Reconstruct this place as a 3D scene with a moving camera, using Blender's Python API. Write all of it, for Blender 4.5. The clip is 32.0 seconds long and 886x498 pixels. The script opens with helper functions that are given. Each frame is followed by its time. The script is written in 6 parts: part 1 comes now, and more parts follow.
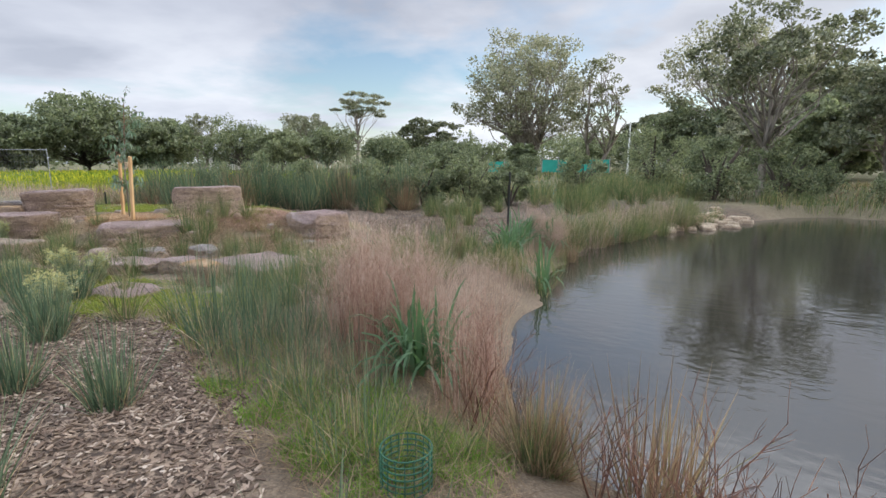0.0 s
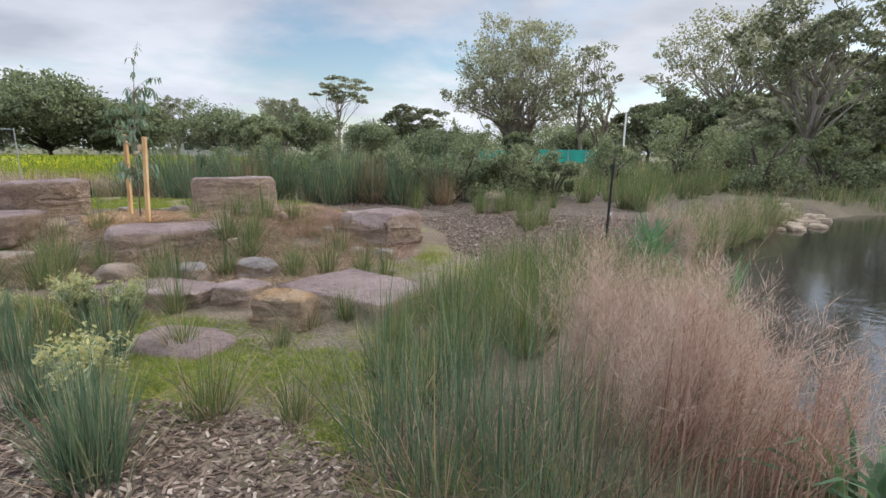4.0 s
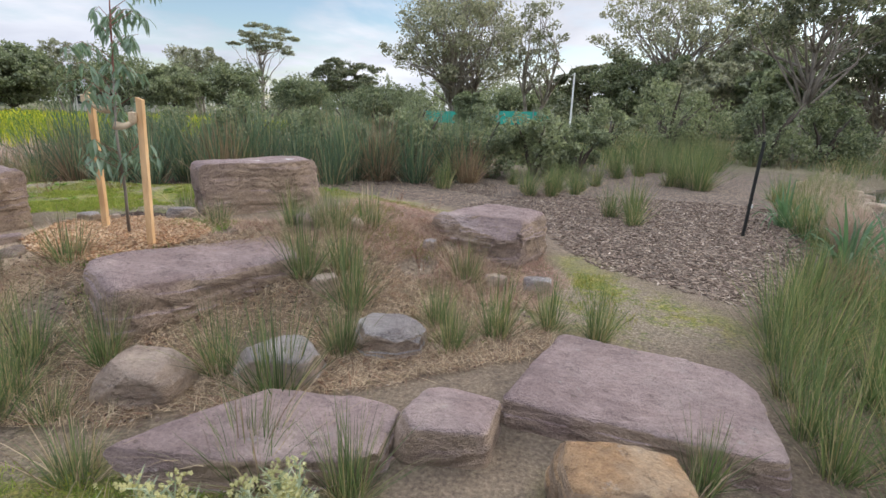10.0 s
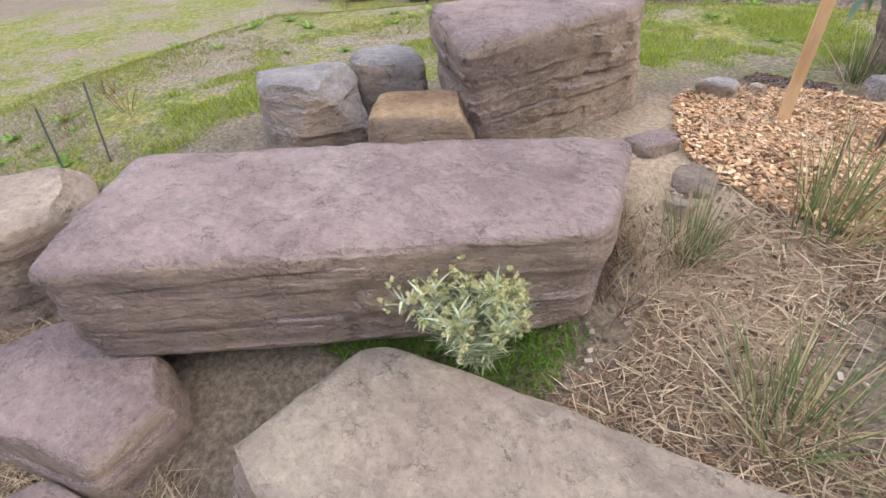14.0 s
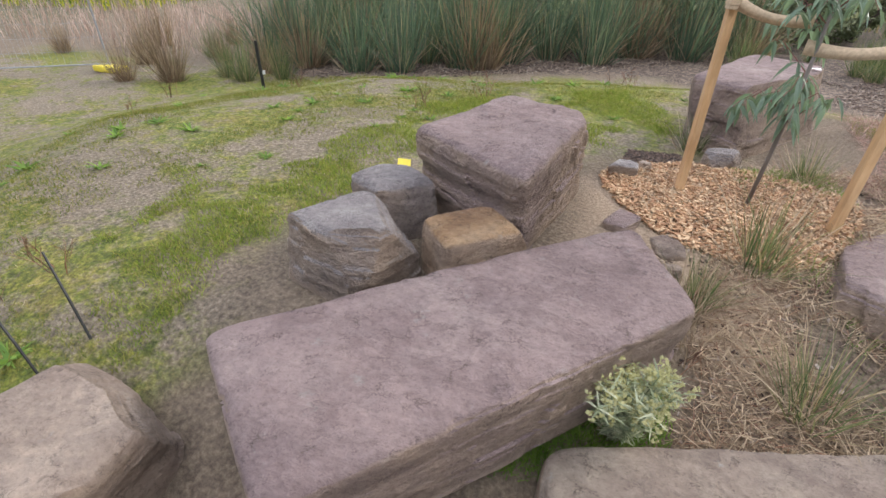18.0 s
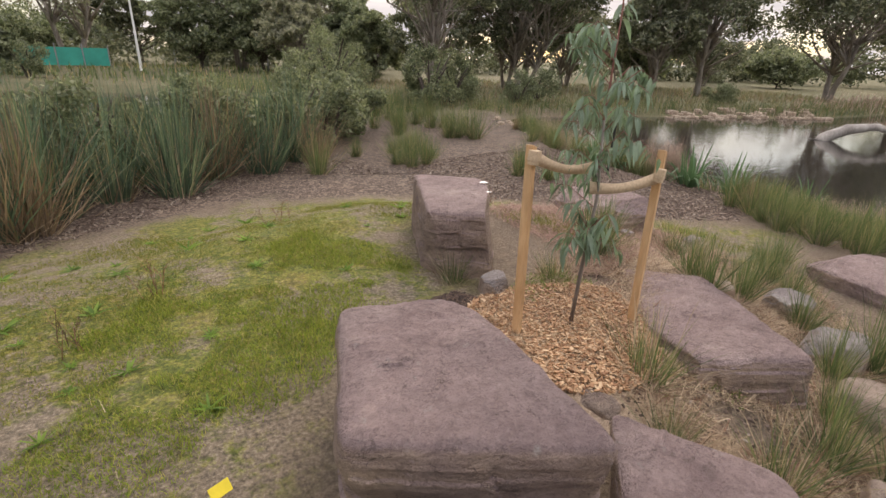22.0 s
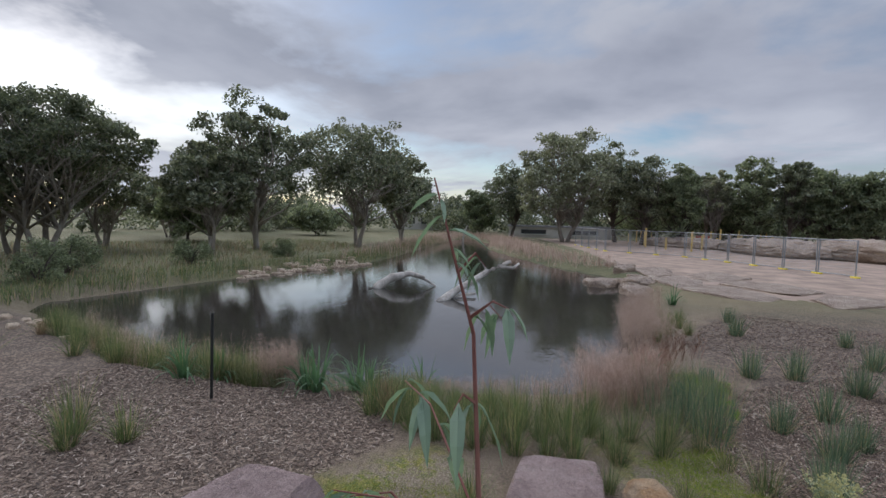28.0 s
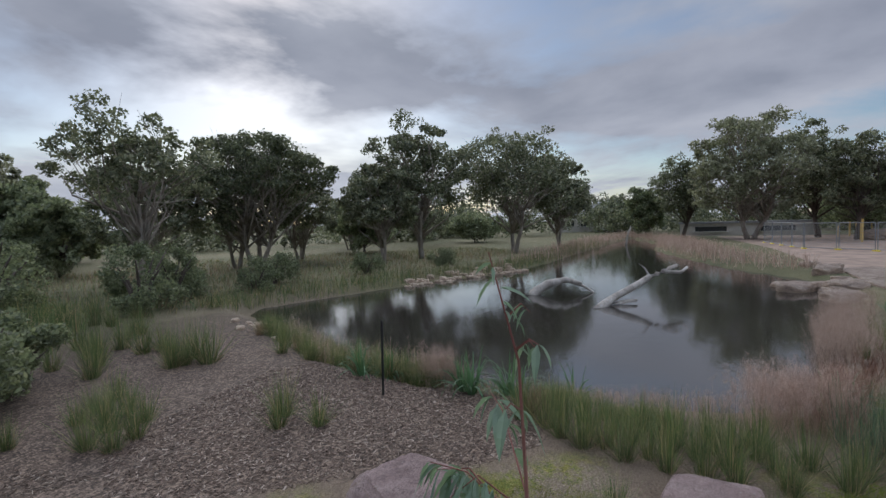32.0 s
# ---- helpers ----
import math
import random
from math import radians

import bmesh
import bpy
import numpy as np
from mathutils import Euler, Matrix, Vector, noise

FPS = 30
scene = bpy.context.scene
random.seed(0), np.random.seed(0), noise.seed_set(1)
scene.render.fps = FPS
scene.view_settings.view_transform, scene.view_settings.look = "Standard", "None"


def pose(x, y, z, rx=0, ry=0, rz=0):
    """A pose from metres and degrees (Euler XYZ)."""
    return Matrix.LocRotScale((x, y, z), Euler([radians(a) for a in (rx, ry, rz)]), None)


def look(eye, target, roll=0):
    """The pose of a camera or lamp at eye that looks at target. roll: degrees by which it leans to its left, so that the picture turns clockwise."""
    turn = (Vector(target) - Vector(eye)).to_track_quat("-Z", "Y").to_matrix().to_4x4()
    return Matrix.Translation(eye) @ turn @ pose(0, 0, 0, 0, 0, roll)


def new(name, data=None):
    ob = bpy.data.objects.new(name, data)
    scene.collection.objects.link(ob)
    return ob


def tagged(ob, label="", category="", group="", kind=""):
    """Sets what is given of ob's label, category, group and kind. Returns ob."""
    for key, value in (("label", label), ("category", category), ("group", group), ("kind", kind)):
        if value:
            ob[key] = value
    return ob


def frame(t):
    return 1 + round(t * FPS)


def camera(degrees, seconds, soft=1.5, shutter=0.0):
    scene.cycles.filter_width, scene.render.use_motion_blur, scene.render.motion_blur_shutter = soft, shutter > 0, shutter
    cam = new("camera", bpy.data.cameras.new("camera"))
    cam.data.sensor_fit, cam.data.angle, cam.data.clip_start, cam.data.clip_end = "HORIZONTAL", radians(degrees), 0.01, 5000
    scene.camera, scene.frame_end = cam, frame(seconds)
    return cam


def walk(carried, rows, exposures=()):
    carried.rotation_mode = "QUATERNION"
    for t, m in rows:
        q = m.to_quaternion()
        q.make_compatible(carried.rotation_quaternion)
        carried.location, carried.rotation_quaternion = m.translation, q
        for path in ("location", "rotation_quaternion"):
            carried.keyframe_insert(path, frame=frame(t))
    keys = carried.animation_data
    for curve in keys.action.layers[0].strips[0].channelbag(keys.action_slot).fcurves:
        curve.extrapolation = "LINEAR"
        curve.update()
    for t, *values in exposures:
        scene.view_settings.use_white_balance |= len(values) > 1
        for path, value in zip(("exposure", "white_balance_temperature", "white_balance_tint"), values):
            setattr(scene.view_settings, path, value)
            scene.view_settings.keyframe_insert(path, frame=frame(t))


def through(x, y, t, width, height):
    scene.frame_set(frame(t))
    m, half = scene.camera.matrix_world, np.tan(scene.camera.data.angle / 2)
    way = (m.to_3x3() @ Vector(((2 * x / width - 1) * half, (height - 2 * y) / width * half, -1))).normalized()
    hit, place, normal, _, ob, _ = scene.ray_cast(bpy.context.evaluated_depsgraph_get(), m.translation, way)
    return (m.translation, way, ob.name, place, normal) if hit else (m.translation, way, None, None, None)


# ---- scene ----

# ---------------- camera: seconds, place, yaw, pitch, roll ----------------
cam = camera(84.28, 32.0)
PATH = [
    (0, 6.856, -0.512, 1.478, 28.84, -10.01, -0.01),
    (0.5, 6.658, -0.563, 1.452, 27.10, -12.09, -0.25),
    (1, 6.231, -0.328, 1.448, 27.84, -12.89, -0.39),
    (1.5, 5.962, -0.338, 1.429, 25.96, -13.41, -0.78),
    (2, 5.660, -0.252, 1.446, 24.45, -12.69, -0.59),
    (2.5, 5.269, -0.051, 1.443, 24.88, -11.27, -0.37),
    (3, 4.995, -0.021, 1.460, 23.30, -10.60, -0.29),
    (3.5, 4.570, 0.196, 1.453, 24.78, -10.01, 0.49),
    (4, 4.233, 0.273, 1.445, 25.71, -11.28, 0.68),
    (4.5, 3.628, 0.472, 1.483, 28.92, -10.86, 0.09),
    (6.5, 3.041, 0.698, 1.437, 33.98, -8.81, 0.21),
    (7, 2.774, 0.815, 1.506, 30.77, -10.11, 0.65),
    (7.5, 2.519, 0.984, 1.461, 27.98, -10.81, 1.17),
    (8, 2.244, 1.087, 1.500, 26.08, -10.13, 1.51),
    (8.5, 1.962, 1.177, 1.528, 22.80, -11.14, 1.83),
    (9, 1.666, 1.308, 1.519, 21.89, -12.99, 1.51),
    (9.5, 1.389, 1.436, 1.531, 19.08, -14.52, 1.36),
    (10, 1.094, 1.528, 1.551, 16.70, -15.68, 1.63),
    (10.5, 0.692, 1.641, 1.514, 18.67, -16.11, 1.36),
    (11, 0.074, 1.615, 1.450, 19.66, -17.60, 1.87),
    (11.5, -0.340, 1.752, 1.547, 25.91, -22.97, 3.26),
    (12, -0.868, 1.866, 1.497, 30.13, -25.02, 3.33),
    (12.5, -1.333, 1.928, 1.511, 31.87, -28.08, 3.25),
    (13, -1.827, 1.928, 1.452, 36.87, -32.10, 1.79),
    (13.5, -2.096, 2.076, 1.440, 45.69, -36.19, -2.08),
    (14, -2.418, 2.152, 1.423, 49.98, -36.53, -3.79),
    (14.5, -2.701, 2.261, 1.445, 51.33, -39.17, -3.09),
    (16.5, -3.395, 2.439, 1.405, 34.01, -45.54, -0.71),
    (17, -3.325, 2.371, 1.533, 29.30, -43.26, -0.35),
    (17.5, -3.119, 1.506, 1.713, 23.45, -32.10, -0.26),
    (18, -3.354, 1.489, 1.824, 21.48, -32.30, 0.58),
    (18.5, -3.618, 1.588, 1.864, 22.03, -31.06, 4.19),
    (19, -3.998, 1.682, 1.952, 20.99, -30.55, 5.89),
    (19.5, -4.288, 1.814, 2.011, 15.35, -29.24, 5.90),
    (20, -4.482, 1.997, 2.052, 7.10, -26.85, 5.60),
    (20.5, -4.612, 2.153, 2.106, -2.73, -24.66, 4.99),
    (21, -4.742, 2.318, 2.149, -13.08, -23.65, 2.17),
    (21.5, -4.833, 2.494, 2.100, -22.62, -22.13, 0.98),
    (22, -4.877, 2.772, 2.053, -33.81, -21.33, 2.08),
    (22.5, -4.995, 3.006, 2.049, -45.45, -20.09, 1.82),
    (23, -4.965, 3.216, 2.023, -52.44, -21.12, 1.17),
    (23.5, -4.888, 3.404, 2.003, -53.98, -24.07, 1.05),
    (24, -4.800, 3.705, 1.972, -58.39, -24.77, 1.55),
    (24.5, -4.694, 3.908, 2.022, -62.21, -23.63, 1.80),
    (25, -4.536, 4.020, 2.002, -63.60, -22.71, 1.40),
    (25.5, -4.265, 4.125, 2.117, -66.34, -20.43, 2.07),
    (26, -4.072, 4.154, 2.309, -69.67, -17.33, 0.65),
    (26.5, -3.941, 4.232, 2.477, -74.84, -13.03, 0.42),
    (28.5, -3.315, 4.655, 2.852, -82.36, -1.89, 1.11),
    (29, -3.482, 4.532, 2.920, -82.81, -0.46, 0.40),
    (29.5, -3.505, 4.541, 2.920, -81.72, 0.63, -0.41),
    (30, -3.545, 4.538, 2.920, -79.69, 1.06, -0.78),
    (30.5, -3.540, 4.550, 2.920, -76.56, 0.52, -0.99),
    (31, -3.586, 4.498, 2.920, -72.72, -0.49, -0.96),
    (31.5, -3.687, 4.343, 2.920, -68.04, -1.72, -1.19),
    (32, -3.702, 4.282, 2.920, -63.01, -3.04, -1.65),
]


def aim(x, y, z, yaw, pitch, roll):
    a, b = radians(yaw), radians(pitch)
    return look((x, y, z), (x - math.sin(a) * math.cos(b), y + math.cos(a) * math.cos(b), z + math.sin(b)), roll)


EXPOSURE = [(0.0, 0.3, 6500, 8), (4.0, 0.25, 6500, 8), (7.0, 0.05, 6500, 8), (9.0, 0.15, 6500, 10), (10.0, 0.3, 6500, 10), (11.0, 0.25, 6500, 10), (12.0, 0.4, 6500, 10), (13.0, 0.4, 6500, 12), (14.0, 0.8, 6500, 12), (17.0, 0.8, 6500, 14), (18.0, 0.42, 6600, 12), (19.0, 0.3, 6900, 14), (20.0, 0.3, 7200, 16), (21.0, 0.2, 7400, 17), (23.0, 0.03, 7600, 18), (24.0, 0.15, 7600, 18), (26.0, 0.25, 7100, 14), (28.5, -0.6, 6050, 11), (32.0, -0.7, 6050, 11)]
walk(cam, [(t, aim(*p)) for t, *p in PATH], EXPOSURE)

# ---------------- world, sun ----------------
SUN_BEARING, SUN_HEIGHT = radians(45), radians(27)
world = bpy.data.worlds.new("overcast_sky")
scene.world = world
world.use_nodes = True
wn, wl = world.node_tree.nodes, world.node_tree.links
wn.clear()
w_out, w_bg = wn.new("ShaderNodeOutputWorld"), wn.new("ShaderNodeBackground")
sky = wn.new("ShaderNodeTexSky")
sky.sky_type, sky.sun_disc = "NISHITA", False
sky.sun_elevation, sky.sun_rotation = SUN_HEIGHT, SUN_BEARING
sky.air_density, sky.dust_density = 1.0, 0.6
tc = wn.new("ShaderNodeTexCoord")
sep = wn.new("ShaderNodeSeparateXYZ")
wl.new(tc.outputs["Generated"], sep.inputs[0])
# clouds lie on a flat layer: the direction is divided by its height
zc = wn.new("ShaderNodeMath"); zc.operation = "MAXIMUM"; zc.inputs[1].default_value = 0.0
wl.new(sep.outputs["Z"], zc.inputs[0])
za = wn.new("ShaderNodeMath"); za.operation = "ADD"; za.inputs[1].default_value = 0.16
wl.new(zc.outputs[0], za.inputs[0])
dvx = wn.new("ShaderNodeMath"); dvx.operation = "DIVIDE"
dvy = wn.new("ShaderNodeMath"); dvy.operation = "DIVIDE"
wl.new(sep.outputs["X"], dvx.inputs[0]); wl.new(za.outputs[0], dvx.inputs[1])
wl.new(sep.outputs["Y"], dvy.inputs[0]); wl.new(za.outputs[0], dvy.inputs[1])
cmb = wn.new("ShaderNodeCombineXYZ")
wl.new(dvx.outputs[0], cmb.inputs[0]); wl.new(dvy.outputs[0], cmb.inputs[1])


def sky_noise(scale, detail, rough, w):
    n = wn.new("ShaderNodeTexNoise")
    n.inputs["Scale"].default_value, n.inputs["Detail"].default_value, n.inputs["Roughness"].default_value = scale, detail, rough
    n.inputs["Distortion"].default_value = w
    wl.new(cmb.outputs[0], n.inputs["Vector"])
    return n


def sky_ramp(node, stops):
    r = wn.new("ShaderNodeValToRGB")
    while len(r.color_ramp.elements) < len(stops):
        r.color_ramp.elements.new(0.5)
    for e, (p, c) in zip(r.color_ramp.elements, stops):
        e.position, e.color = p, (*c, 1)
    wl.new(node, r.inputs[0])
    return r


cover = sky_ramp(sky_noise(0.6, 7, 0.55, 0.25).outputs["Fac"], [(0.40, (0, 0, 0)), (0.53, (1, 1, 1))])
shade = sky_ramp(sky_noise(0.9, 7, 0.52, 0.2).outputs["Fac"], [(0.36, (3.2, 3.4, 3.95)), (0.5, (4.25, 4.42, 4.95)), (0.62, (5.0, 5.15, 5.6))])
# brighter cloud low over the horizon on the sun's side
sunv = wn.new("ShaderNodeVectorMath"); sunv.operation = "DOT_PRODUCT"
sunv.inputs[1].default_value = (math.sin(SUN_BEARING) * math.cos(SUN_HEIGHT * 0.5), math.cos(SUN_BEARING) * math.cos(SUN_HEIGHT * 0.5), math.sin(SUN_HEIGHT * 0.5))
wl.new(tc.outputs["Generated"], sunv.inputs[0])
glow = sky_ramp(sunv.outputs["Value"], [(0.0, (0.92, 0.94, 0.98)), (0.7, (1.05, 1.05, 1.05)), (0.93, (1.08, 1.08, 1.07)), (1.0, (1.2, 1.19, 1.16))])
mulc = wn.new("ShaderNodeMix"); mulc.data_type, mulc.blend_type = "RGBA", "MULTIPLY"
mulc.inputs["Factor"].default_value = 1.0
wl.new(shade.outputs[0], mulc.inputs["A"]); wl.new(glow.outputs[0], mulc.inputs["B"])
# an overcast sky is brighter overhead than along the horizon
lift = sky_ramp(sep.outputs["Z"], [(0.0, (1.28, 1.27, 1.25)), (0.12, (1.2, 1.19, 1.17)), (0.28, (0.95, 0.95, 0.97)), (0.44, (1.0, 1.0, 1.0)), (0.7, (4.2, 4.2, 4.2)), (1.0, (5.6, 5.6, 5.6))])
mulz = wn.new("ShaderNodeMix"); mulz.data_type, mulz.blend_type = "RGBA", "MULTIPLY"
mulz.inputs["Factor"].default_value = 1.0
wl.new(mulc.outputs["Result"], mulz.inputs["A"]); wl.new(lift.outputs[0], mulz.inputs["B"])
mixc = wn.new("ShaderNodeMix"); mixc.data_type = "RGBA"
wl.new(cover.outputs[0], mixc.inputs["Factor"])
wl.new(sky.outputs[0], mixc.inputs["A"]); wl.new(mulz.outputs["Result"], mixc.inputs["B"])
wl.new(mixc.outputs["Result"], w_bg.inputs["Color"])
w_bg.inputs["Strength"].default_value = 0.13
wl.new(w_bg.outputs[0], w_out.inputs[0])
sun = new("sun", bpy.data.lights.new("sun", "SUN"))
sun.data.energy, sun.data.angle, sun.data.color = 2.5, radians(24), (1.0, 0.94, 0.86)
sun.matrix_world = look((0, 0, 30), (-math.sin(SUN_BEARING), -math.cos(SUN_BEARING), 30 - math.tan(SUN_HEIGHT)))

# ---------------- materials ----------------
def material(name, rough=0.8, metal=0.0):
    m = bpy.data.materials.new(name)
    m.use_nodes = True
    b = m.node_tree.nodes["Principled BSDF"]
    b.inputs["Roughness"].default_value, b.inputs["Metallic"].default_value = rough, metal
    return m, m.node_tree.nodes, m.node_tree.links, b


def ramp(ns, ls, src, stops):
    r = ns.new("ShaderNodeValToRGB")
    while len(r.color_ramp.elements) < len(stops):
        r.color_ramp.elements.new(0.5)
    for e, (p, c) in zip(r.color_ramp.elements, stops):
        e.position, e.color = p, (*c, 1) if len(c) == 3 else c
    ls.new(src, r.inputs[0])
    return r.outputs[0]


def tex(ns, ls, scale, detail=4, rough=0.55, vec=None, kind="ShaderNodeTexNoise", stretch=None):
    n = ns.new(kind)
    n.inputs["Scale"].default_value = scale
    if kind == "ShaderNodeTexNoise":
        n.inputs["Detail"].default_value, n.inputs["Roughness"].default_value = detail, rough
    if vec is None:
        vec = ns.new("ShaderNodeTexCoord").outputs["Object"]
    if stretch:
        mp = ns.new("ShaderNodeMapping")
        mp.inputs["Scale"].default_value = stretch
        ls.new(vec, mp.inputs[0])
        vec = mp.outputs[0]
    ls.new(vec, n.inputs["Vector"])
    return n


def mix(ns, ls, fac, a, b, mode="MIX"):
    n = ns.new("ShaderNodeMix")
    n.data_type, n.blend_type = "RGBA", mode
    for key, v in (("Factor", fac), ("A", a), ("B", b)):
        if isinstance(v, (int, float)):
            n.inputs[key].default_value = v
        elif isinstance(v, tuple):
            n.inputs[key].default_value = (*v, 1)
        else:
            ls.new(v, n.inputs[key])
    return n.outputs["Result"]


def bump(ns, ls, bsdf, height, strength, distance=0.02):
    n = ns.new("ShaderNodeBump")
    n.inputs["Strength"].default_value, n.inputs["Distance"].default_value = strength, distance
    ls.new(height, n.inputs["Height"])
    ls.new(n.outputs[0], bsdf.inputs["Normal"])


def rock_material(name, c1, c2, c3, lichen=(0.42, 0.40, 0.36)):
    m, ns, ls, b = material(name, 0.88)
    geo = ns.new("ShaderNodeNewGeometry")
    pos = geo.outputs["Position"]
    big = tex(ns, ls, 1.6, 5, 0.6, pos)
    col = ramp(ns, ls, big.outputs["Fac"], [(0.3, c1), (0.52, c2), (0.72, c3)])
    # bedding: thin layers that show on the flanks
    lay = tex(ns, ls, 2.6, 8, 0.72, pos, stretch=(1.0, 1.4, 3.2))
    lay.inputs["Distortion"].default_value = 0.8
    col = mix(ns, ls, 0.22, col, ramp(ns, ls, lay.outputs["Fac"], [(0.35, tuple(v * 0.7 for v in c1)), (0.6, tuple(min(1, v * 1.2) for v in c3))]), "MIX")
    fine = tex(ns, ls, 38, 6, 0.7, pos)
    col = mix(ns, ls, 0.4, col, ramp(ns, ls, fine.outputs["Fac"], [(0.3, (0.55, 0.55, 0.55)), (0.68, (1.25, 1.25, 1.25))]), "MULTIPLY")
    dusk = tex(ns, ls, 17, 6, 0.7, pos, stretch=(1.0, 1.5, 2.0))
    col = mix(ns, ls, 0.34, col, ramp(ns, ls, dusk.outputs["Fac"], [(0.33, (0.36, 0.34, 0.34)), (0.4, (0.8, 0.79, 0.79)), (0.46, (1.0, 1.0, 1.0)), (0.6, (1.12, 1.11, 1.09)), (0.68, (1.4, 1.37, 1.32))]), "MULTIPLY")
    spots = tex(ns, ls, 9, 5, 0.75, pos)
    col = mix(ns, ls, ramp(ns, ls, spots.outputs["Fac"], [(0.62, (0, 0, 0)), (0.72, (0.6, 0.6, 0.6))]), col, lichen)
    # dusty, tanner flanks where the stone was split
    sepn = ns.new("ShaderNodeSeparateXYZ")
    ls.new(geo.outputs["True Normal"], sepn.inputs[0])
    flank = ramp(ns, ls, sepn.outputs["Z"], [(0.35, (1, 1, 1)), (0.75, (0, 0, 0))])
    tan = ramp(ns, ls, lay.outputs["Fac"], [(0.32, (0.22, 0.155, 0.11)), (0.62, (0.47, 0.345, 0.245))])
    ff = mix(ns, ls, 1.0, flank, ramp(ns, ls, big.outputs["Fac"], [(0.34, (0.3, 0.3, 0.3)), (0.55, (0.95, 0.95, 0.95))]), "MULTIPLY")
    col = mix(ns, ls, ff, col, tan)
    # knocked edges show fresh, paler stone
    wear = ramp(ns, ls, geo.outputs["Pointiness"], [(0.53, (0, 0, 0)), (0.62, (0.75, 0.75, 0.75))])
    col = mix(ns, ls, wear, col, tuple(min(1, v * 1.35) for v in c3))
    pits = tex(ns, ls, 70, 3, 0.6, pos)
    col = mix(ns, ls, 0.35, col, ramp(ns, ls, pits.outputs["Fac"], [(0.33, (0.5, 0.48, 0.47)), (0.42, (1, 1, 1)), (0.66, (1.0, 1.0, 1.0)), (0.75, (1.3, 1.3, 1.3))]), "MULTIPLY")
    # flaking: thin broken plates, with thin shadow lines painted along some of their edges
    wob = ns.new("ShaderNodeVectorMath")
    wob.operation = "ADD"
    ls.new(pos, wob.inputs[0])
    ls.new(mix(ns, ls, 1.0, tex(ns, ls, 7.0, 6, 0.7, pos).outputs["Color"], (0.2, 0.2, 0.12), "MULTIPLY"), wob.inputs[1])
    where = tex(ns, ls, 10.0, 5, 0.7, pos)
    height = None
    for scale, amount, edge_shade in ((7.5, 0.95, 0.42), (20.0, 0.6, 0.5)):
        cells = tex(ns, ls, scale, 2, 0.5, wob.outputs[0], "ShaderNodeTexVoronoi", stretch=(1.0, 1.5, 2.2))
        tone = ns.new("ShaderNodeRGBToBW")
        ls.new(cells.outputs["Color"], tone.inputs[0])
        edges = tex(ns, ls, scale, 2, 0.5, wob.outputs[0], "ShaderNodeTexVoronoi", stretch=(1.0, 1.5, 2.2))
        edges.feature = "DISTANCE_TO_EDGE"
        line = ramp(ns, ls, edges.outputs["Distance"], [(0.0, (edge_shade, edge_shade, edge_shade)), (0.025, (0.86, 0.85, 0.85)), (0.055, (1.0, 1.0, 1.0))])
        shown = ramp(ns, ls, where.outputs["Fac"], [(0.5, (0, 0, 0)), (0.62, (1, 1, 1))])
        col = mix(ns, ls, shown, col, mix(ns, ls, 1.0, col, line, "MULTIPLY"))
        col = mix(ns, ls, 0.35, col, ramp(ns, ls, tone.outputs[0], [(0.25, (0.84, 0.83, 0.84)), (0.75, (1.17, 1.16, 1.14))]), "MULTIPLY")
        step = ns.new("ShaderNodeMath")
        step.operation = "MULTIPLY_ADD"
        step.inputs[1].default_value = amount
        ls.new(tone.outputs[0], step.inputs[0])
        if height is None:
            step.inputs[2].default_value = 0.0
        else:
            ls.new(height, step.inputs[2])
        height = step.outputs[0]
    ls.new(col, b.inputs["Base Color"])
    rough = ns.new("ShaderNodeMath")
    rough.operation = "MULTIPLY_ADD"
    rough.inputs[1].default_value = 0.75
    ls.new(fine.outputs["Fac"], rough.inputs[0])
    ls.new(height, rough.inputs[2])
    beds = ns.new("ShaderNodeMath")
    beds.operation = "MULTIPLY_ADD"
    beds.inputs[1].default_value = 1.3
    ls.new(lay.outputs["Fac"], beds.inputs[0])
    ls.new(rough.outputs[0], beds.inputs[2])
    pock = ns.new("ShaderNodeMath")
    pock.operation = "MULTIPLY_ADD"
    pock.inputs[1].default_value = 0.3
    ls.new(dusk.outputs["Fac"], pock.inputs[0])
    ls.new(beds.outputs[0], pock.inputs[2])
    bump(ns, ls, b, pock.outputs[0], 1.0, 0.075)
    return m


M_PURPLE = rock_material("purple_sandstone", (0.225, 0.155, 0.147), (0.345, 0.25, 0.234), (0.44, 0.345, 0.318))
M_CREAM = rock_material("buff_sandstone", (0.27, 0.19, 0.15), (0.42, 0.325, 0.255), (0.54, 0.44, 0.35))
M_MIXED = rock_material("mauve_buff_sandstone", (0.23, 0.165, 0.135), (0.36, 0.28, 0.225), (0.47, 0.39, 0.3))
M_TAN = rock_material("pale_tan_stone", (0.38, 0.28, 0.19), (0.55, 0.44, 0.32), (0.66, 0.55, 0.42))
M_GREY = rock_material("grey_bluestone", (0.2, 0.165, 0.165), (0.33, 0.295, 0.285), (0.47, 0.435, 0.4))
M_OCHRE = rock_material("ochre_sandstone", (0.26, 0.13, 0.06), (0.44, 0.26, 0.12), (0.5, 0.4, 0.28))


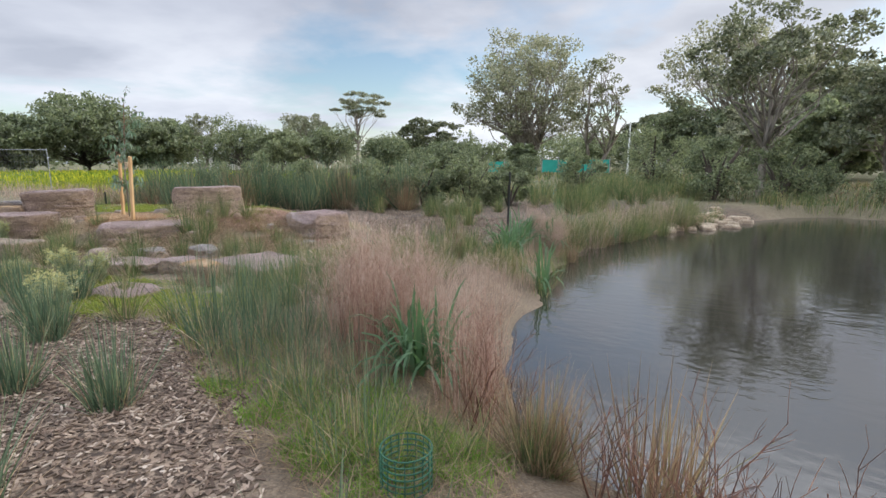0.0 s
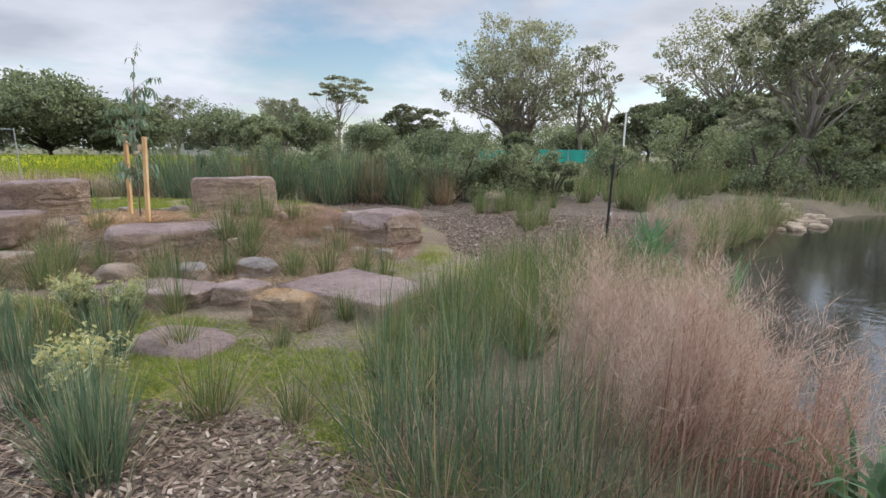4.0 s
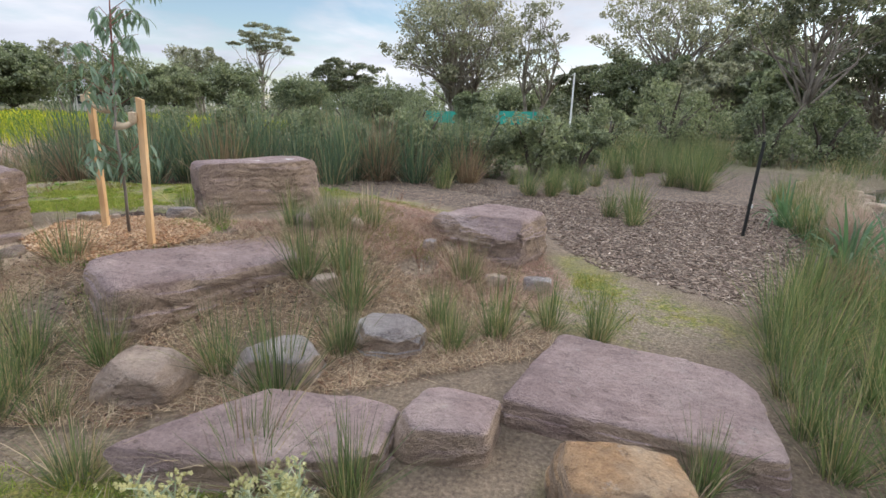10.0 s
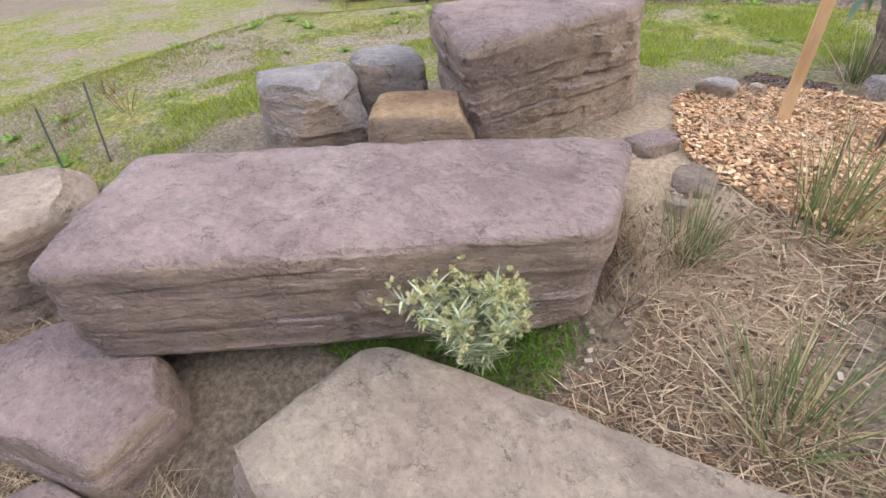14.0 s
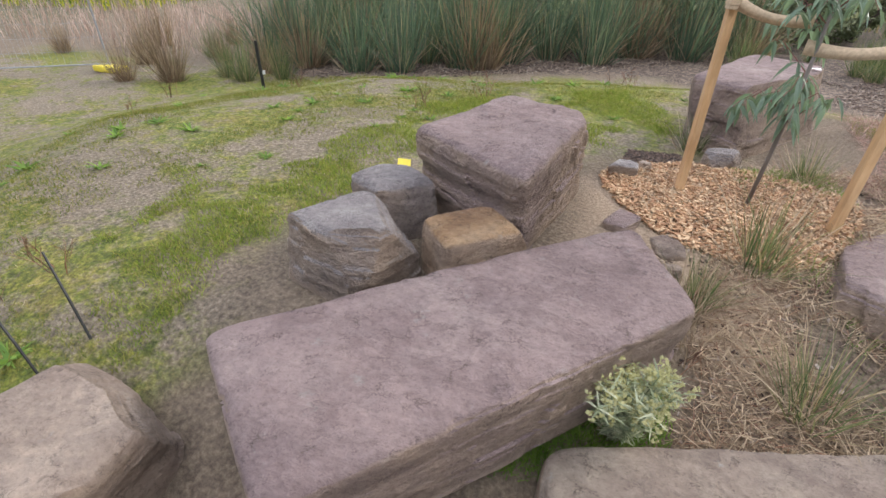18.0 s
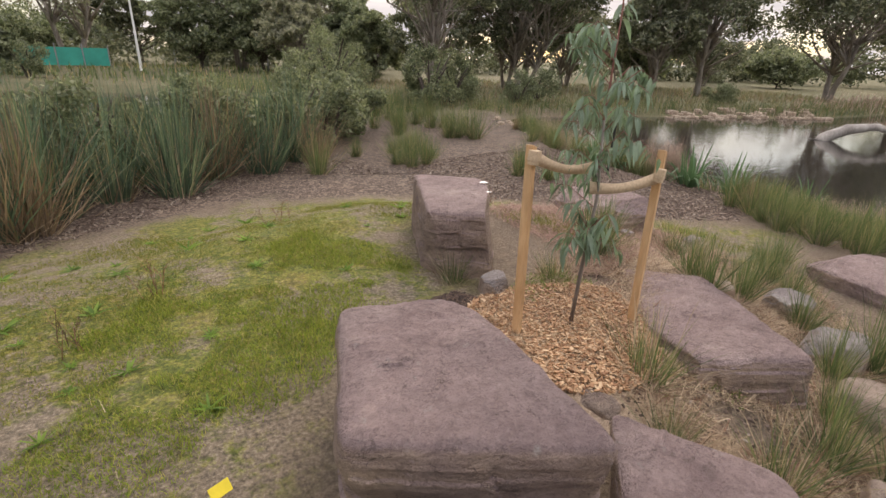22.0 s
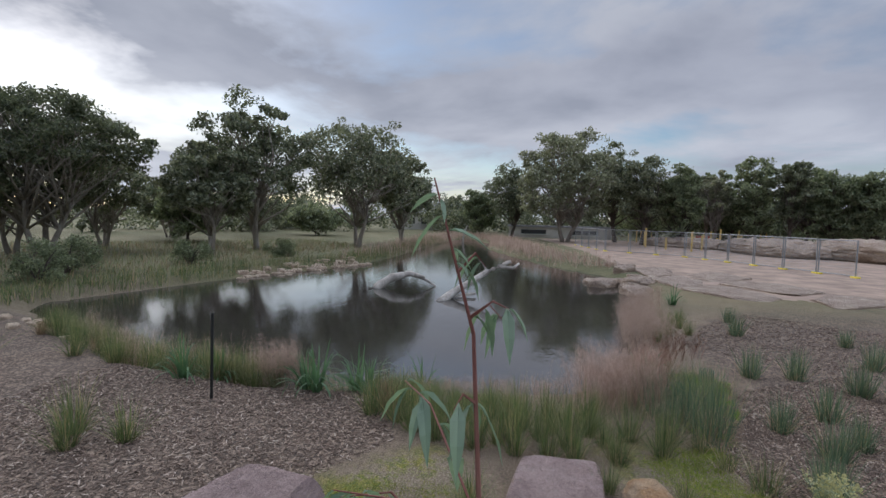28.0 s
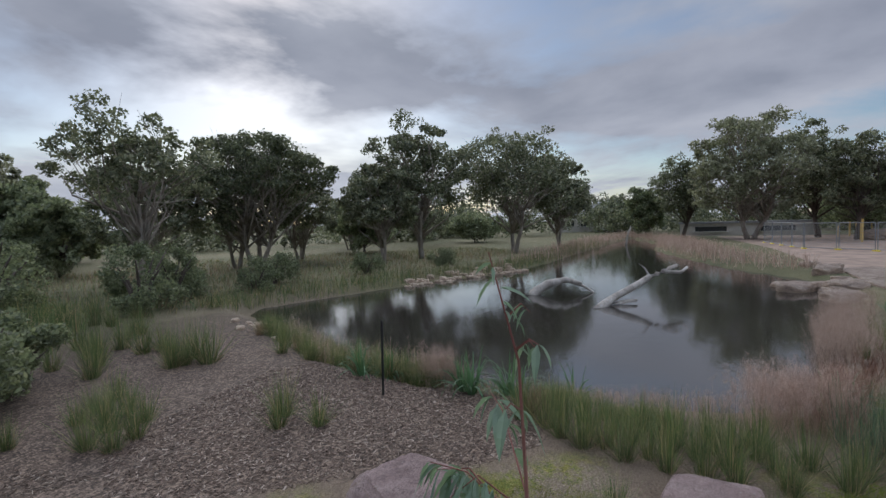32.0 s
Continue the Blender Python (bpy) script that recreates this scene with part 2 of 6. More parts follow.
def island_material(name, stops, rough=0.7, sub=0.42, through=(1.2, 1.25, 0.95)):
    """Colour picked per loose piece."""
    m, ns, ls, b = material(name, rough)
    geo = ns.new("ShaderNodeNewGeometry")
    col = ramp(ns, ls, geo.outputs["Random Per Island"], stops)
    n = tex(ns, ls, 6, 3, 0.6, geo.outputs["Position"])
    col = mix(ns, ls, 0.6, col, ramp(ns, ls, n.outputs["Fac"], [(0.3, (0.7, 0.7, 0.7)), (0.7, (1.25, 1.25, 1.25))]), "MULTIPLY")
    oi = ns.new("ShaderNodeObjectInfo")
    col = mix(ns, ls, 0.5, col, ramp(ns, ls, oi.outputs["Random"], [(0.0, (0.75, 0.78, 0.75)), (1.0, (1.25, 1.2, 1.2))]), "MULTIPLY")
    ls.new(col, b.inputs["Base Color"])
    if sub:
        tr = ns.new("ShaderNodeBsdfTranslucent")
        ls.new(mix(ns, ls, 1.0, col, through, "MULTIPLY"), tr.inputs["Color"])
        sh = ns.new("ShaderNodeMixShader")
        sh.inputs[0].default_value = sub
        out = ns["Material Output"]
        ls.new(b.outputs[0], sh.inputs[1])
        ls.new(tr.outputs[0], sh.inputs[2])
        ls.new(sh.outputs[0], out.inputs["Surface"])
    return m


M_RUSH = island_material("rush_blades", [(0.0, (0.055, 0.085, 0.034)), (0.5, (0.13, 0.175, 0.07)), (0.75, (0.21, 0.22, 0.1)), (1.0, (0.42, 0.31, 0.19))])
M_RUSH_BLUE = island_material("blue_green_rush", [(0.0, (0.05, 0.085, 0.055)), (0.6, (0.125, 0.18, 0.115)), (0.85, (0.2, 0.235, 0.14)), (1.0, (0.42, 0.33, 0.19))])
M_DRY = island_material("dry_reed", [(0.0, (0.12, 0.085, 0.055)), (0.45, (0.24, 0.165, 0.115)), (0.8, (0.36, 0.26, 0.18)), (1.0, (0.2, 0.2, 0.09))])
M_DRYPINK = island_material("pink_brown_reed", [(0.0, (0.26, 0.18, 0.14)), (0.5, (0.45, 0.33, 0.265)), (1.0, (0.6, 0.485, 0.41))], 0.7, 0.42, (1.05, 1.0, 0.95))
M_DRYRED = island_material("red_brown_reed", [(0.0, (0.19, 0.105, 0.078)), (0.5, (0.33, 0.205, 0.16)), (1.0, (0.5, 0.365, 0.29))], 0.7, 0.42, (1.05, 1.0, 0.95))
M_STRAW = island_material("straw", [(0.0, (0.16, 0.11, 0.068)), (0.5, (0.37, 0.275, 0.175)), (1.0, (0.57, 0.46, 0.31))], 0.7, 0.3, (1.05, 1.0, 0.95))
M_FLAX = island_material("strap_leaf", [(0.0, (0.045, 0.095, 0.05)), (0.7, (0.095, 0.175, 0.085)), (0.92, (0.18, 0.235, 0.12)), (1.0, (0.34, 0.29, 0.19))], 0.62)
M_TURF = island_material("short_turf", [(0.0, (0.085, 0.115, 0.015)), (0.5, (0.15, 0.17, 0.025)), (0.85, (0.23, 0.21, 0.045)), (1.0, (0.3, 0.23, 0.1))])
M_LUSH = island_material("lush_grass", [(0.0, (0.12, 0.18, 0.018)), (0.5, (0.2, 0.265, 0.034)), (0.85, (0.3, 0.315, 0.055)), (1.0, (0.42, 0.35, 0.12))])
M_WEED = island_material("broadleaf_weed", [(0.0, (0.08, 0.16, 0.02)), (1.0, (0.2, 0.31, 0.045))])
M_TWIG = island_material("red_brown_twig", [(0.0, (0.098, 0.049, 0.035)), (0.6, (0.238, 0.112, 0.077)), (1.0, (0.392, 0.238, 0.168))])
M_CHIP = island_material("wood_chip", [(0.0, (0.05, 0.033, 0.023)), (0.5, (0.13, 0.09, 0.065)), (0.85, (0.235, 0.178, 0.134)), (1.0, (0.38, 0.32, 0.26))], 0.85, 0.0)
M_CHIP_FRESH = island_material("fresh_wood_chip", [(0.0, (0.24, 0.12, 0.06)), (0.6, (0.42, 0.25, 0.13)), (1.0, (0.58, 0.42, 0.26))], 0.85, 0.0)
M_LEAF = island_material("eucalypt_leaf", [(0.0, (0.075, 0.086, 0.053)), (0.6, (0.165, 0.182, 0.115)), (1.0, (0.29, 0.29, 0.2))], 0.45)
M_LEAF_GREY = island_material("grey_eucalypt_leaf", [(0.0, (0.14, 0.146, 0.1)), (0.6, (0.27, 0.275, 0.195)), (1.0, (0.4, 0.385, 0.29))], 0.5, 0.5)
M_LEAF_DARK = island_material("dark_foliage", [(0.0, (0.055, 0.066, 0.04)), (0.6, (0.125, 0.14, 0.082)), (1.0, (0.22, 0.225, 0.135))], 0.55)
M_LEAF_SHRUB = island_material("shrub_foliage", [(0.0, (0.1, 0.12, 0.072)), (0.6, (0.195, 0.225, 0.135)), (1.0, (0.31, 0.325, 0.205))], 0.55, 0.5)
M_LEAF_SAP = island_material("sapling_leaf", [(0.0, (0.085, 0.14, 0.09)), (0.7, (0.185, 0.26, 0.185)), (1.0, (0.33, 0.36, 0.25))], 0.4)
M_SILVER = island_material("silver_green_leaf", [(0.0, (0.2, 0.24, 0.15)), (0.7, (0.36, 0.4, 0.27)), (1.0, (0.52, 0.54, 0.4))], 0.8)
M_BUD = island_material("cream_bud", [(0.0, (0.38, 0.36, 0.17)), (1.0, (0.6, 0.56, 0.32))], 0.8)
M_YELLOW = island_material("yellow_flower", [(0.0, (0.08, 0.15, 0.02)), (0.45, (0.16, 0.24, 0.03)), (0.7, (0.38, 0.4, 0.03)), (1.0, (0.62, 0.55, 0.03))], 0.7)


def bark_material(name, c1, c2, c3):
    m, ns, ls, b = material(name, 0.9)
    pos = ns.new("ShaderNodeNewGeometry").outputs["Position"]
    n = tex(ns, ls, 3, 6, 0.65, pos, stretch=(1, 1, 0.3))
    f = tex(ns, ls, 25, 5, 0.6, pos, stretch=(1, 1, 0.2))
    col = ramp(ns, ls, n.outputs["Fac"], [(0.3, c1), (0.5, c2), (0.7, c3)])
    col = mix(ns, ls, 0.5, col, ramp(ns, ls, f.outputs["Fac"], [(0.3, (0.6, 0.6, 0.6)), (0.7, (1.2, 1.2, 1.2))]), "MULTIPLY")
    ls.new(col, b.inputs["Base Color"])
    bump(ns, ls, b, f.outputs["Fac"], 0.6, 0.02)
    return m


M_BARK = bark_material("pale_bark", (0.13, 0.10, 0.08), (0.27, 0.23, 0.19), (0.42, 0.38, 0.33))
M_BARK_DARK = bark_material("dark_bark", (0.04, 0.03, 0.024), (0.09, 0.07, 0.055), (0.16, 0.13, 0.11))
M_DRIFT = bark_material("weathered_driftwood", (0.16, 0.14, 0.12), (0.34, 0.31, 0.27), (0.5, 0.47, 0.42))
M_STAKE = bark_material("hardwood_stake", (0.36, 0.2, 0.085), (0.52, 0.31, 0.145), (0.62, 0.42, 0.23))
M_SAPSTEM = bark_material("sapling_stem", (0.12, 0.09, 0.07), (0.22, 0.19, 0.16), (0.3, 0.27, 0.24))
M_REDSTEM = bark_material("red_young_stem", (0.12, 0.04, 0.03), (0.2, 0.075, 0.06), (0.26, 0.13, 0.1))


def plain_material(name, col, rough=0.6, metal=0.0, var=0.25, scale=12):
    m, ns, ls, b = material(name, rough, metal)
    pos = ns.new("ShaderNodeNewGeometry").outputs["Position"]
    n = tex(ns, ls, scale, 5, 0.6, pos)
    lo, hi = tuple(v * (1 - var) for v in col), tuple(min(1, v * (1 + var)) for v in col)
    ls.new(ramp(ns, ls, n.outputs["Fac"], [(0.3, lo), (0.7, hi)]), b.inputs["Base Color"])
    bump(ns, ls, b, n.outputs["Fac"], 0.15, 0.01)
    return m


M_STRAP = plain_material("jute_strap", (0.5, 0.38, 0.25), 0.9, 0, 0.2, 60)
M_POST = plain_material("black_painted_steel", (0.02, 0.021, 0.02), 0.5, 0.3, 0.4, 20)
M_WHITE = plain_material("white_paint", (0.75, 0.75, 0.72), 0.5, 0, 0.08)
M_GALV = plain_material("galvanised_steel", (0.3, 0.31, 0.32), 0.55, 0.5, 0.2)
M_YELLOWPLASTIC = plain_material("yellow_plastic", (0.75, 0.6, 0.05), 0.5, 0, 0.12)
M_GREENMESH = plain_material("green_plastic_mesh", (0.02, 0.085, 0.05), 0.5, 0, 0.2)
M_SHADE = plain_material("teal_shade_cloth", (0.02, 0.30, 0.23), 0.7, 0, 0.2, 0.6)
M_WALL = plain_material("render_wall", (0.55, 0.52, 0.48), 0.8, 0, 0.1, 2)
M_ROOF = plain_material("grey_roof", (0.28, 0.28, 0.29), 0.6, 0.1, 0.15, 3)
M_DARKGLASS = plain_material("dark_window", (0.03, 0.035, 0.04), 0.15, 0, 0.1)
M_PATH = plain_material("pale_gravel", (0.5, 0.42, 0.32), 0.9, 0, 0.15, 3)
M_SITE = plain_material("site_earth", (0.26, 0.19, 0.145), 0.95, 0, 0.4, 0.8)
M_DARKMULCH = island_material("dark_mulch", [(0.0, (0.03, 0.02, 0.014)), (0.6, (0.075, 0.05, 0.036)), (1.0, (0.15, 0.1, 0.07))], 0.9, 0.0)
M_ORANGE = plain_material("orange_red_plastic", (0.6, 0.09, 0.03), 0.5, 0, 0.1)
M_TIMBER = plain_material("yellow_timber", (0.55, 0.38, 0.12), 0.8, 0, 0.2, 8)

# ---------------- building helpers ----------------
def part(name, bm, mat, parent=None, label="", smooth=False):
    me = bpy.data.meshes.new(name)
    bm.to_mesh(me)
    bm.free()
    me.materials.append(mat)
    if smooth:
        me.polygons.foreach_set("use_smooth", [True] * len(me.polygons))
    ob = new(name, me)
    if parent is not None:
        ob.parent = parent
    if label:
        ob["label"] = label
    return ob


def raw(name, verts, faces, mat, parent=None, label="", smooth=False):
    me = bpy.data.meshes.new(name)
    me.from_pydata(verts, [], faces)
    me.update()
    me.materials.append(mat)
    if smooth:
        me.polygons.foreach_set("use_smooth", [True] * len(me.polygons))
    ob = new(name, me)
    if parent is not None:
        ob.parent = parent
    if label:
        ob["label"] = label
    return ob


def empty(name, x, y, z, rz=0.0):
    ob = new(name)
    ob.matrix_basis = pose(x, y, z, 0, 0, rz)
    return ob


def smoothstep(a, b, v):
    t = max(0.0, min(1.0, (v - a) / (b - a)))
    return t * t * (3 - 2 * t)


def tube(verts, faces, path, radii, sides=6, cap=True):
    """Adds a tapered tube along a list of points to verts and faces."""
    start = len(verts)
    n = len(path)
    for i, (p, r) in enumerate(zip(path, radii)):
        a = path[min(i + 1, n - 1)] - path[max(i - 1, 0)]
        a = a.normalized() if a.length > 1e-6 else Vector((0, 0, 1))
        u = a.orthogonal().normalized()
        v = a.cross(u)
        for k in range(sides):
            t = 2 * math.pi * k / sides
            verts.append(p + (u * math.cos(t) + v * math.sin(t)) * r)
    for i in range(n - 1):
        for k in range(sides):
            a, b = start + i * sides + k, start + i * sides + (k + 1) % sides
            faces.append((a, b, b + sides, a + sides))
    if cap:
        faces.append(tuple(start + k for k in reversed(range(sides))))
        faces.append(tuple(start + (n - 1) * sides + k for k in range(sides)))


def blade(verts, faces, base, way, length, width, droop, rnd, segs=3):
    """One grass blade or strap leaf: a folded strip that bends over."""
    side = Vector((-way.y, way.x, 0))
    side = side.normalized() if side.length > 1e-4 else Vector((1, 0, 0))
    a = rnd.uniform(0, math.pi)
    side = (side * math.cos(a) + Vector((way.x, way.y, 0)) * math.sin(a))
    side = side.normalized() if side.length > 1e-3 else Vector((1, 0, 0))
    i0 = len(verts)
    p, d = base.copy(), way.normalized()
    flat = Vector((d.x, d.y, 0))
    for s in range(segs):
        w = width * (1.0 if s == 0 else 1 - 0.75 * s / segs)
        verts.append(p - side * w * 0.5)
        verts.append(p + side * w * 0.5)
        p = p + d * (length / segs)
        d = (d + flat * droop * 0.5 + Vector((0, 0, -droop * (0.35 + s * 0.5)))).normalized()
    verts.append(p)
    for s in range(segs - 1):
        a = i0 + 2 * s
        faces.append((a, a + 1, a + 3, a + 2))
    a = i0 + 2 * (segs - 1)
    faces.append((a, a + 1, a + 2))


def box_bm(sx, sy, sz, bev=0.0, at=(0, 0, 0)):
    bm = bmesh.new()
    bmesh.ops.create_cube(bm, size=1.0, matrix=Matrix.Translation(at) @ Matrix.Diagonal((sx, sy, sz, 1)))
    if bev:
        bmesh.ops.bevel(bm, geom=bm.edges[:], offset=bev, segments=2, affect="EDGES", profile=0.6)
    return bm


def box_into(verts, faces, m, sx, sy, sz):
    i = len(verts)
    for z in (-0.5, 0.5):
        for x, y in ((-0.5, -0.5), (0.5, -0.5), (0.5, 0.5), (-0.5, 0.5)):
            verts.append(m @ Vector((x * sx, y * sy, z * sz)))
    for f in ((3, 2, 1, 0), (4, 5, 6, 7), (0, 1, 5, 4), (1, 2, 6, 5), (2, 3, 7, 6), (3, 0, 4, 7)):
        faces.append(tuple(i + k for k in f))


def inside(poly, x, y):
    hit = False
    for (x1, y1), (x2, y2) in zip(poly, poly[1:] + poly[:1]):
        if (y1 > y) != (y2 > y) and x < (x2 - x1) * (y - y1) / (y2 - y1) + x1:
            hit = not hit
    return hit


def edge_distance(poly, x, y):
    """Distance to the outline of poly, negative inside."""
    best = 1e9
    for (x1, y1), (x2, y2) in zip(poly, poly[1:] + poly[:1]):
        dx, dy = x2 - x1, y2 - y1
        t = max(0.0, min(1.0, ((x - x1) * dx + (y - y1) * dy) / (dx * dx + dy * dy)))
        best = min(best, math.hypot(x - x1 - t * dx, y - y1 - t * dy))
    return -best if inside(poly, x, y) else best

# ---------------- plan ----------------
TURN_EAST, HUB = radians(6.3), (-3.5, 4.65)


def east(x, y):
    """The pond and all beyond it lie turned a little about the mound; the near bank stays."""
    dx, dy = x - HUB[0], y - HUB[1]
    d, bearing = math.hypot(dx, dy), math.degrees(math.atan2(dy, dx))
    w = smoothstep(5.5, 8.5, d) * max(smoothstep(3.0, 6.5, y), smoothstep(8, 13, x)) * (1 - smoothstep(50, 75, bearing)) * smoothstep(-90, -70, bearing)
    c, s = math.cos(w * TURN_EAST), math.sin(w * TURN_EAST)
    return HUB[0] + c * dx - s * dy, HUB[1] + s * dx + c * dy


WATER = -0.30
POND = [(10.5, 17.2), (8.6, 14.6), (5.9, 10.6), (5.0, 7.8), (5.0, 5.4), (5.2, 4.2), (5.5, 3.2), (6.0, 2.4), (6.9, 2.1), (9.2, 1.25), (12, -0.6), (15, -2.2), (18, -3.2),
        (22, -3.7), (25, -3.4), (30, -1.2), (36, 0), (47, 2), (60, 1), (75, 4), (60, 6.4), (48, 8), (36, 9.4), (27, 10.8), (20.3, 14.6), (15.2, 16.6), (12, 18)]
POND = [east(*p) for p in POND]
POND_N = [(-13.2, 16.5), (-11.6, 14.6), (-10.6, 12.6), (-10.0, 12.6), (-9.9, 15.4), (-7.4, 19.5), (-0.5, 23.2), (1, 27), (-3, 34), (-8, 38), (-14, 34), (-17, 22)]
MOUND = [(-5.6, 2.6), (-4.6, 2.9), (-3.3, 3.9), (-2.4, 4.3), (-1.3, 5.0), (-1.0, 6.6), (-2.5, 7.6), (-6.0, 6.6), (-7.5, 4.5), (-6.8, 2.7)]
MULCH_N = [(-9.5, 8.2), (-7.6, 8.0), (-5.4, 9.3), (-3.6, 10.0), (-1.2, 9.3), (0.5, 8.0), (1.2, 6.7), (2.4, 5.9), (4.0, 6.8), (4.6, 8.6), (5.4, 10.9), (8.2, 15.0), (8.0, 19), (2, 21), (-1, 15), (-4, 12.4), (-10, 11)]
MULCH_S = [(-3.0, 1.2), (-1.0, 1.75), (1.0, 1.85), (2.6, 2.15), (3.4, 2.0), (4.3, 1.5), (5.1, 0.9), (5.6, 0.6), (8.2, 0.9), (10.5, -0.3), (14, -2.8), (20, -5.2), (16, -9), (6, -7), (-3, -5), (-5, -1)]
MOSS_S = [(-1.8, 1.8), (0.2, 1.7), (3.0, 1.9), (2.7, 3.4), (1.6, 3.3), (0.3, 2.9), (-1.0, 2.8), (-1.9, 2.5)]
MOSS_N = [(-14, 0.5), (-6.0, 0.8), (-4.9, 1.7), (-5.1, 2.7), (-5.1, 3.4), (-4.75, 4.3), (-4.2, 5.1), (-3.5, 5.25), (-2.9, 5.6), (-2.8, 6.8), (-1.2, 7.3), (0.2, 7.2), (0.2, 8.0), (-1.6, 9.2), (-3.6, 9.8), (-5.4, 9.2), (-7.6, 7.9), (-9, 7.9), (-14, 8.0)]
MOSS_F = [(0.8, 5.2), (1.5, 5.0), (2.3, 5.6), (1.2, 6.6), (0.9, 6.9), (0.7, 5.9)]
SAND = [(-3.5, 3.95), (-3.0, 3.5), (-2.6, 3.55), (-2.7, 4.2), (-3.2, 4.75), (-3.5, 4.6)]
CHIPS = (-2.75, 4.62, 0.72)


def ground_z(x, y):
    d = edge_distance(MOUND, x, y)
    z = 0.46 * (1 - smoothstep(-0.25, 1.5 + 0.7 * smoothstep(3, 8, y) + 0.5 * smoothstep(-4.5, -8, x), d)) if d < 3 else 0.0
    p = min(edge_distance(POND, x, y), edge_distance(POND_N, x, y)) if -20 < x < 80 and -12 < y < 42 else 9.0
    if p < 0.95:
        z += (WATER - 0.02) * (1 - smoothstep(0.0, 0.95, p)) if p > 0 else WATER - 0.02 - 0.6 * smoothstep(0, 2.5, -p)
    if abs(x) < 20 and -8 < y < 24:
        z += 0.03 * noise.noise(Vector((x * 0.9, y * 0.9, 0))) + 0.005 * noise.noise(Vector((x * 3.7, y * 3.7, 5)))
    return z


def axis_lines(lo, hi, step, reach, grow):
    out = list(np.arange(lo, hi + 1e-6, step))
    s, v = step, hi
    while v < reach:
        s *= grow
        v += s
        out.append(v)
    s, v = step, lo
    while v > -reach:
        s *= grow
        v -= s
        out.insert(0, v)
    return out


def build_ground():
    xs, ys = axis_lines(-10, 13, 0.14, 900, 1.13), axis_lines(-4, 18, 0.14, 900, 1.13)
    verts = [(x, y, ground_z(x, y)) for y in ys for x in xs]
    n = len(xs)
    faces = [(j * n + i, j * n + i + 1, (j + 1) * n + i + 1, (j + 1) * n + i) for j in range(len(ys) - 1) for i in range(n - 1)]
    ob = raw("ground", verts, faces, M_GROUND, smooth=True)
    col = ob.data.color_attributes.new("cover", "FLOAT_COLOR", "POINT")
    vals = np.zeros((len(verts), 4), np.float32)
    for k, (x, y, z) in enumerate(verts):
        w = 0.35 * noise.noise(Vector((x * 1.4, y * 1.4, 3))) + 0.15 * noise.noise(Vector((x * 5, y * 5, 8)))
        far = max(abs(x), abs(y)) > 22
        mulch = 0 if far else max(1 - smoothstep(-0.35, 0.35, edge_distance(MULCH_N, x, y) + w), 1 - smoothstep(-0.35, 0.35, edge_distance(MULCH_S, x, y) + w))
        moss = 0 if far else max(1 - smoothstep(-0.3, 0.4, edge_distance(q, x, y) + 1.2 * w) for q in (MOSS_S, MOSS_N, MOSS_F))
        sand = 0 if far else 1 - smoothstep(-0.15, 0.2, edge_distance(SAND, x, y) + 0.5 * w)
        vals[k] = (mulch * (1 - moss), moss, sand, 1.0 if far else smoothstep(12, 20, max(abs(x + 2), abs(y - 4))))
    col.data.foreach_set("color", vals.ravel())
    return tagged(ob, "park ground of wood mulch, moss, bare earth and rough grass", "ground", kind="structure")


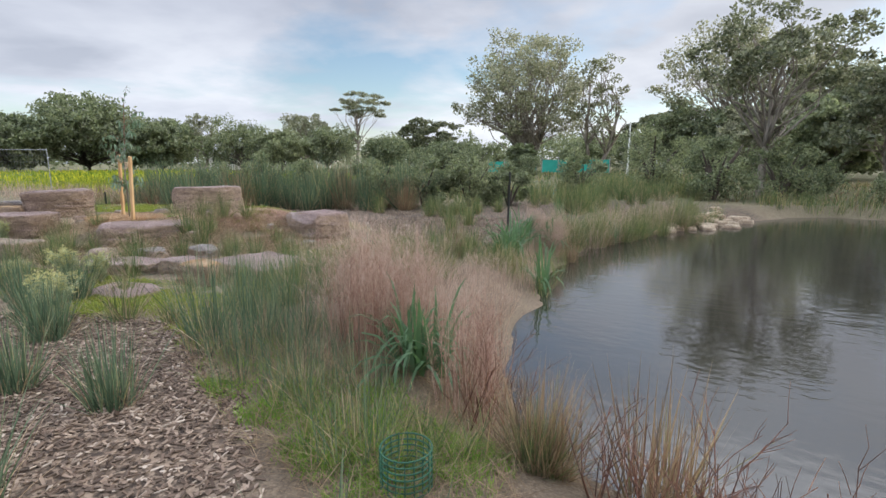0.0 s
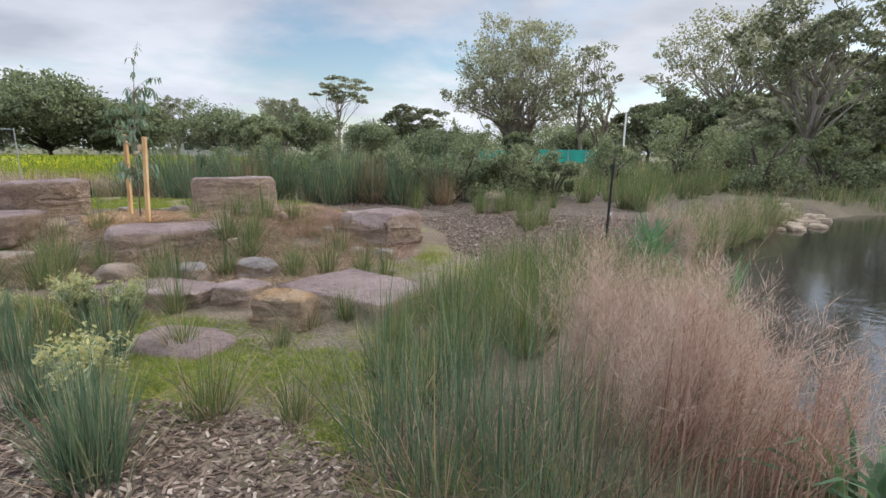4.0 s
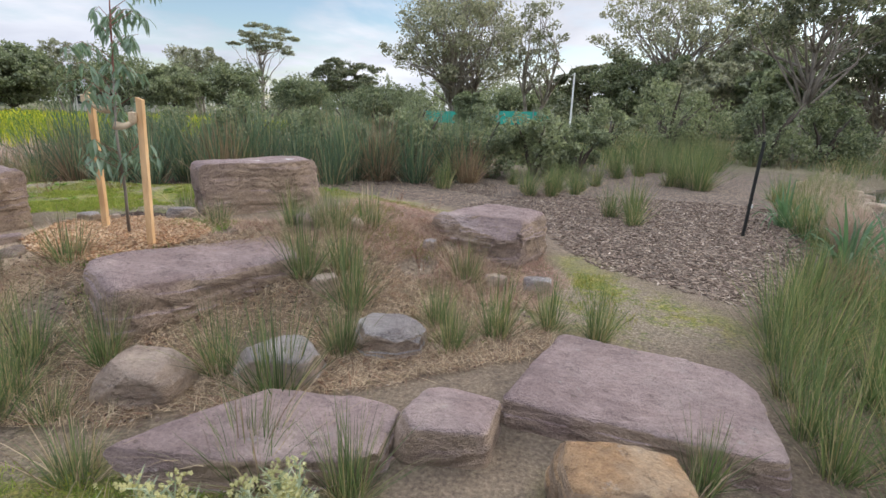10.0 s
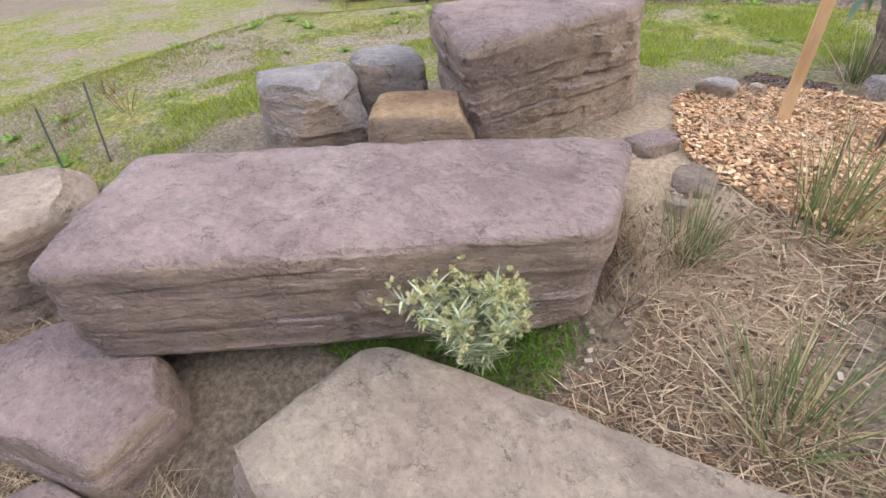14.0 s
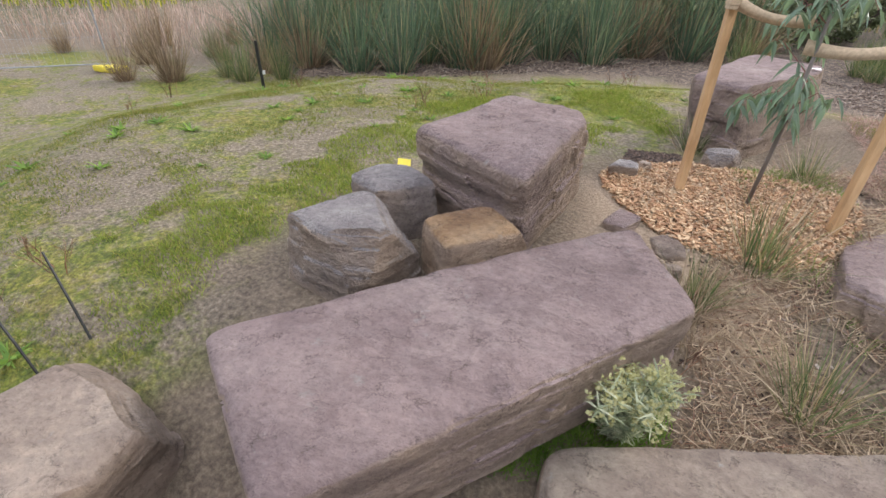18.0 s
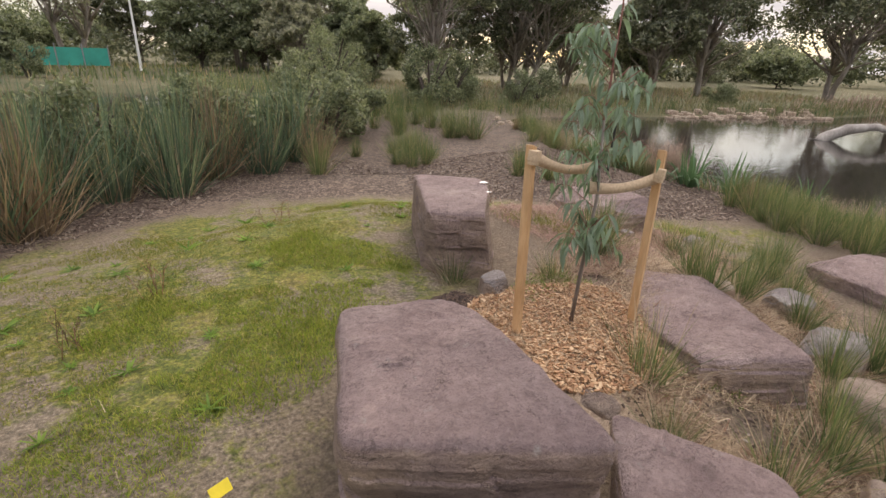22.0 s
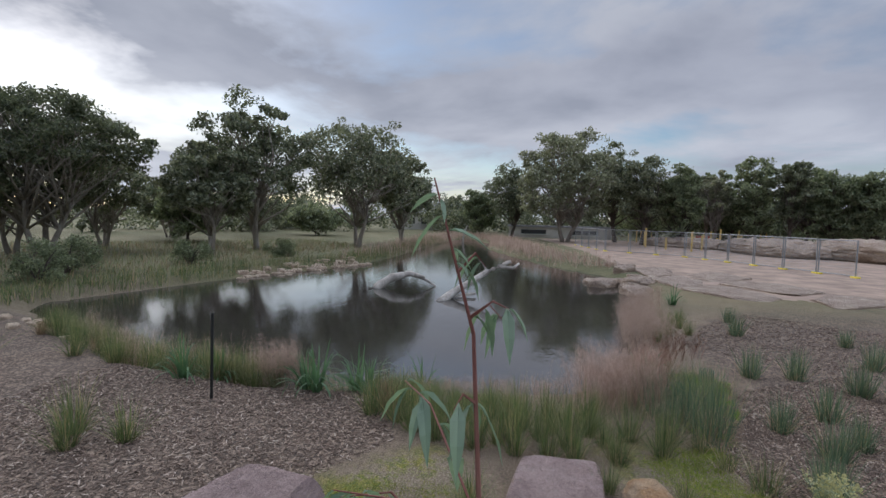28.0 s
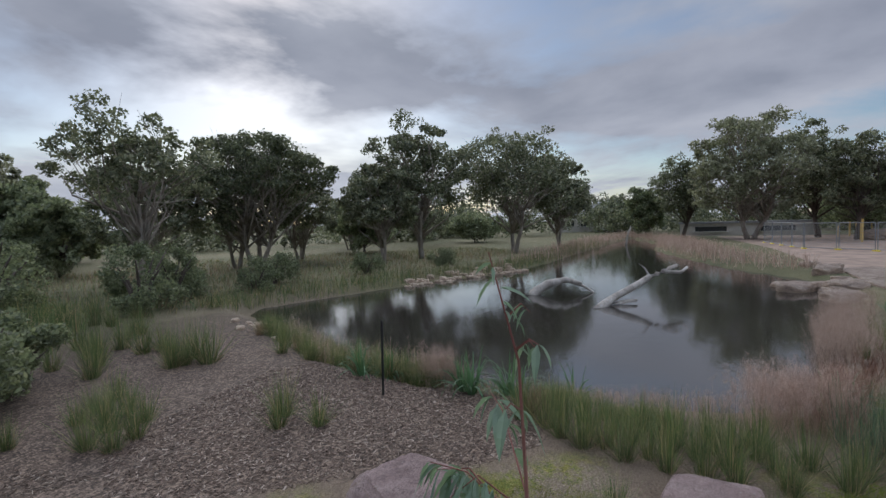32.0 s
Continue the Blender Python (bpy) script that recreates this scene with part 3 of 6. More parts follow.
def ground_material():
    m, ns, ls, b = material("ground_cover", 0.95)
    at = ns.new("ShaderNodeAttribute")
    at.attribute_name = "cover"
    sp = ns.new("ShaderNodeSeparateColor")
    ls.new(at.outputs["Color"], sp.inputs[0])
    pos = ns.new("ShaderNodeNewGeometry").outputs["Position"]
    big, mid, fine = tex(ns, ls, 0.8, 5, 0.6, pos), tex(ns, ls, 4, 6, 0.65, pos), tex(ns, ls, 45, 5, 0.7, pos)
    chips = tex(ns, ls, 52, 2, 0.5, pos, "ShaderNodeTexVoronoi", stretch=(1.0, 0.45, 1.0))
    chips2 = tex(ns, ls, 44, 2, 0.5, pos, "ShaderNodeTexVoronoi", stretch=(0.4, 1.0, 1.0))
    earth = mix(ns, ls, 0.6, ramp(ns, ls, mid.outputs["Fac"], [(0.3, (0.08, 0.057, 0.037)), (0.5, (0.165, 0.122, 0.083)), (0.7, (0.28, 0.215, 0.15))]),
                ramp(ns, ls, fine.outputs["Fac"], [(0.34, (0.07, 0.05, 0.033)), (0.5, (0.19, 0.142, 0.097)), (0.66, (0.36, 0.285, 0.2))]))
    cc = mix(ns, ls, 0.5, chips.outputs["Color"], chips2.outputs["Color"])
    bw = ns.new("ShaderNodeRGBToBW")
    ls.new(cc, bw.inputs[0])
    mulch = ramp(ns, ls, bw.outputs[0], [(0.25, (0.03, 0.02, 0.014)), (0.5, (0.09, 0.064, 0.046)), (0.75, (0.22, 0.165, 0.122))])
    mulch = mix(ns, ls, 0.6, mulch, ramp(ns, ls, big.outputs["Fac"], [(0.3, (0.91, 0.91, 0.91)), (0.7, (1.2, 1.15, 1.1))]), "MULTIPLY")
    patch, speck = tex(ns, ls, 2.6, 7, 0.72, pos), tex(ns, ls, 13, 7, 0.78, pos)
    moss = ramp(ns, ls, patch.outputs["Fac"], [(0.34, (0.06, 0.1, 0.012)), (0.44, (0.11, 0.145, 0.018)), (0.54, (0.165, 0.168, 0.027)), (0.62, (0.21, 0.15, 0.045))])
    moss = mix(ns, ls, 0.55, moss, ramp(ns, ls, speck.outputs["Fac"], [(0.38, (0.05, 0.07, 0.01)), (0.48, (0.15, 0.17, 0.025)), (0.54, (0.24, 0.23, 0.04)), (0.62, (0.38, 0.31, 0.1))]))
    moss = mix(ns, ls, 0.8, moss, ramp(ns, ls, fine.outputs["Fac"], [(0.34, (0.3, 0.3, 0.26)), (0.5, (0.95, 0.95, 0.92)), (0.66, (1.8, 1.74, 1.6))]), "MULTIPLY")
    soil = ramp(ns, ls, fine.outputs["Fac"], [(0.34, (0.1, 0.078, 0.054)), (0.5, (0.215, 0.17, 0.122)), (0.64, (0.36, 0.29, 0.215))])
    lump = mix(ns, ls, 0.5, patch.outputs["Color"], speck.outputs["Color"])
    lumpv = ns.new("ShaderNodeRGBToBW")
    ls.new(mix(ns, ls, 0.42, lump, big.outputs["Color"]), lumpv.inputs[0])
    bare = ramp(ns, ls, lumpv.outputs[0], [(0.488, (0, 0, 0)), (0.53, (0.95, 0.95, 0.95))])
    moss = mix(ns, ls, bare, moss, soil)
    sand = ramp(ns, ls, fine.outputs["Fac"], [(0.3, (0.25, 0.178, 0.118)), (0.5, (0.42, 0.31, 0.21)), (0.7, (0.58, 0.44, 0.31))])
    rough_grass = mix(ns, ls, 0.5, ramp(ns, ls, tex(ns, ls, 0.09, 5, 0.6, pos).outputs["Fac"], [(0.35, (0.065, 0.08, 0.03)), (0.55, (0.135, 0.122, 0.055)), (0.7, (0.23, 0.175, 0.1))]),
                      ramp(ns, ls, big.outputs["Fac"], [(0.3, (0.06, 0.07, 0.027)), (0.7, (0.18, 0.155, 0.08))]))
    col = mix(ns, ls, sp.outputs["Red"], earth, mulch)
    col = mix(ns, ls, sp.outputs["Green"], col, moss)
    col = mix(ns, ls, sp.outputs["Blue"], col, sand)
    col = mix(ns, ls, at.outputs["Alpha"], col, rough_grass)
    ls.new(col, b.inputs["Base Color"])
    h = mix(ns, ls, sp.outputs["Red"], fine.outputs["Fac"], bw.outputs[0])
    bump(ns, ls, b, h, 0.9, 0.05)
    return m


M_GROUND = ground_material()
ground = build_ground()


def water_material():
    m, ns, ls, b = material("pond_water", 0.03)
    b.inputs["Base Color"].default_value = (0.03, 0.027, 0.023, 1)
    b.inputs["IOR"].default_value = 2.1
    pos = ns.new("ShaderNodeNewGeometry").outputs["Position"]
    w1, w2 = tex(ns, ls, 1.3, 3, 0.5, pos, stretch=(1.0, 2.2, 1.0)), tex(ns, ls, 6, 3, 0.5, pos, stretch=(1.0, 1.8, 1.0))
    bump(ns, ls, b, mix(ns, ls, 0.4, w1.outputs["Fac"], w2.outputs["Fac"]), 0.14, 0.05)
    return m


M_WATER = water_material()


def pond(name, outline, label):
    bm = bmesh.new()
    cx, cy = sum(p[0] for p in outline) / len(outline), sum(p[1] for p in outline) / len(outline)
    vs = []
    for x, y in outline:
        d = math.hypot(x - cx, y - cy)
        vs.append(bm.verts.new((x + (x - cx) / d * 0.6, y + (y - cy) / d * 0.6, WATER)))
    bm.faces.new(vs)
    bmesh.ops.triangulate(bm, faces=bm.faces[:])
    ob = part(name, bm, M_WATER)
    for f in ob.data.polygons:
        if f.normal.z < 0:
            f.flip()
    return tagged(ob, label, "water", kind="structure")


pond("water", POND, "dark still pond water reflecting trees and sky")
pond("water", POND_N, "second pond behind the rushes")

# ---------------- rocks ----------------
def rock(name, quad, top, base, mat, seed, label, category="rock", group="", jag=0.05, tilt=(0, 0), flare=1.04, round_=9.0, cuts=22, facets=6):
    """A split sandstone block over a four-cornered plan: rounded, chipped by planes and ledged along its bedding."""
    rnd = random.Random(seed)
    cx, cy = sum(p[0] for p in quad) / 4, sum(p[1] for p in quad) / 4
    hgt = top - base
    bm = bmesh.new()
    bmesh.ops.create_cube(bm, size=2.0)
    bmesh.ops.subdivide_edges(bm, edges=bm.edges[:], cuts=cuts, use_grid_fill=True)
    size = 0.5 * (math.hypot(quad[1][0] - quad[0][0], quad[1][1] - quad[0][1]) + math.hypot(quad[2][0] - quad[1][0], quad[2][1] - quad[1][1]))
    planes = []
    for k in range(facets):
        a = rnd.uniform(0, 2 * math.pi)
        n = Vector((math.cos(a), math.sin(a), rnd.uniform(-0.2, 0.9) if facets > 3 else rnd.uniform(-0.25, 0.2))).normalized()
        planes.append((n, rnd.uniform(0.98, 1.22) if facets > 6 else rnd.uniform(1.04, 1.24)))
    off = Vector((seed * 3.1, seed * 1.7, seed * 0.9))
    for v in bm.verts:
        c = v.co.copy()
        norm = (abs(c.x) ** round_ + abs(c.y) ** round_ + abs(c.z) ** round_) ** (1 / round_)
        c = c / norm
        for n, d in planes:
            e = c.dot(n) - d
            if e > 0:
                c -= n * e * 0.92
        k = 1 + (flare - 1) * (0.5 - 0.5 * c.z)
        u, w = 0.5 + 0.5 * c.x * k, 0.5 + 0.5 * c.y * k
        x = (quad[0][0] * (1 - u) + quad[1][0] * u) * (1 - w) + (quad[3][0] * (1 - u) + quad[2][0] * u) * w
        y = (quad[0][1] * (1 - u) + quad[1][1] * u) * (1 - w) + (quad[3][1] * (1 - u) + quad[2][1] * u) * w
        z = base + hgt * (0.5 + 0.5 * c.z) + (x - cx) * tilt[0] + (y - cy) * tilt[1]
        p = Vector((x, y, z))
        side = max(0.0, 1 - abs(c.z)) ** 0.3 if abs(c.z) < 0.98 else 0.0
        out = Vector((x - cx, y - cy, 0))
        out = out.normalized() if out.length > 1e-3 else Vector((0, 0, 0))
        bend = noise.noise(p * 1.6 + off)
        lump = noise.noise(p * 2.1 + off) * 0.6 + noise.noise(p * 5.5 + off) * 0.25
        # beds of uneven thickness stand back or forward; plates between joints have split away
        wx, wy, wz = x + 0.12 * noise.noise(p * 3.1 + off), y + 0.12 * noise.noise(p * 3.3 - off), z + 0.05 * bend
        bed = noise.cell(Vector((seed * 1.7, 0.5, wz * 11)))
        bed2 = noise.cell(Vector((wx * 1.6, wy * 1.6, wz * 24)) + off)
        chip = noise.cell(Vector((wx * 4.2, wy * 4.2, wz * 9)) + off)
        p += out * jag * size * 0.55 * side * (0.22 * bed + 0.28 * bed2 + 0.5 * chip + 1.1 * lump)
        p += out * jag * size * 0.3 * lump * (1 - side)
        stepz = noise.noise(Vector((x * 1.3, y * 1.3, 2)) + off)
        plate = noise.cell(Vector((wx * 5.0, wy * 7.0, seed)) + off) + 0.7 * noise.cell(Vector((wx * 11.0, wy * 15.0, seed + 3)) + off)
        rip = noise.noise(Vector((x * 6, y * 9, 4)) + off)
        p.z += jag * size * 0.27 * (lump * 0.9 + math.floor(stepz * 5) * 0.35 + 0.4 * plate * smoothstep(-0.1, 0.25, rip) + 0.4 * rip) * (1 if c.z > 0 else 0.3)
        v.co = p - Vector((cx, cy, base))
    ob = part(name, bm, mat, None, smooth=True)
    ob.location = (cx, cy, base)
    if hasattr(ob.data, "set_sharp_from_angle"):
        ob.data.set_sharp_from_angle(angle=radians(26))
    return tagged(ob, label, category, group)


def block(cx, cy, lx, ly, turn):
    """The four corners of a turned rectangle."""
    c, s = math.cos(radians(turn)), math.sin(radians(turn))
    return [(cx + a * lx / 2 * c - b * ly / 2 * s, cy + a * lx / 2 * s + b * ly / 2 * c) for a, b in ((-1, -1), (1, -1), (1, 1), (-1, 1))]


G_BIG = "large placed sandstone boulders"
rock("boulder", [(-4.5, 3.9), (-3.72, 3.4), (-3.56, 4.58), (-4.16, 4.72)], 0.97, 0.34, M_PURPLE, 1, "big flat-topped purple boulder at the edge of the grass", group=G_BIG, cuts=64, round_=12, jag=0.05, facets=2, flare=0.9)
rock("boulder", [(-3.03, 5.78), (-2.6, 5.46), (-1.9, 6.5), (-2.45, 7.0)], 0.98, 0.36, M_PURPLE, 2, "big boulder with mauve top, tan flanks and white droppings", group=G_BIG, cuts=64, round_=13.3, jag=0.045, facets=3)
rock("boulder", [(-2.46, 4.05), (-1.62, 3.56), (-0.95, 4.7), (-1.52, 5.15)], 0.47, -0.16, M_PURPLE, 3, "long mauve sandstone block below the staked sapling", group=G_BIG, cuts=64, round_=11.4, jag=0.05, facets=3)
rock("stone_slab", [(-4.02, 1.93), (-2.95, 3.24), (-3.24, 3.85), (-4.68, 2.43)], 0.63, 0.22, M_PURPLE, 4, "long flat purple sandstone slab with a tan underside", group=G_BIG, cuts=68, round_=15.2, jag=0.04, flare=0.94, facets=2)
rock("boulder", [(-3.38, 2.05), (-2.22, 2.6), (-2.15, 3.14), (-3.4, 2.68)], 0.31, -0.16, M_MIXED, 5, "cream-topped sandstone block with a purple front", group=G_BIG, cuts=64, round_=11.4, jag=0.05, facets=3)
rock("boulder", [(-0.55, 6.35), (0.45, 6.05), (0.7, 6.95), (-0.15, 7.25)], 0.53, 0.02, M_PURPLE, 6, "rounded brown boulder with an ochre cracked side", group=G_BIG, cuts=52, round_=7.6, jag=0.07)
rock("stone_slab", [(0.75, 3.72), (2.05, 3.64), (2.08, 4.45), (1.0, 4.65)], 0.16, -0.1, M_PURPLE, 7, "wide flat mauve slab beside the green rushes", group=G_BIG, cuts=64, round_=17.1, jag=0.04, facets=2)
rock("stone", block(1.32, 3.27, 0.5, 0.36, 15), 0.26, -0.05, M_OCHRE, 8, "ochre sandstone lump on the mossy ground", cuts=34, round_=6.65, jag=0.09)
rock("stone_slab", [(-0.8, 2.7), (0.36, 3.1), (0.3, 3.58), (-0.5, 3.4)], 0.16, -0.1, M_PURPLE, 9, "low mauve slab sunk beside the moss", group=G_BIG, cuts=40, round_=13.3, jag=0.05)
rock("stone", [(0.32, 3.26), (0.78, 3.36), (0.78, 3.72), (0.38, 3.68)], 0.2, -0.05, M_PURPLE, 10, "small rounded mauve stone between two slabs", cuts=18, round_=7.6, jag=0.07)
rock("stone", block(-1.17, 3.38, 0.44, 0.38, 12), 0.2, -0.05, M_CREAM, 11, "small buff stone among rush tufts", cuts=30, round_=6, jag=0.08, facets=12)
rock("stone", block(-0.57, 3.78, 0.46, 0.38, 10), 0.2, -0.05, M_GREY, 12, "small grey stone among rush tufts", cuts=30, round_=6, jag=0.08, facets=12)
rock("stone", block(-0.1, 4.31, 0.46, 0.38, 12), 0.2, -0.05, M_GREY, 13, "small pale stone among rush tufts", cuts=30, round_=6, jag=0.08, facets=12)
rock("stepping_stone", block(0.98, 2.55, 0.78, 0.5, 15), 0.05, -0.12, M_PURPLE, 14, "flat mauve stepping stone set in the moss", cuts=16, round_=11.4, jag=0.03)
rock("stone", [(-4.76, 2.98), (-4.28, 2.9), (-4.15, 3.26), (-4.52, 3.42)], 0.8, 0.28, M_GREY, 15, "angular pale grey boulder at the grass edge", cuts=40, round_=8.55, jag=0.07, facets=8)
rock("stone", [(-4.2, 3.33), (-3.99, 3.12), (-3.68, 3.41), (-3.9, 3.64)], 0.73, 0.3, M_OCHRE, 16, "squarish orange and cream stone behind the slab", cuts=36, round_=9.5, jag=0.06)
rock("stone", [(-4.74, 3.54), (-4.46, 3.38), (-4.22, 3.64), (-4.56, 3.88)], 0.78, 0.3, M_GREY, 17, "grey banded stone beside the big boulder", cuts=34, round_=7.6, jag=0.08)
rock("boulder", [(-5.3, 1.55), (-4.6, 1.74), (-4.64, 2.2), (-5.2, 2.28)], 0.5, 0.05, M_CREAM, 18, "low tan boulder at the end of the slab", cuts=40, round_=9.5, jag=0.06)
rock("boulder", [(-4.4, 1.45), (-3.62, 1.85), (-3.75, 2.2), (-4.35, 1.98)], 0.24, -0.1, M_PURPLE, 19, "low mauve boulder beside the cream block", cuts=40, round_=9.5, jag=0.06)
rock("stone_slab", [(-3.85, 1.2), (-3.25, 1.6), (-3.36, 1.95), (-3.8, 1.75)], 0.12, -0.1, M_PURPLE, 20, "small flat mauve slab", cuts=34, round_=13.3, jag=0.045, facets=3)
rock("stone", block(-2.85, 1.75, 0.45, 0.32, 30), 0.1, -0.1, M_PURPLE, 21, "small flat stone in the straw", cuts=16, round_=9.5, jag=0.05)
for k, (x, y, s, h, mt, lb) in enumerate([
        (-3.36, 4.86, 0.2, 0.1, M_GREY, "small dark grey stone beside the big boulder"), (-2.72, 5.3, 0.26, 0.12, M_GREY, "small purple-grey stone at the foot of the boulder"),
        (-3.3, 4.12, 0.22, 0.05, M_PURPLE, "small dark stone at the end of the slab"), (-3.06, 4.02, 0.2, 0.03, M_MIXED, "small flat stone in bare earth"),
        (-1.45, 5.42, 0.22, 0.14, M_PURPLE, "small brown stone beside the boulder"), (0.72, 5.75, 0.26, 0.13, M_GREY, "small grey stone leaning on the boulder"),
        (0.35, 5.66, 0.2, 0.1, M_CREAM, "small pale stone below the boulder"), (-0.35, 5.9, 0.16, 0.09, M_GREY, "small stone in straw"), (-1.05, 5.75, 0.15, 0.1, M_CREAM, "small pale stone in straw"),
        (-3.22, 5.0, 0.1, 0.06, M_CREAM, "pebble in the wood chips"), (-3.02, 3.84, 0.1, 0.03, M_MIXED, "pebble in bare earth"), (-0.75, 4.6, 0.2, 0.1, M_CREAM, "small pale stone in straw")]):
    rock("stone", block(x, y, s, s * 0.75, 37 * k), ground_z(x, y) + h, ground_z(x, y) - 0.06, mt, 40 + k, lb, cuts=14, round_=7, jag=0.08, facets=9)

# ---------------- plants: one function a kind ----------------
def tussock_mesh(name, rnd, blades, height, spread, lean, mat, width=0.007, droop=0.12, dead=0.0, segs=3):
    verts, faces = [], []
    for _ in range(blades):
        a, r = rnd.uniform(0, 2 * math.pi), spread * math.sqrt(rnd.random())
        base = Vector((r * math.cos(a), r * math.sin(a), -0.03))
        b = a + rnd.gauss(0, 0.7)
        t = abs(rnd.gauss(0.25, 0.5)) * lean * (0.4 + r / max(spread, 1e-3))
        way = Vector((math.cos(b) * t, math.sin(b) * t, 1.0))
        ln = height * rnd.uniform(0.45, 1.08)
        blade(verts, faces, base, way, ln, width * rnd.uniform(0.7, 1.4), droop * rnd.uniform(0.2, 1.6), rnd, segs)
    me = bpy.data.meshes.new(name)
    me.from_pydata(verts, [], faces)
    me.materials.append(mat)
    return me


def twig_mesh(name, rnd, stems, height, spread, mat, r=0.004):
    """A bare, branching weed."""
    verts, faces = [], []

    def grow(p, d, ln, rad, depth):
        q = p + d * ln * 0.5 + Vector((rnd.gauss(0, 0.02), rnd.gauss(0, 0.02), 0)) * ln
        e = q + (d + Vector((rnd.gauss(0, 0.15), rnd.gauss(0, 0.15), 0.05))).normalized() * ln * 0.5
        tube(verts, faces, [p, q, e], [rad, rad * 0.8, rad * 0.5], 3, False)
        if depth:
            for s in range(rnd.randint(2, 4)):
                o = p.lerp(e, rnd.uniform(0.3, 1.0))
                b = rnd.uniform(0, 2 * math.pi)
                n = (d * 1.1 + Vector((math.cos(b), math.sin(b), 0.2)) * 0.7).normalized()
                grow(o, n, ln * rnd.uniform(0.35, 0.6), rad * 0.6, depth - 1)

    for _ in range(stems):
        a = rnd.uniform(0, 2 * math.pi)
        d = Vector((math.cos(a) * 0.35, math.sin(a) * 0.35, 1)).normalized()
        grow(Vector((rnd.gauss(0, spread), rnd.gauss(0, spread), -0.03)), d, height * rnd.uniform(0.4, 0.7), r, 2)
    me = bpy.data.meshes.new(name)
    me.from_pydata(verts, [], faces)
    me.materials.append(mat)
    return me


def leaf_blob(verts, faces, rnd, centre, radius, count, size, flat=0.75):
    """Small leaves scattered through a lumpy ball, denser towards its skin."""
    for _ in range(count):
        v = Vector((rnd.gauss(0, 1), rnd.gauss(0, 1), rnd.gauss(0, 1)))
        v.normalize()
        v *= radius * rnd.uniform(0.35, 1.0) ** 0.6 * (0.8 + 0.4 * noise.noise(v * 2.3 + centre))
        v.z *= flat
        p = centre + v
        a = Vector((rnd.gauss(0, 1), rnd.gauss(0, 1), rnd.gauss(-0.5, 0.8))).normalized()
        b = a.orthogonal().normalized()
        s = size * rnd.uniform(0.6, 1.5)
        i = len(verts)
        verts.extend((p - a * s * 0.5, p + b * s * 0.3, p + a * s * 0.5, p - b * s * 0.3))
        faces.append((i, i + 1, i + 2, i + 3))


def mesh_np(name, verts, quads, mat, parent, label=""):
    """A mesh of loose quads from number arrays."""
    me = bpy.data.meshes.new(name)
    nv, nf = len(verts), len(quads)
    me.vertices.add(nv)
    me.vertices.foreach_set("co", verts.astype(np.float32).ravel())
    me.loops.add(nf * 4)
    me.loops.foreach_set("vertex_index", quads.astype(np.int32).ravel())
    me.polygons.add(nf)
    me.polygons.foreach_set("loop_start", np.arange(0, nf * 4, 4, dtype=np.int32))
    me.update(calc_edges=True)
    me.materials.append(mat)
    ob = new(name, me)
    if parent is not None:
        ob.parent = parent
    if label:
        ob["label"] = label
    return ob


def leaf_cloud(rng, blobs, count, size, flat=0.75, hang=0.5):
    """Small drooping leaves scattered through many lumpy balls, given as centre and radius."""
    cen = np.repeat(np.array([tuple(c) for c, r in blobs]), count, axis=0)
    rad = np.repeat(np.array([r for c, r in blobs]), count)
    n = len(rad)
    v = rng.normal(size=(n, 3))
    v /= np.linalg.norm(v, axis=1)[:, None]
    v *= (rad * rng.uniform(0.25, 1.0, n) ** 0.55 * rng.uniform(0.8, 1.2, n))[:, None]
    v[:, 2] *= flat
    p = cen + v
    a = rng.normal(size=(n, 3))
    a[:, 2] = a[:, 2] * 0.8 - hang
    a /= np.linalg.norm(a, axis=1)[:, None]
    b = np.cross(a, rng.normal(size=(n, 3)))
    b /= np.linalg.norm(b, axis=1)[:, None]
    s = (size * rng.uniform(0.6, 1.5, n))[:, None]
    verts = np.stack((p - a * s * 0.5, p + b * s * 0.26, p + a * s * 0.5, p - b * s * 0.26), axis=1).reshape(-1, 3)
    return verts, np.arange(4 * n).reshape(-1, 4)


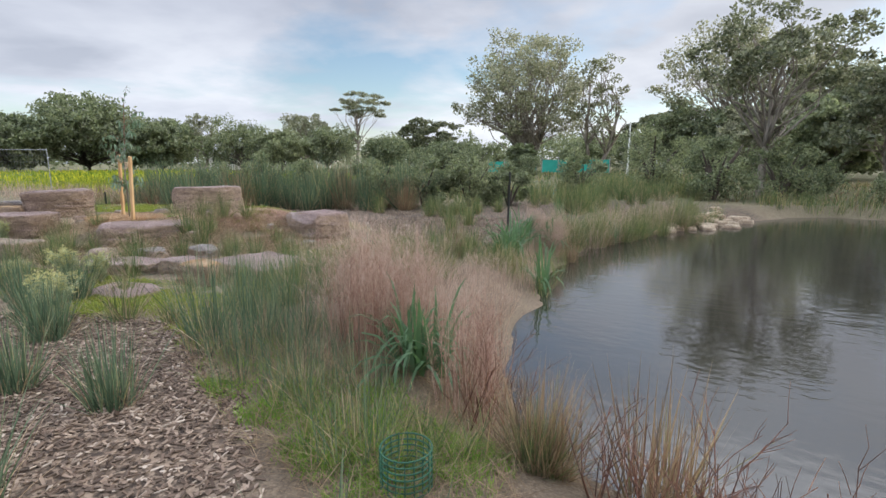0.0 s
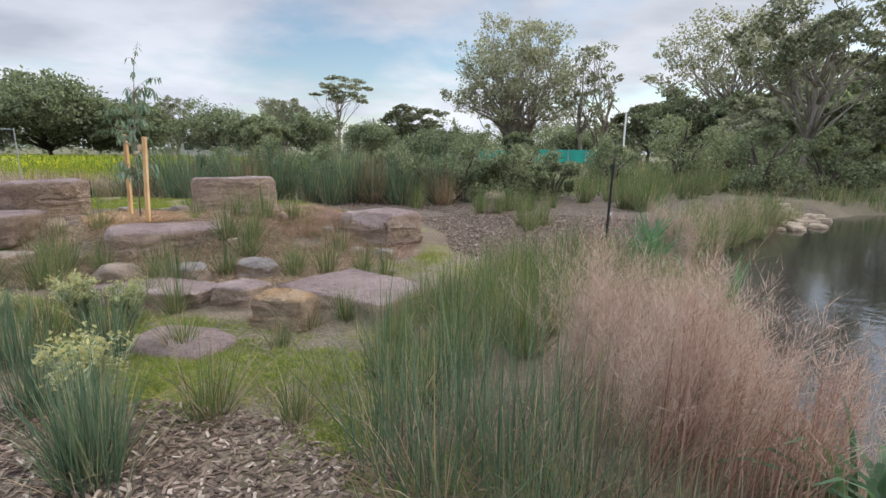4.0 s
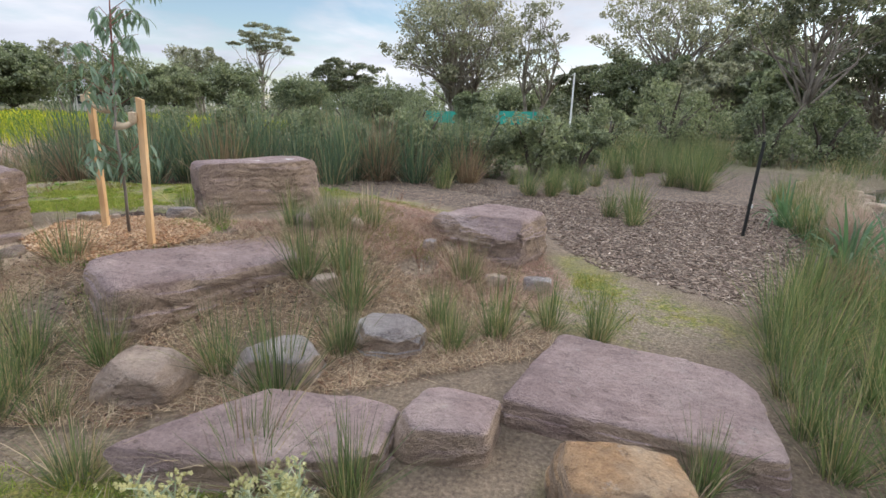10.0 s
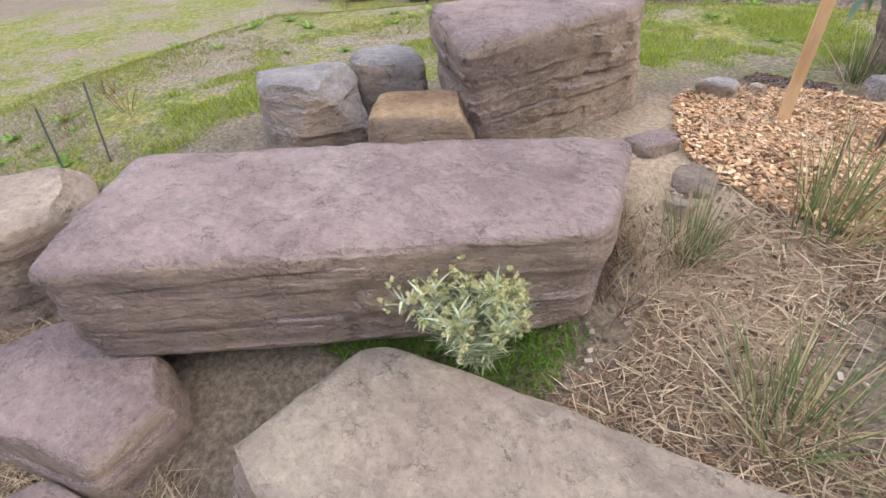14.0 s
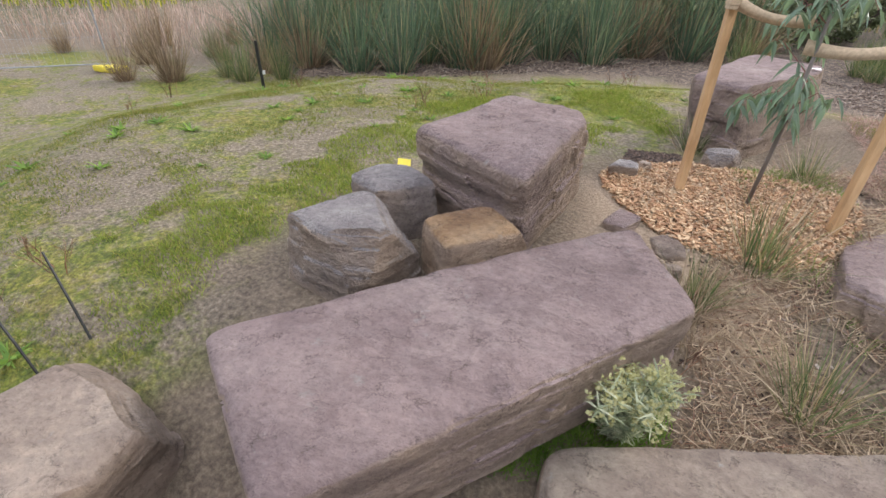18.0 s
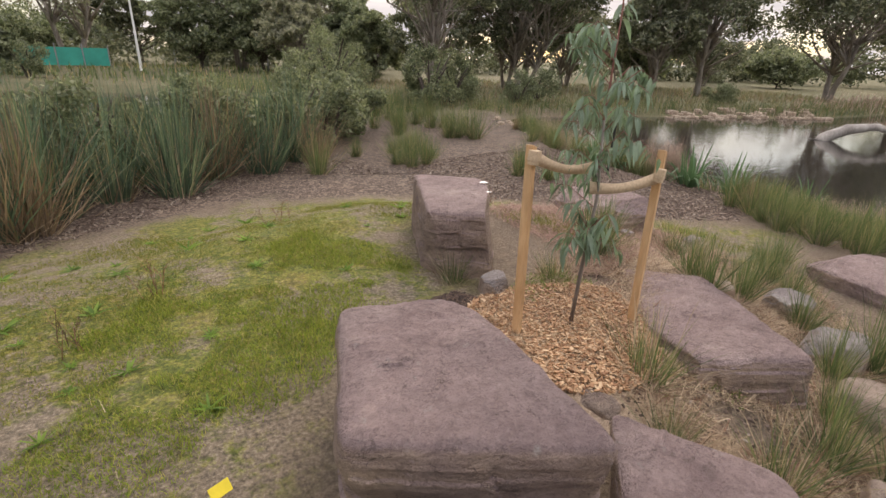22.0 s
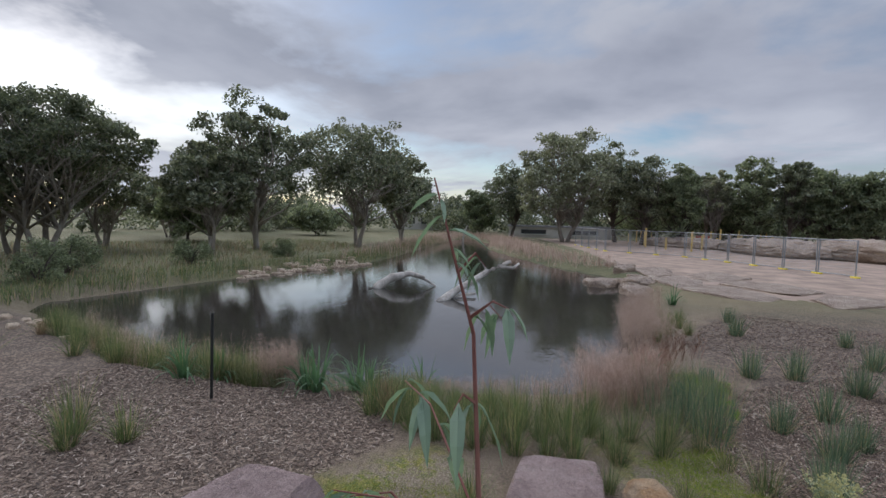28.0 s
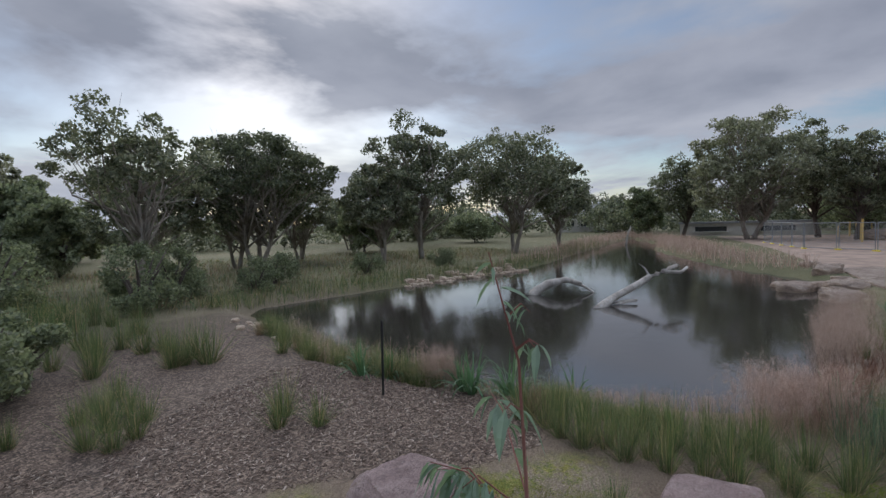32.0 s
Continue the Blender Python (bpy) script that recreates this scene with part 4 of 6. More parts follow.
def tree(x, y, z, height, crown_w, seed, leaf=None, bark=None, label="", name="eucalyptus_tree", trunk_h=0.35, lobes=26, lobe=0.3, low=-0.5,
         leaves=55, leaf_size=0.3, stems=1, flat=0.7, trunk_r=None, subs=6, skew=0.22):
    """A tapered trunk; limbs reach out to lobes of the crown, and each lobe is a heap of leaf clumps."""
    rnd, rng = random.Random(seed), np.random.default_rng(seed)
    root = empty(name, x, y, z)
    tagged(root, label, "tree")
    bv, bf, lv, lf = [], [], [], []
    tr = trunk_r or height * 0.02
    forks = []
    for s in range(stems):
        a = 2 * math.pi * s / stems + rnd.random()
        d = Vector((math.cos(a) * 0.3, math.sin(a) * 0.3, 1)).normalized() if stems > 1 else Vector((rnd.gauss(0, 0.08), rnd.gauss(0, 0.08), 1)).normalized()
        p = Vector((math.cos(a) * tr, math.sin(a) * tr, -0.25)) if stems > 1 else Vector((0, 0, -0.25))
        path = [p.copy()]
        for k in range(6):
            p = p + d * (height * (trunk_h + 0.14) + 0.25) / 6
            d = (d + Vector((rnd.gauss(0, 0.09), rnd.gauss(0, 0.09), 0.05))).normalized()
            path.append(p.copy())
        tube(bv, bf, path, [tr * (1.3 - 0.13 * k) / (1 if stems == 1 else 1.3) for k in range(7)], 8)
        forks.append(path)
    zc = height * (trunk_h + (1 - trunk_h) * 0.46)
    rz, rw = height * (1 - trunk_h) * 0.54, crown_w * 0.5
    blobs = []
    lr = rw * lobe
    for k in range(lobes):
        u = (k + 0.5) / lobes
        vz = 1 - (1 - low) * u
        ang = k * 2.39996 + rnd.gauss(0, 0.3)
        ring = math.sqrt(max(0.0, 1 - vz * vz))
        out = rnd.uniform(0.72, 1.0) if k % 5 else rnd.uniform(0.35, 0.6)
        v = Vector((math.cos(ang) * ring, math.sin(ang) * ring, vz)) * out
        wob = 1 + skew * noise.noise(v * 1.9 + Vector((seed * 1.3, 2, 0)))
        r = lr * rnd.uniform(0.75, 1.3)
        c = Vector((v.x * (rw - r * 0.7) * wob, v.y * (rw - r * 0.7) * wob, zc + v.z * (rz - r * flat * 0.7) * wob))
        path = forks[k % stems]
        o = path[3 + k % 4]
        e = c - Vector((0, 0, r * 0.25))
        mid = o.lerp(e, 0.5) + Vector((rnd.gauss(0, 0.05), rnd.gauss(0, 0.05), rnd.uniform(-0.02, 0.06))) * height
        w = tr * rnd.uniform(0.22, 0.5)
        tube(bv, bf, [o, o.lerp(mid, 0.55), mid, mid.lerp(e, 0.6), e], [w, w * 0.8, w * 0.55, w * 0.35, w * 0.15], 5)
        for j in range(3):
            q, h = o.lerp(e, rnd.uniform(0.6, 1.0)), rnd.uniform(0, 2 * math.pi)
            f = c + Vector((math.cos(h) * r * 0.8, math.sin(h) * r * 0.8, rnd.uniform(-0.1, 0.6) * r))
            tube(bv, bf, [q, q.lerp(f, 0.5) + Vector((0, 0, 0.01 * height)), f], [w * 0.3, w * 0.2, w * 0.08], 3)
        for j in range(subs):
            d = Vector((rnd.gauss(0, 1), rnd.gauss(0, 1), rnd.gauss(0.35, 0.8))).normalized() * r * rnd.uniform(0.35, 0.85)
            d.z *= flat
            blobs.append((c + d, r * rnd.uniform(0.3, 0.55)))
    raw("trunk", bv, bf, bark or M_BARK, root, smooth=True)
    vs, qs = leaf_cloud(rng, blobs, leaves, leaf_size, flat)
    mesh_np("crown", vs, qs, leaf or M_LEAF, root)
    return root


def bush(x, y, z, height, width, seed, leaf, label, name="shrub", blobs=16, leaves=200, leaf_size=0.12):
    rnd = random.Random(seed)
    root = empty(name, x, y, z)
    tagged(root, label, "shrub")
    bv, bf, lv, lf = [], [], [], []
    for k in range(6):
        a = 2 * math.pi * k / 6 + rnd.random()
        e = Vector((math.cos(a) * width * 0.3, math.sin(a) * width * 0.3, height * rnd.uniform(0.5, 0.8)))
        tube(bv, bf, [Vector((0, 0, -0.1)), e * 0.5 + Vector((0, 0, 0.1 * height)), e], [0.03 * height, 0.02 * height, 0.006 * height], 5)
    heaps = []
    for k in range(blobs):
        a, r = rnd.uniform(0, 2 * math.pi), width * 0.42 * math.sqrt(rnd.random())
        c = Vector((math.cos(a) * r, math.sin(a) * r, height * (0.12 + 0.8 * rnd.random() * math.sqrt(max(0.1, 1 - (r / (width * 0.5)) ** 2)))))
        heaps.append((c, width * rnd.uniform(0.08, 0.2)))
    raw("stem", bv, bf, M_BARK_DARK, root)
    vs, qs = leaf_cloud(np.random.default_rng(seed), heaps, leaves, leaf_size, 0.95, -0.5)
    mesh_np("crown", vs, qs, leaf, root)
    return root

# ---------------- distant trees: place, height, crown width, kind ----------------
TREES = [
    (-75.5, 25.2, 5.5, 10, "dome"), (-70.4, 27.8, 7.9, 12, "dome"), (-69.0, 36.1, 11.2, 17, "dome"), (-61.9, 42.0, 8.2, 12, "dome"), (-61.4, 55.0, 8.4, 13, "round"),
    (-68.3, 52.7, 10.4, 7, "slim"), (-54.3, 56.9, 7.0, 9, "round"), (-62.6, 71.1, 11.4, 12, "gumg"), (-51.6, 64.8, 8.2, 10.5, "round"), (-53.9, 75.8, 15.4, 13.4, "pine"),
    (-41.3, 67.6, 6.2, 11, "round"), (-38.8, 76.1, 9.9, 13, "cyp"), (-23.4, 57.0, 4.6, 10.6, "round"), (-16.8, 66.0, 19.6, 19.5, "grey"), (-7.2, 66.1, 16.2, 8, "slim"),
    (8.0, 62.6, 17.2, 18, "gumg"), (-0.5, 78.7, 9.4, 11, "cyp"), (3.6, 60.8, 8.4, 9, "round"), (9.2, 58.5, 8.2, 9, "round"), (14.6, 65.7, 9.8, 8, "round"), (-11.0, 48.9, 3.4, 3.4, "round"),
    (17.2, 69.4, 14.5, 11, "gumg"), (-13.6, 89.3, 6.4, 12, "round"), (-6.1, 95.4, 7.5, 12, "round"), (15.3, 53.7, 9.7, 9, "gumg"), (15.6, 46.6, 7.2, 6, "round"),
    (10.2, 49.8, 6.5, 8, "gumg"), (16.0, 40.9, 6.0, 6, "round"), (18.9, 33.1, 8.0, 8, "dark"), (25.1, 31.6, 8.5, 8, "dark"), (33.5, 32.3, 8.0, 7, "dark"), (10.6, 23.0, 8.2, 6.4, "white"),
    (24.7, 29.4, 10.2, 12.6, "darkdome"), (41.5, 30.2, 6.0, 7, "round"), (34.2, 20.6, 12.2, 10.0, "gum"), (28.8, 21.4, 7.6, 7.0, "gum"), (39.5, 13.8, 11.6, 13.0, "gum"), (46.1, 10.8, 9.4, 8.4, "gum"),
    (76.4, 1.6, 8.2, 7, "round"), (70.1, -2.8, 11.4, 8.4, "cyp2"), (62.0, -9.0, 15.4, 14.5, "grey"), (65.1, -16.5, 13.6, 7.4, "cyp2"), (58.5, -17.8, 11.6, 7.0, "cyp2"), (56.9, -21.8, 10.0, 5.6, "round"),
    (62.4, -24.0, 10.4, 6, "cyp2"), (60.9, -27.4, 10.0, 6.5, "gumg"), (58.8, -31.3, 11.6, 7, "round"), (55.0, -33.7, 11.0, 5, "cyp2"), (54.5, -37.9, 10.4, 7, "round"), (52.2, -40.8, 10.0, 6.4, "round"),
    (57.4, -50.1, 10.6, 9, "round"), (71.4, -23.3, 6.8, 12, "round"), (67.0, -33.0, 7.2, 13, "round"), (106.4, 6.8, 6.6, 10, "round"), (48.0, 36.0, 6.4, 8, "dark"), (56.0, 30.0, 6.2, 9, "dark"),
    (63.5, 24.8, 4.4, 9, "round"), (24.9, 57.3, 6.0, 8, "round"), (17.6, 49.8, 6.0, 8, "round"), (66.2, -30.2, 10.0, 7, "round"), (65.6, -42.5, 12.0, 8, "round"),
]
KINDS = {
    "dome": dict(leaf=M_LEAF_SHRUB, bark=M_BARK_DARK, trunk_h=0.04, lobes=70, lobe=0.3, low=-0.8, leaves=40, subs=8, leaf_size=0.42, skew=0.1, name="broad_tree", label="dense domed dark green tree beyond the park"),
    "round": dict(leaf=M_LEAF_SHRUB, bark=M_BARK_DARK, trunk_h=0.08, lobes=44, lobe=0.34, low=-0.85, leaves=40, leaf_size=0.34, skew=0.35, name="park_tree", label="rounded olive-green park tree"),
    "pine": dict(leaf=M_LEAF_GREY, bark=M_BARK, trunk_h=0.5, lobes=17, lobe=0.26, low=-0.35, flat=0.35, leaves=55, leaf_size=0.34, skew=0.4, name="stone_pine", label="tall tree with layered flat crown"),
    "cyp": dict(leaf=M_LEAF_DARK, bark=M_BARK_DARK, trunk_h=0.2, lobes=26, lobe=0.3, low=-0.6, flat=0.4, leaves=60, leaf_size=0.4, skew=0.3, name="cypress_tree", label="dark spreading cypress beyond the park"),
    "cyp2": dict(leaf=M_LEAF, bark=M_BARK_DARK, trunk_h=0.2, lobes=36, lobe=0.42, low=-0.85, leaves=40, leaf_size=0.32, skew=0.35, name="park_tree", label="upright dark green park tree"),
    "grey": dict(leaf=M_LEAF_GREY, bark=M_BARK, trunk_h=0.14, lobes=84, lobe=0.23, low=-0.75, leaves=36, subs=7, leaf_size=0.34, stems=3, skew=0.25, label="tall grey-green gum tree with pale limbs"),
    "gum": dict(leaf=M_LEAF, bark=M_BARK, trunk_h=0.2, lobes=48, lobe=0.27, low=-0.6, leaves=52, subs=7, leaf_size=0.25, stems=2, skew=0.4, label="spreading dark green gum tree with open crown"),
    "gumg": dict(leaf=M_LEAF_GREY, bark=M_BARK, trunk_h=0.26, lobes=56, lobe=0.2, low=-0.6, leaves=34, leaf_size=0.3, stems=3, skew=0.35, label="spreading grey-green gum tree with open crown"),
    "slim": dict(leaf=M_LEAF_GREY, bark=M_BARK, trunk_h=0.22, lobes=30, lobe=0.3, low=-0.8, leaves=22, leaf_size=0.3, stems=2, skew=0.3, label="slender pale gum tree with sparse leaves"),
    "dark": dict(leaf=M_LEAF, bark=M_BARK, trunk_h=0.14, lobes=44, lobe=0.28, low=-0.55, leaves=50, leaf_size=0.24, stems=3, skew=0.4, label="dark gum tree with pale crooked limbs by the pond"),
    "white": dict(leaf=M_LEAF, bark=M_BARK, trunk_h=0.36, lobes=34, lobe=0.25, low=-0.5, leaves=52, leaf_size=0.16, trunk_r=0.14, skew=0.4, label="gum tree with a pale grey trunk"),
    "darkdome": dict(leaf=M_LEAF_DARK, bark=M_BARK, trunk_h=0.2, lobes=70, lobe=0.22, low=-0.2, leaves=85, leaf_size=0.19, stems=3, flat=0.55, skew=0.15, label="broad dark tree with a domed crown and forked pale trunk"),
}
for k, (x, y, h, w, kind) in enumerate(TREES):
    x, y = east(x, y)
    tree(x, y, ground_z(x, y), h, w, 100 + k, **KINDS[kind])

# ---------------- rushes, reeds and ground plants ----------------
RND = random.Random(7)
MESH_RUSH = [tussock_mesh("rush_blades", RND, 150, 0.85, 0.12, 0.85, M_RUSH, 0.0085, 0.16) for k in range(4)]
MESH_HEDGE = [tussock_mesh("rush_blades", RND, 130, 0.8, 0.11, 0.8, M_RUSH_BLUE, 0.010, 0.14) for k in range(4)]
MESH_TALL = [tussock_mesh("rush_blades", RND, 85, 0.95, 0.2, 0.5, M_RUSH_BLUE, 0.006, 0.06) for k in range(3)]
MESH_STALK = [tussock_mesh("rush_stalks", RND, 34, 0.85, 0.16, 0.4, M_DRY, 0.012, 0.03) for k in range(2)]
MESH_BLUE = [tussock_mesh("rush_blades", RND, 170, 0.62, 0.13, 0.55, M_RUSH_BLUE, 0.0085) for k in range(3)]
MESH_FINE = [tussock_mesh("tuft_blades", RND, 120, 0.42, 0.09, 0.8, M_RUSH, 0.005, 0.2) for k in range(3)]
MESH_PALETWIG = [twig_mesh("twigs", RND, 9, 0.5, 0.08, M_STRAW, 0.003) for k in range(2)]
MESH_SPARSE = [tussock_mesh("rush_blades", RND, 80, 0.75, 0.3, 0.5, M_RUSH_BLUE, 0.006, 0.1) for k in range(2)]
MESH_BROWN = [tussock_mesh("rush_blades", RND, 200, 0.8, 0.12, 0.8, M_DRY, 0.008, 0.12) for k in range(2)]
MESH_TWIG = [twig_mesh("twigs", RND, 7, 0.75, 0.07, M_TWIG) for k in range(3)]
MESH_SMALLTWIG = [twig_mesh("twigs", RND, 5, 0.4, 0.05, M_TWIG, 0.003) for k in range(2)]


MESH_DEAD = [tussock_mesh("dead_blades", RND, 40, 0.5, 0.14, 1.6, M_STRAW, 0.006, 0.3) for k in range(2)]


def clump(name, me, x, y, s, label, category="rush", group="", turn=0.0, dz=0.0, piece="foliage", sz=1.0):
    x, y = east(x, y)
    root = empty(name, x, y, ground_z(x, y) + dz, turn)
    root.scale = (s, s, s * sz)
    ob = new(piece, me)
    ob.parent = root
    if category in ("rush", "sedge"):
        dead = new("dead_foliage", MESH_DEAD[int(turn) % 2])
        dead.parent = root
        dead["label"] = "straw-coloured dead blades at the base"
    return tagged(root, label, category, group)


def many(name, meshes, spots, lo, hi, label, category="rush", group="", sz=1.0):
    for k, (x, y) in enumerate(spots):
        clump(name, meshes[k % len(meshes)], x, y, RND.uniform(lo, hi), label, category, group, RND.uniform(0, 360), sz=sz)


def scatter(poly, n, gap=0.0):
    xs, ys = [p[0] for p in poly], [p[1] for p in poly]
    out, tries = [], 0
    while len(out) < n and tries < n * 60:
        tries += 1
        x, y = RND.uniform(min(xs), max(xs)), RND.uniform(min(ys), max(ys))
        if inside(poly, x, y) and (gap <= 0 or all((x - a) ** 2 + (y - b) ** 2 > gap * gap for a, b in out)):
            out.append((x, y))
    return out


def along_bank(n):
    return [(4.75 + 2.9 * (k / n) ** 1.3 + RND.gauss(0, 0.2), 7.6 + 6.4 * k / n + RND.gauss(0, 0.3)) for k in range(n)]


HEDGE = [(-9.9, 8.7), (-7.7, 8.5), (-5.6, 9.9), (-4.0, 11.1), (-2.4, 12.0), (-1.4, 12.4), (-2.4, 13.8), (-5.2, 13.0), (-7.8, 11.2), (-9.9, 10.8)]
many("rush_tussock", MESH_HEDGE, scatter(HEDGE, 34, 0.66), 1.8, 2.6, "tall dark green rush tussock in the hedge beyond the grass", group="rush hedge")
many("rush_tussock", MESH_RUSH, scatter(HEDGE, 9, 1.0), 1.2, 1.7, "green rush tussock in the hedge beyond the grass", group="rush hedge")
many("dry_rush_tussock", MESH_BROWN, scatter(HEDGE, 11, 0.9), 1.5, 2.3, "tall brown half-dead rush tussock in the hedge", group="rush hedge")
many("dry_rush_tussock", MESH_BROWN, [(-9.9, 7.0), (-10.5, 6.7), (-11.2, 7.7), (-10.2, 8.4), (-12.3, 9.0), (-11.2, 9.8), (-13.4, 7.8), (-9.0, 8.0)], 0.8, 1.3, "purple-brown rush tussock in rough grass", group="rough grass tussocks")
many("rush_tussock", MESH_RUSH, [(-9.3, 7.5), (-8.9, 7.4), (-8.5, 7.8), (-10.6, 8.6)], 0.8, 1.1, "low green rush tussock at the grass edge", group="rough grass tussocks")
many("rush_tussock", MESH_RUSH, [(-0.5, 12.6), (0.2, 11.4), (1.0, 11.8), (1.3, 12.6), (1.96, 12.8), (1.96, 8.9), (2.2, 9.5), (0.95, 11.6), (1.6, 11.9), (1.5, 11.3), (0.85, 11.0), (0.75, 12.4), (4.5, 14.3), (5.5, 11.9), (5.2, 10.9), (3.4, 16.3), (4.2, 16.9), (5.6, 17.2), (1.7, 9.4), (0.3, 11.0), (2.2, 16.2)],
     0.7, 1.0, "lone green rush tussock standing in wood mulch", group="rushes in the mulch")
many("rush_tussock", MESH_RUSH, [(4.5, 15.2), (4.9, 15.0), (4.1, 13.4), (4.4, 13.0), (3.9, 13.5), (4.6, 13.6), (3.2, 15.4), (-1.9, 11.4), (2.5, 14.6)] + scatter([(3.5, 16), (8, 17), (8, 22), (2, 22)], 16, 0.7),
     1.0, 1.4, "large green rush tussock by the mulch path", group="rushes in the mulch")
many("rush_tussock", MESH_BLUE, [(2.0, 1.34), (3.69, 0.98), (2.9, 0.76), (1.9, 1.41), (0.34, 1.78), (-0.43, 1.85), (0.79, 2.12), (1.1, 1.55), (5.0, -1.6), (4.0, -1.9), (5.5, -1.1), (9.5, -1.2), (11, -2.5), (7.2, -2.4), (3.3, 0.25), (4.2, 0.1), (5.0, -1.4), (6.1, 0.3), (6.2, -0.5), (9.0, -3.2)],
     0.85, 1.15, "upright blue-green rush tussock in the mulch", group="blue-green rushes")
ROCKERY = [(-1.75, 3.05), (-1.95, 3.3), (-1.62, 2.85), (-0.92, 3.66), (-0.35, 4.1), (-0.5, 4.55), (0.3, 4.45), (0.55, 4.75), (0.9, 5.0), (-0.95, 4.65), (-0.75, 4.9), (0.1, 4.75), (0.28, 3.0), (-0.45, 3.55), (-1.5, 5.35), (-1.2, 5.55), (1.25, 4.95), (-2.05, 2.6), (-1.55, 3.45)]
many("rush_tussock", MESH_RUSH, ROCKERY, 0.55, 0.8, "green rush tuft growing between the stones", group="rushes among the stones")
many("rush_tussock", MESH_RUSH, [(1.7, 3.58)], 0.45, 0.47, "green rush tuft leaning over the ochre stone", group="rushes among the stones")
many("grass_tuft", MESH_FINE, [(1.55, 3.28), (-0.2, 3.0), (0.3, 2.45), (-0.9, 2.75), (-1.4, 3.0), (-2.9, 5.55), (-1.35, 5.5), (-2.2, 5.2), (-1.0, 5.9), (0.1, 5.6), (-2.4, 3.35), (-2.6, 4.05), (-2.9, 3.7)] + scatter(MOSS_S, 8, 0.4),
     0.7, 1.25, "small fine green tuft of sedge", "sedge", "small sedge tufts")
THICKET = [(2.2, 4.6), (2.35, 3.3), (2.6, 2.7), (3.0, 2.6), (3.3, 3.4), (3.5, 4.6), (3.9, 6.2), (3.2, 6.3), (2.5, 5.4)]
many("rush_tussock", MESH_RUSH, scatter(THICKET, 34, 0.28), 0.6, 0.9, "dense green rush clump at the pond side", group="pond-side rushes")
many("rush_tussock", MESH_TALL, [(3.1, 2.1), (3.45, 1.9), (3.6, 2.2), (3.85, 1.85), (4.0, 2.15), (3.3, 2.5), (3.75, 2.55)], 0.85, 1.1, "tall blue-green rush clump at the mulch edge", group="pond-side rushes")
many("dry_rush_tussock", MESH_STALK, [(6.66, 2.1), (6.8, 2.16), (6.74, 1.98)], 0.85, 1.0, "stiff brown dead stalks at the water's edge", group="dry rushes")
many("rush_tussock", MESH_RUSH, [(6.12, 1.8), (6.18, 1.88)], 0.5, 0.6, "short green rush in a dry tussock", group="dry rushes")
many("rush_tussock", MESH_SPARSE, [(4.15, 1.55), (4.4, 1.8), (4.7, 1.6), (4.9, 1.95), (4.3, 2.15), (5.3, 1.35)], 0.6, 0.85, "loose green rush clump at the mulch edge", group="pond-side rushes")
many("rush_tussock", MESH_RUSH, scatter([(8.4, 0.6), (11.5, -1.6), (12, -1.0), (8.8, 1.1)], 9, 0.35), 0.5, 0.75, "green rush clump along the pond bank", group="pond-side rushes")
many("dry_rush_tussock", MESH_BROWN, [(6.12, 1.84), (6.2, 1.94), (3.4, 6.0)], 0.8, 0.95, "brown half-dry rush tussock at the water's edge", group="dry rushes")
many("rush_tussock", MESH_RUSH, along_bank(34), 0.7, 1.1, "green rush clump on the west bank", group="west bank rushes")
many("dry_rush_tussock", MESH_BROWN, along_bank(9), 0.5, 0.8, "dry brown rush clump on the west bank", group="west bank rushes")
many("twiggy_weed", MESH_PALETWIG, [(-3.0, 3.42), (-2.93, 3.55), (-3.1, 3.55), (-0.2, 5.7), (-1.15, 5.3)], 0.6, 0.9, "tangle of pale dead twigs", "weed", "pale dead twigs")
MESH_LEAF = []
for k in range(6):
    v, f = [], []
    t = 0.06 + 0.085 * k
    blade(v, f, Vector((0.05, 0, -0.02)), Vector((t, 0, 1)), 0.82, 0.05, 0.12 + 0.07 * k, RND, 6)
    me = bpy.data.meshes.new("leaf")
    me.from_pydata(v, [], f)
    me.materials.append(M_FLAX)
    MESH_LEAF.append(me)


def flax(x, y, s):
    """A fan of broad strap leaves, each a piece of its own."""
    x, y = east(x, y)
    root = empty("flax_plant", x, y, ground_z(x, y))
    for k in range(24):
        ob = new("leaf", MESH_LEAF[k % 6])
        ob.parent = root
        z = s * RND.uniform(0.6, 1.1)
        ob.matrix_basis = pose(RND.gauss(0, 0.03), RND.gauss(0, 0.03), 0, RND.gauss(0, 5), RND.gauss(0, 5), RND.uniform(0, 360)) @ Matrix.Diagonal((s, s, z, 1))
    return tagged(root, "broad green strap-leaved flax at the water", "flax", "strap-leaved plants")


for x, y in [(4.1, 6.9), (4.2, 7.05), (4.5, 9.2), (5.08, 2.3), (4.95, 2.42), (5.16, 2.46), (4.9, 5.4), (4.2, 6.3), (4.05, 6.15), (4.75, 8.7), (4.9, 8.85), (4.6, 7.6), (13.4, -2.6), (5.6, 9.9)]:
    flax(x, y, RND.uniform(0.85, 1.05))
many("twiggy_weed", MESH_TWIG, [(7.1, 1.25), (7.35, 1.5), (7.6, 1.35), (7.45, 1.15), (6.95, 1.55), (7.7, 1.7), (7.2, 0.95), (7.9, 1.3), (6.5, 1.75), (6.72, 1.7), (6.9, 1.62), (5.75, 1.95), (5.85, 2.1), (5.6, 2.6)], 0.8, 1.15, "bare red-brown branching weed by the water", "weed", "bare weeds")
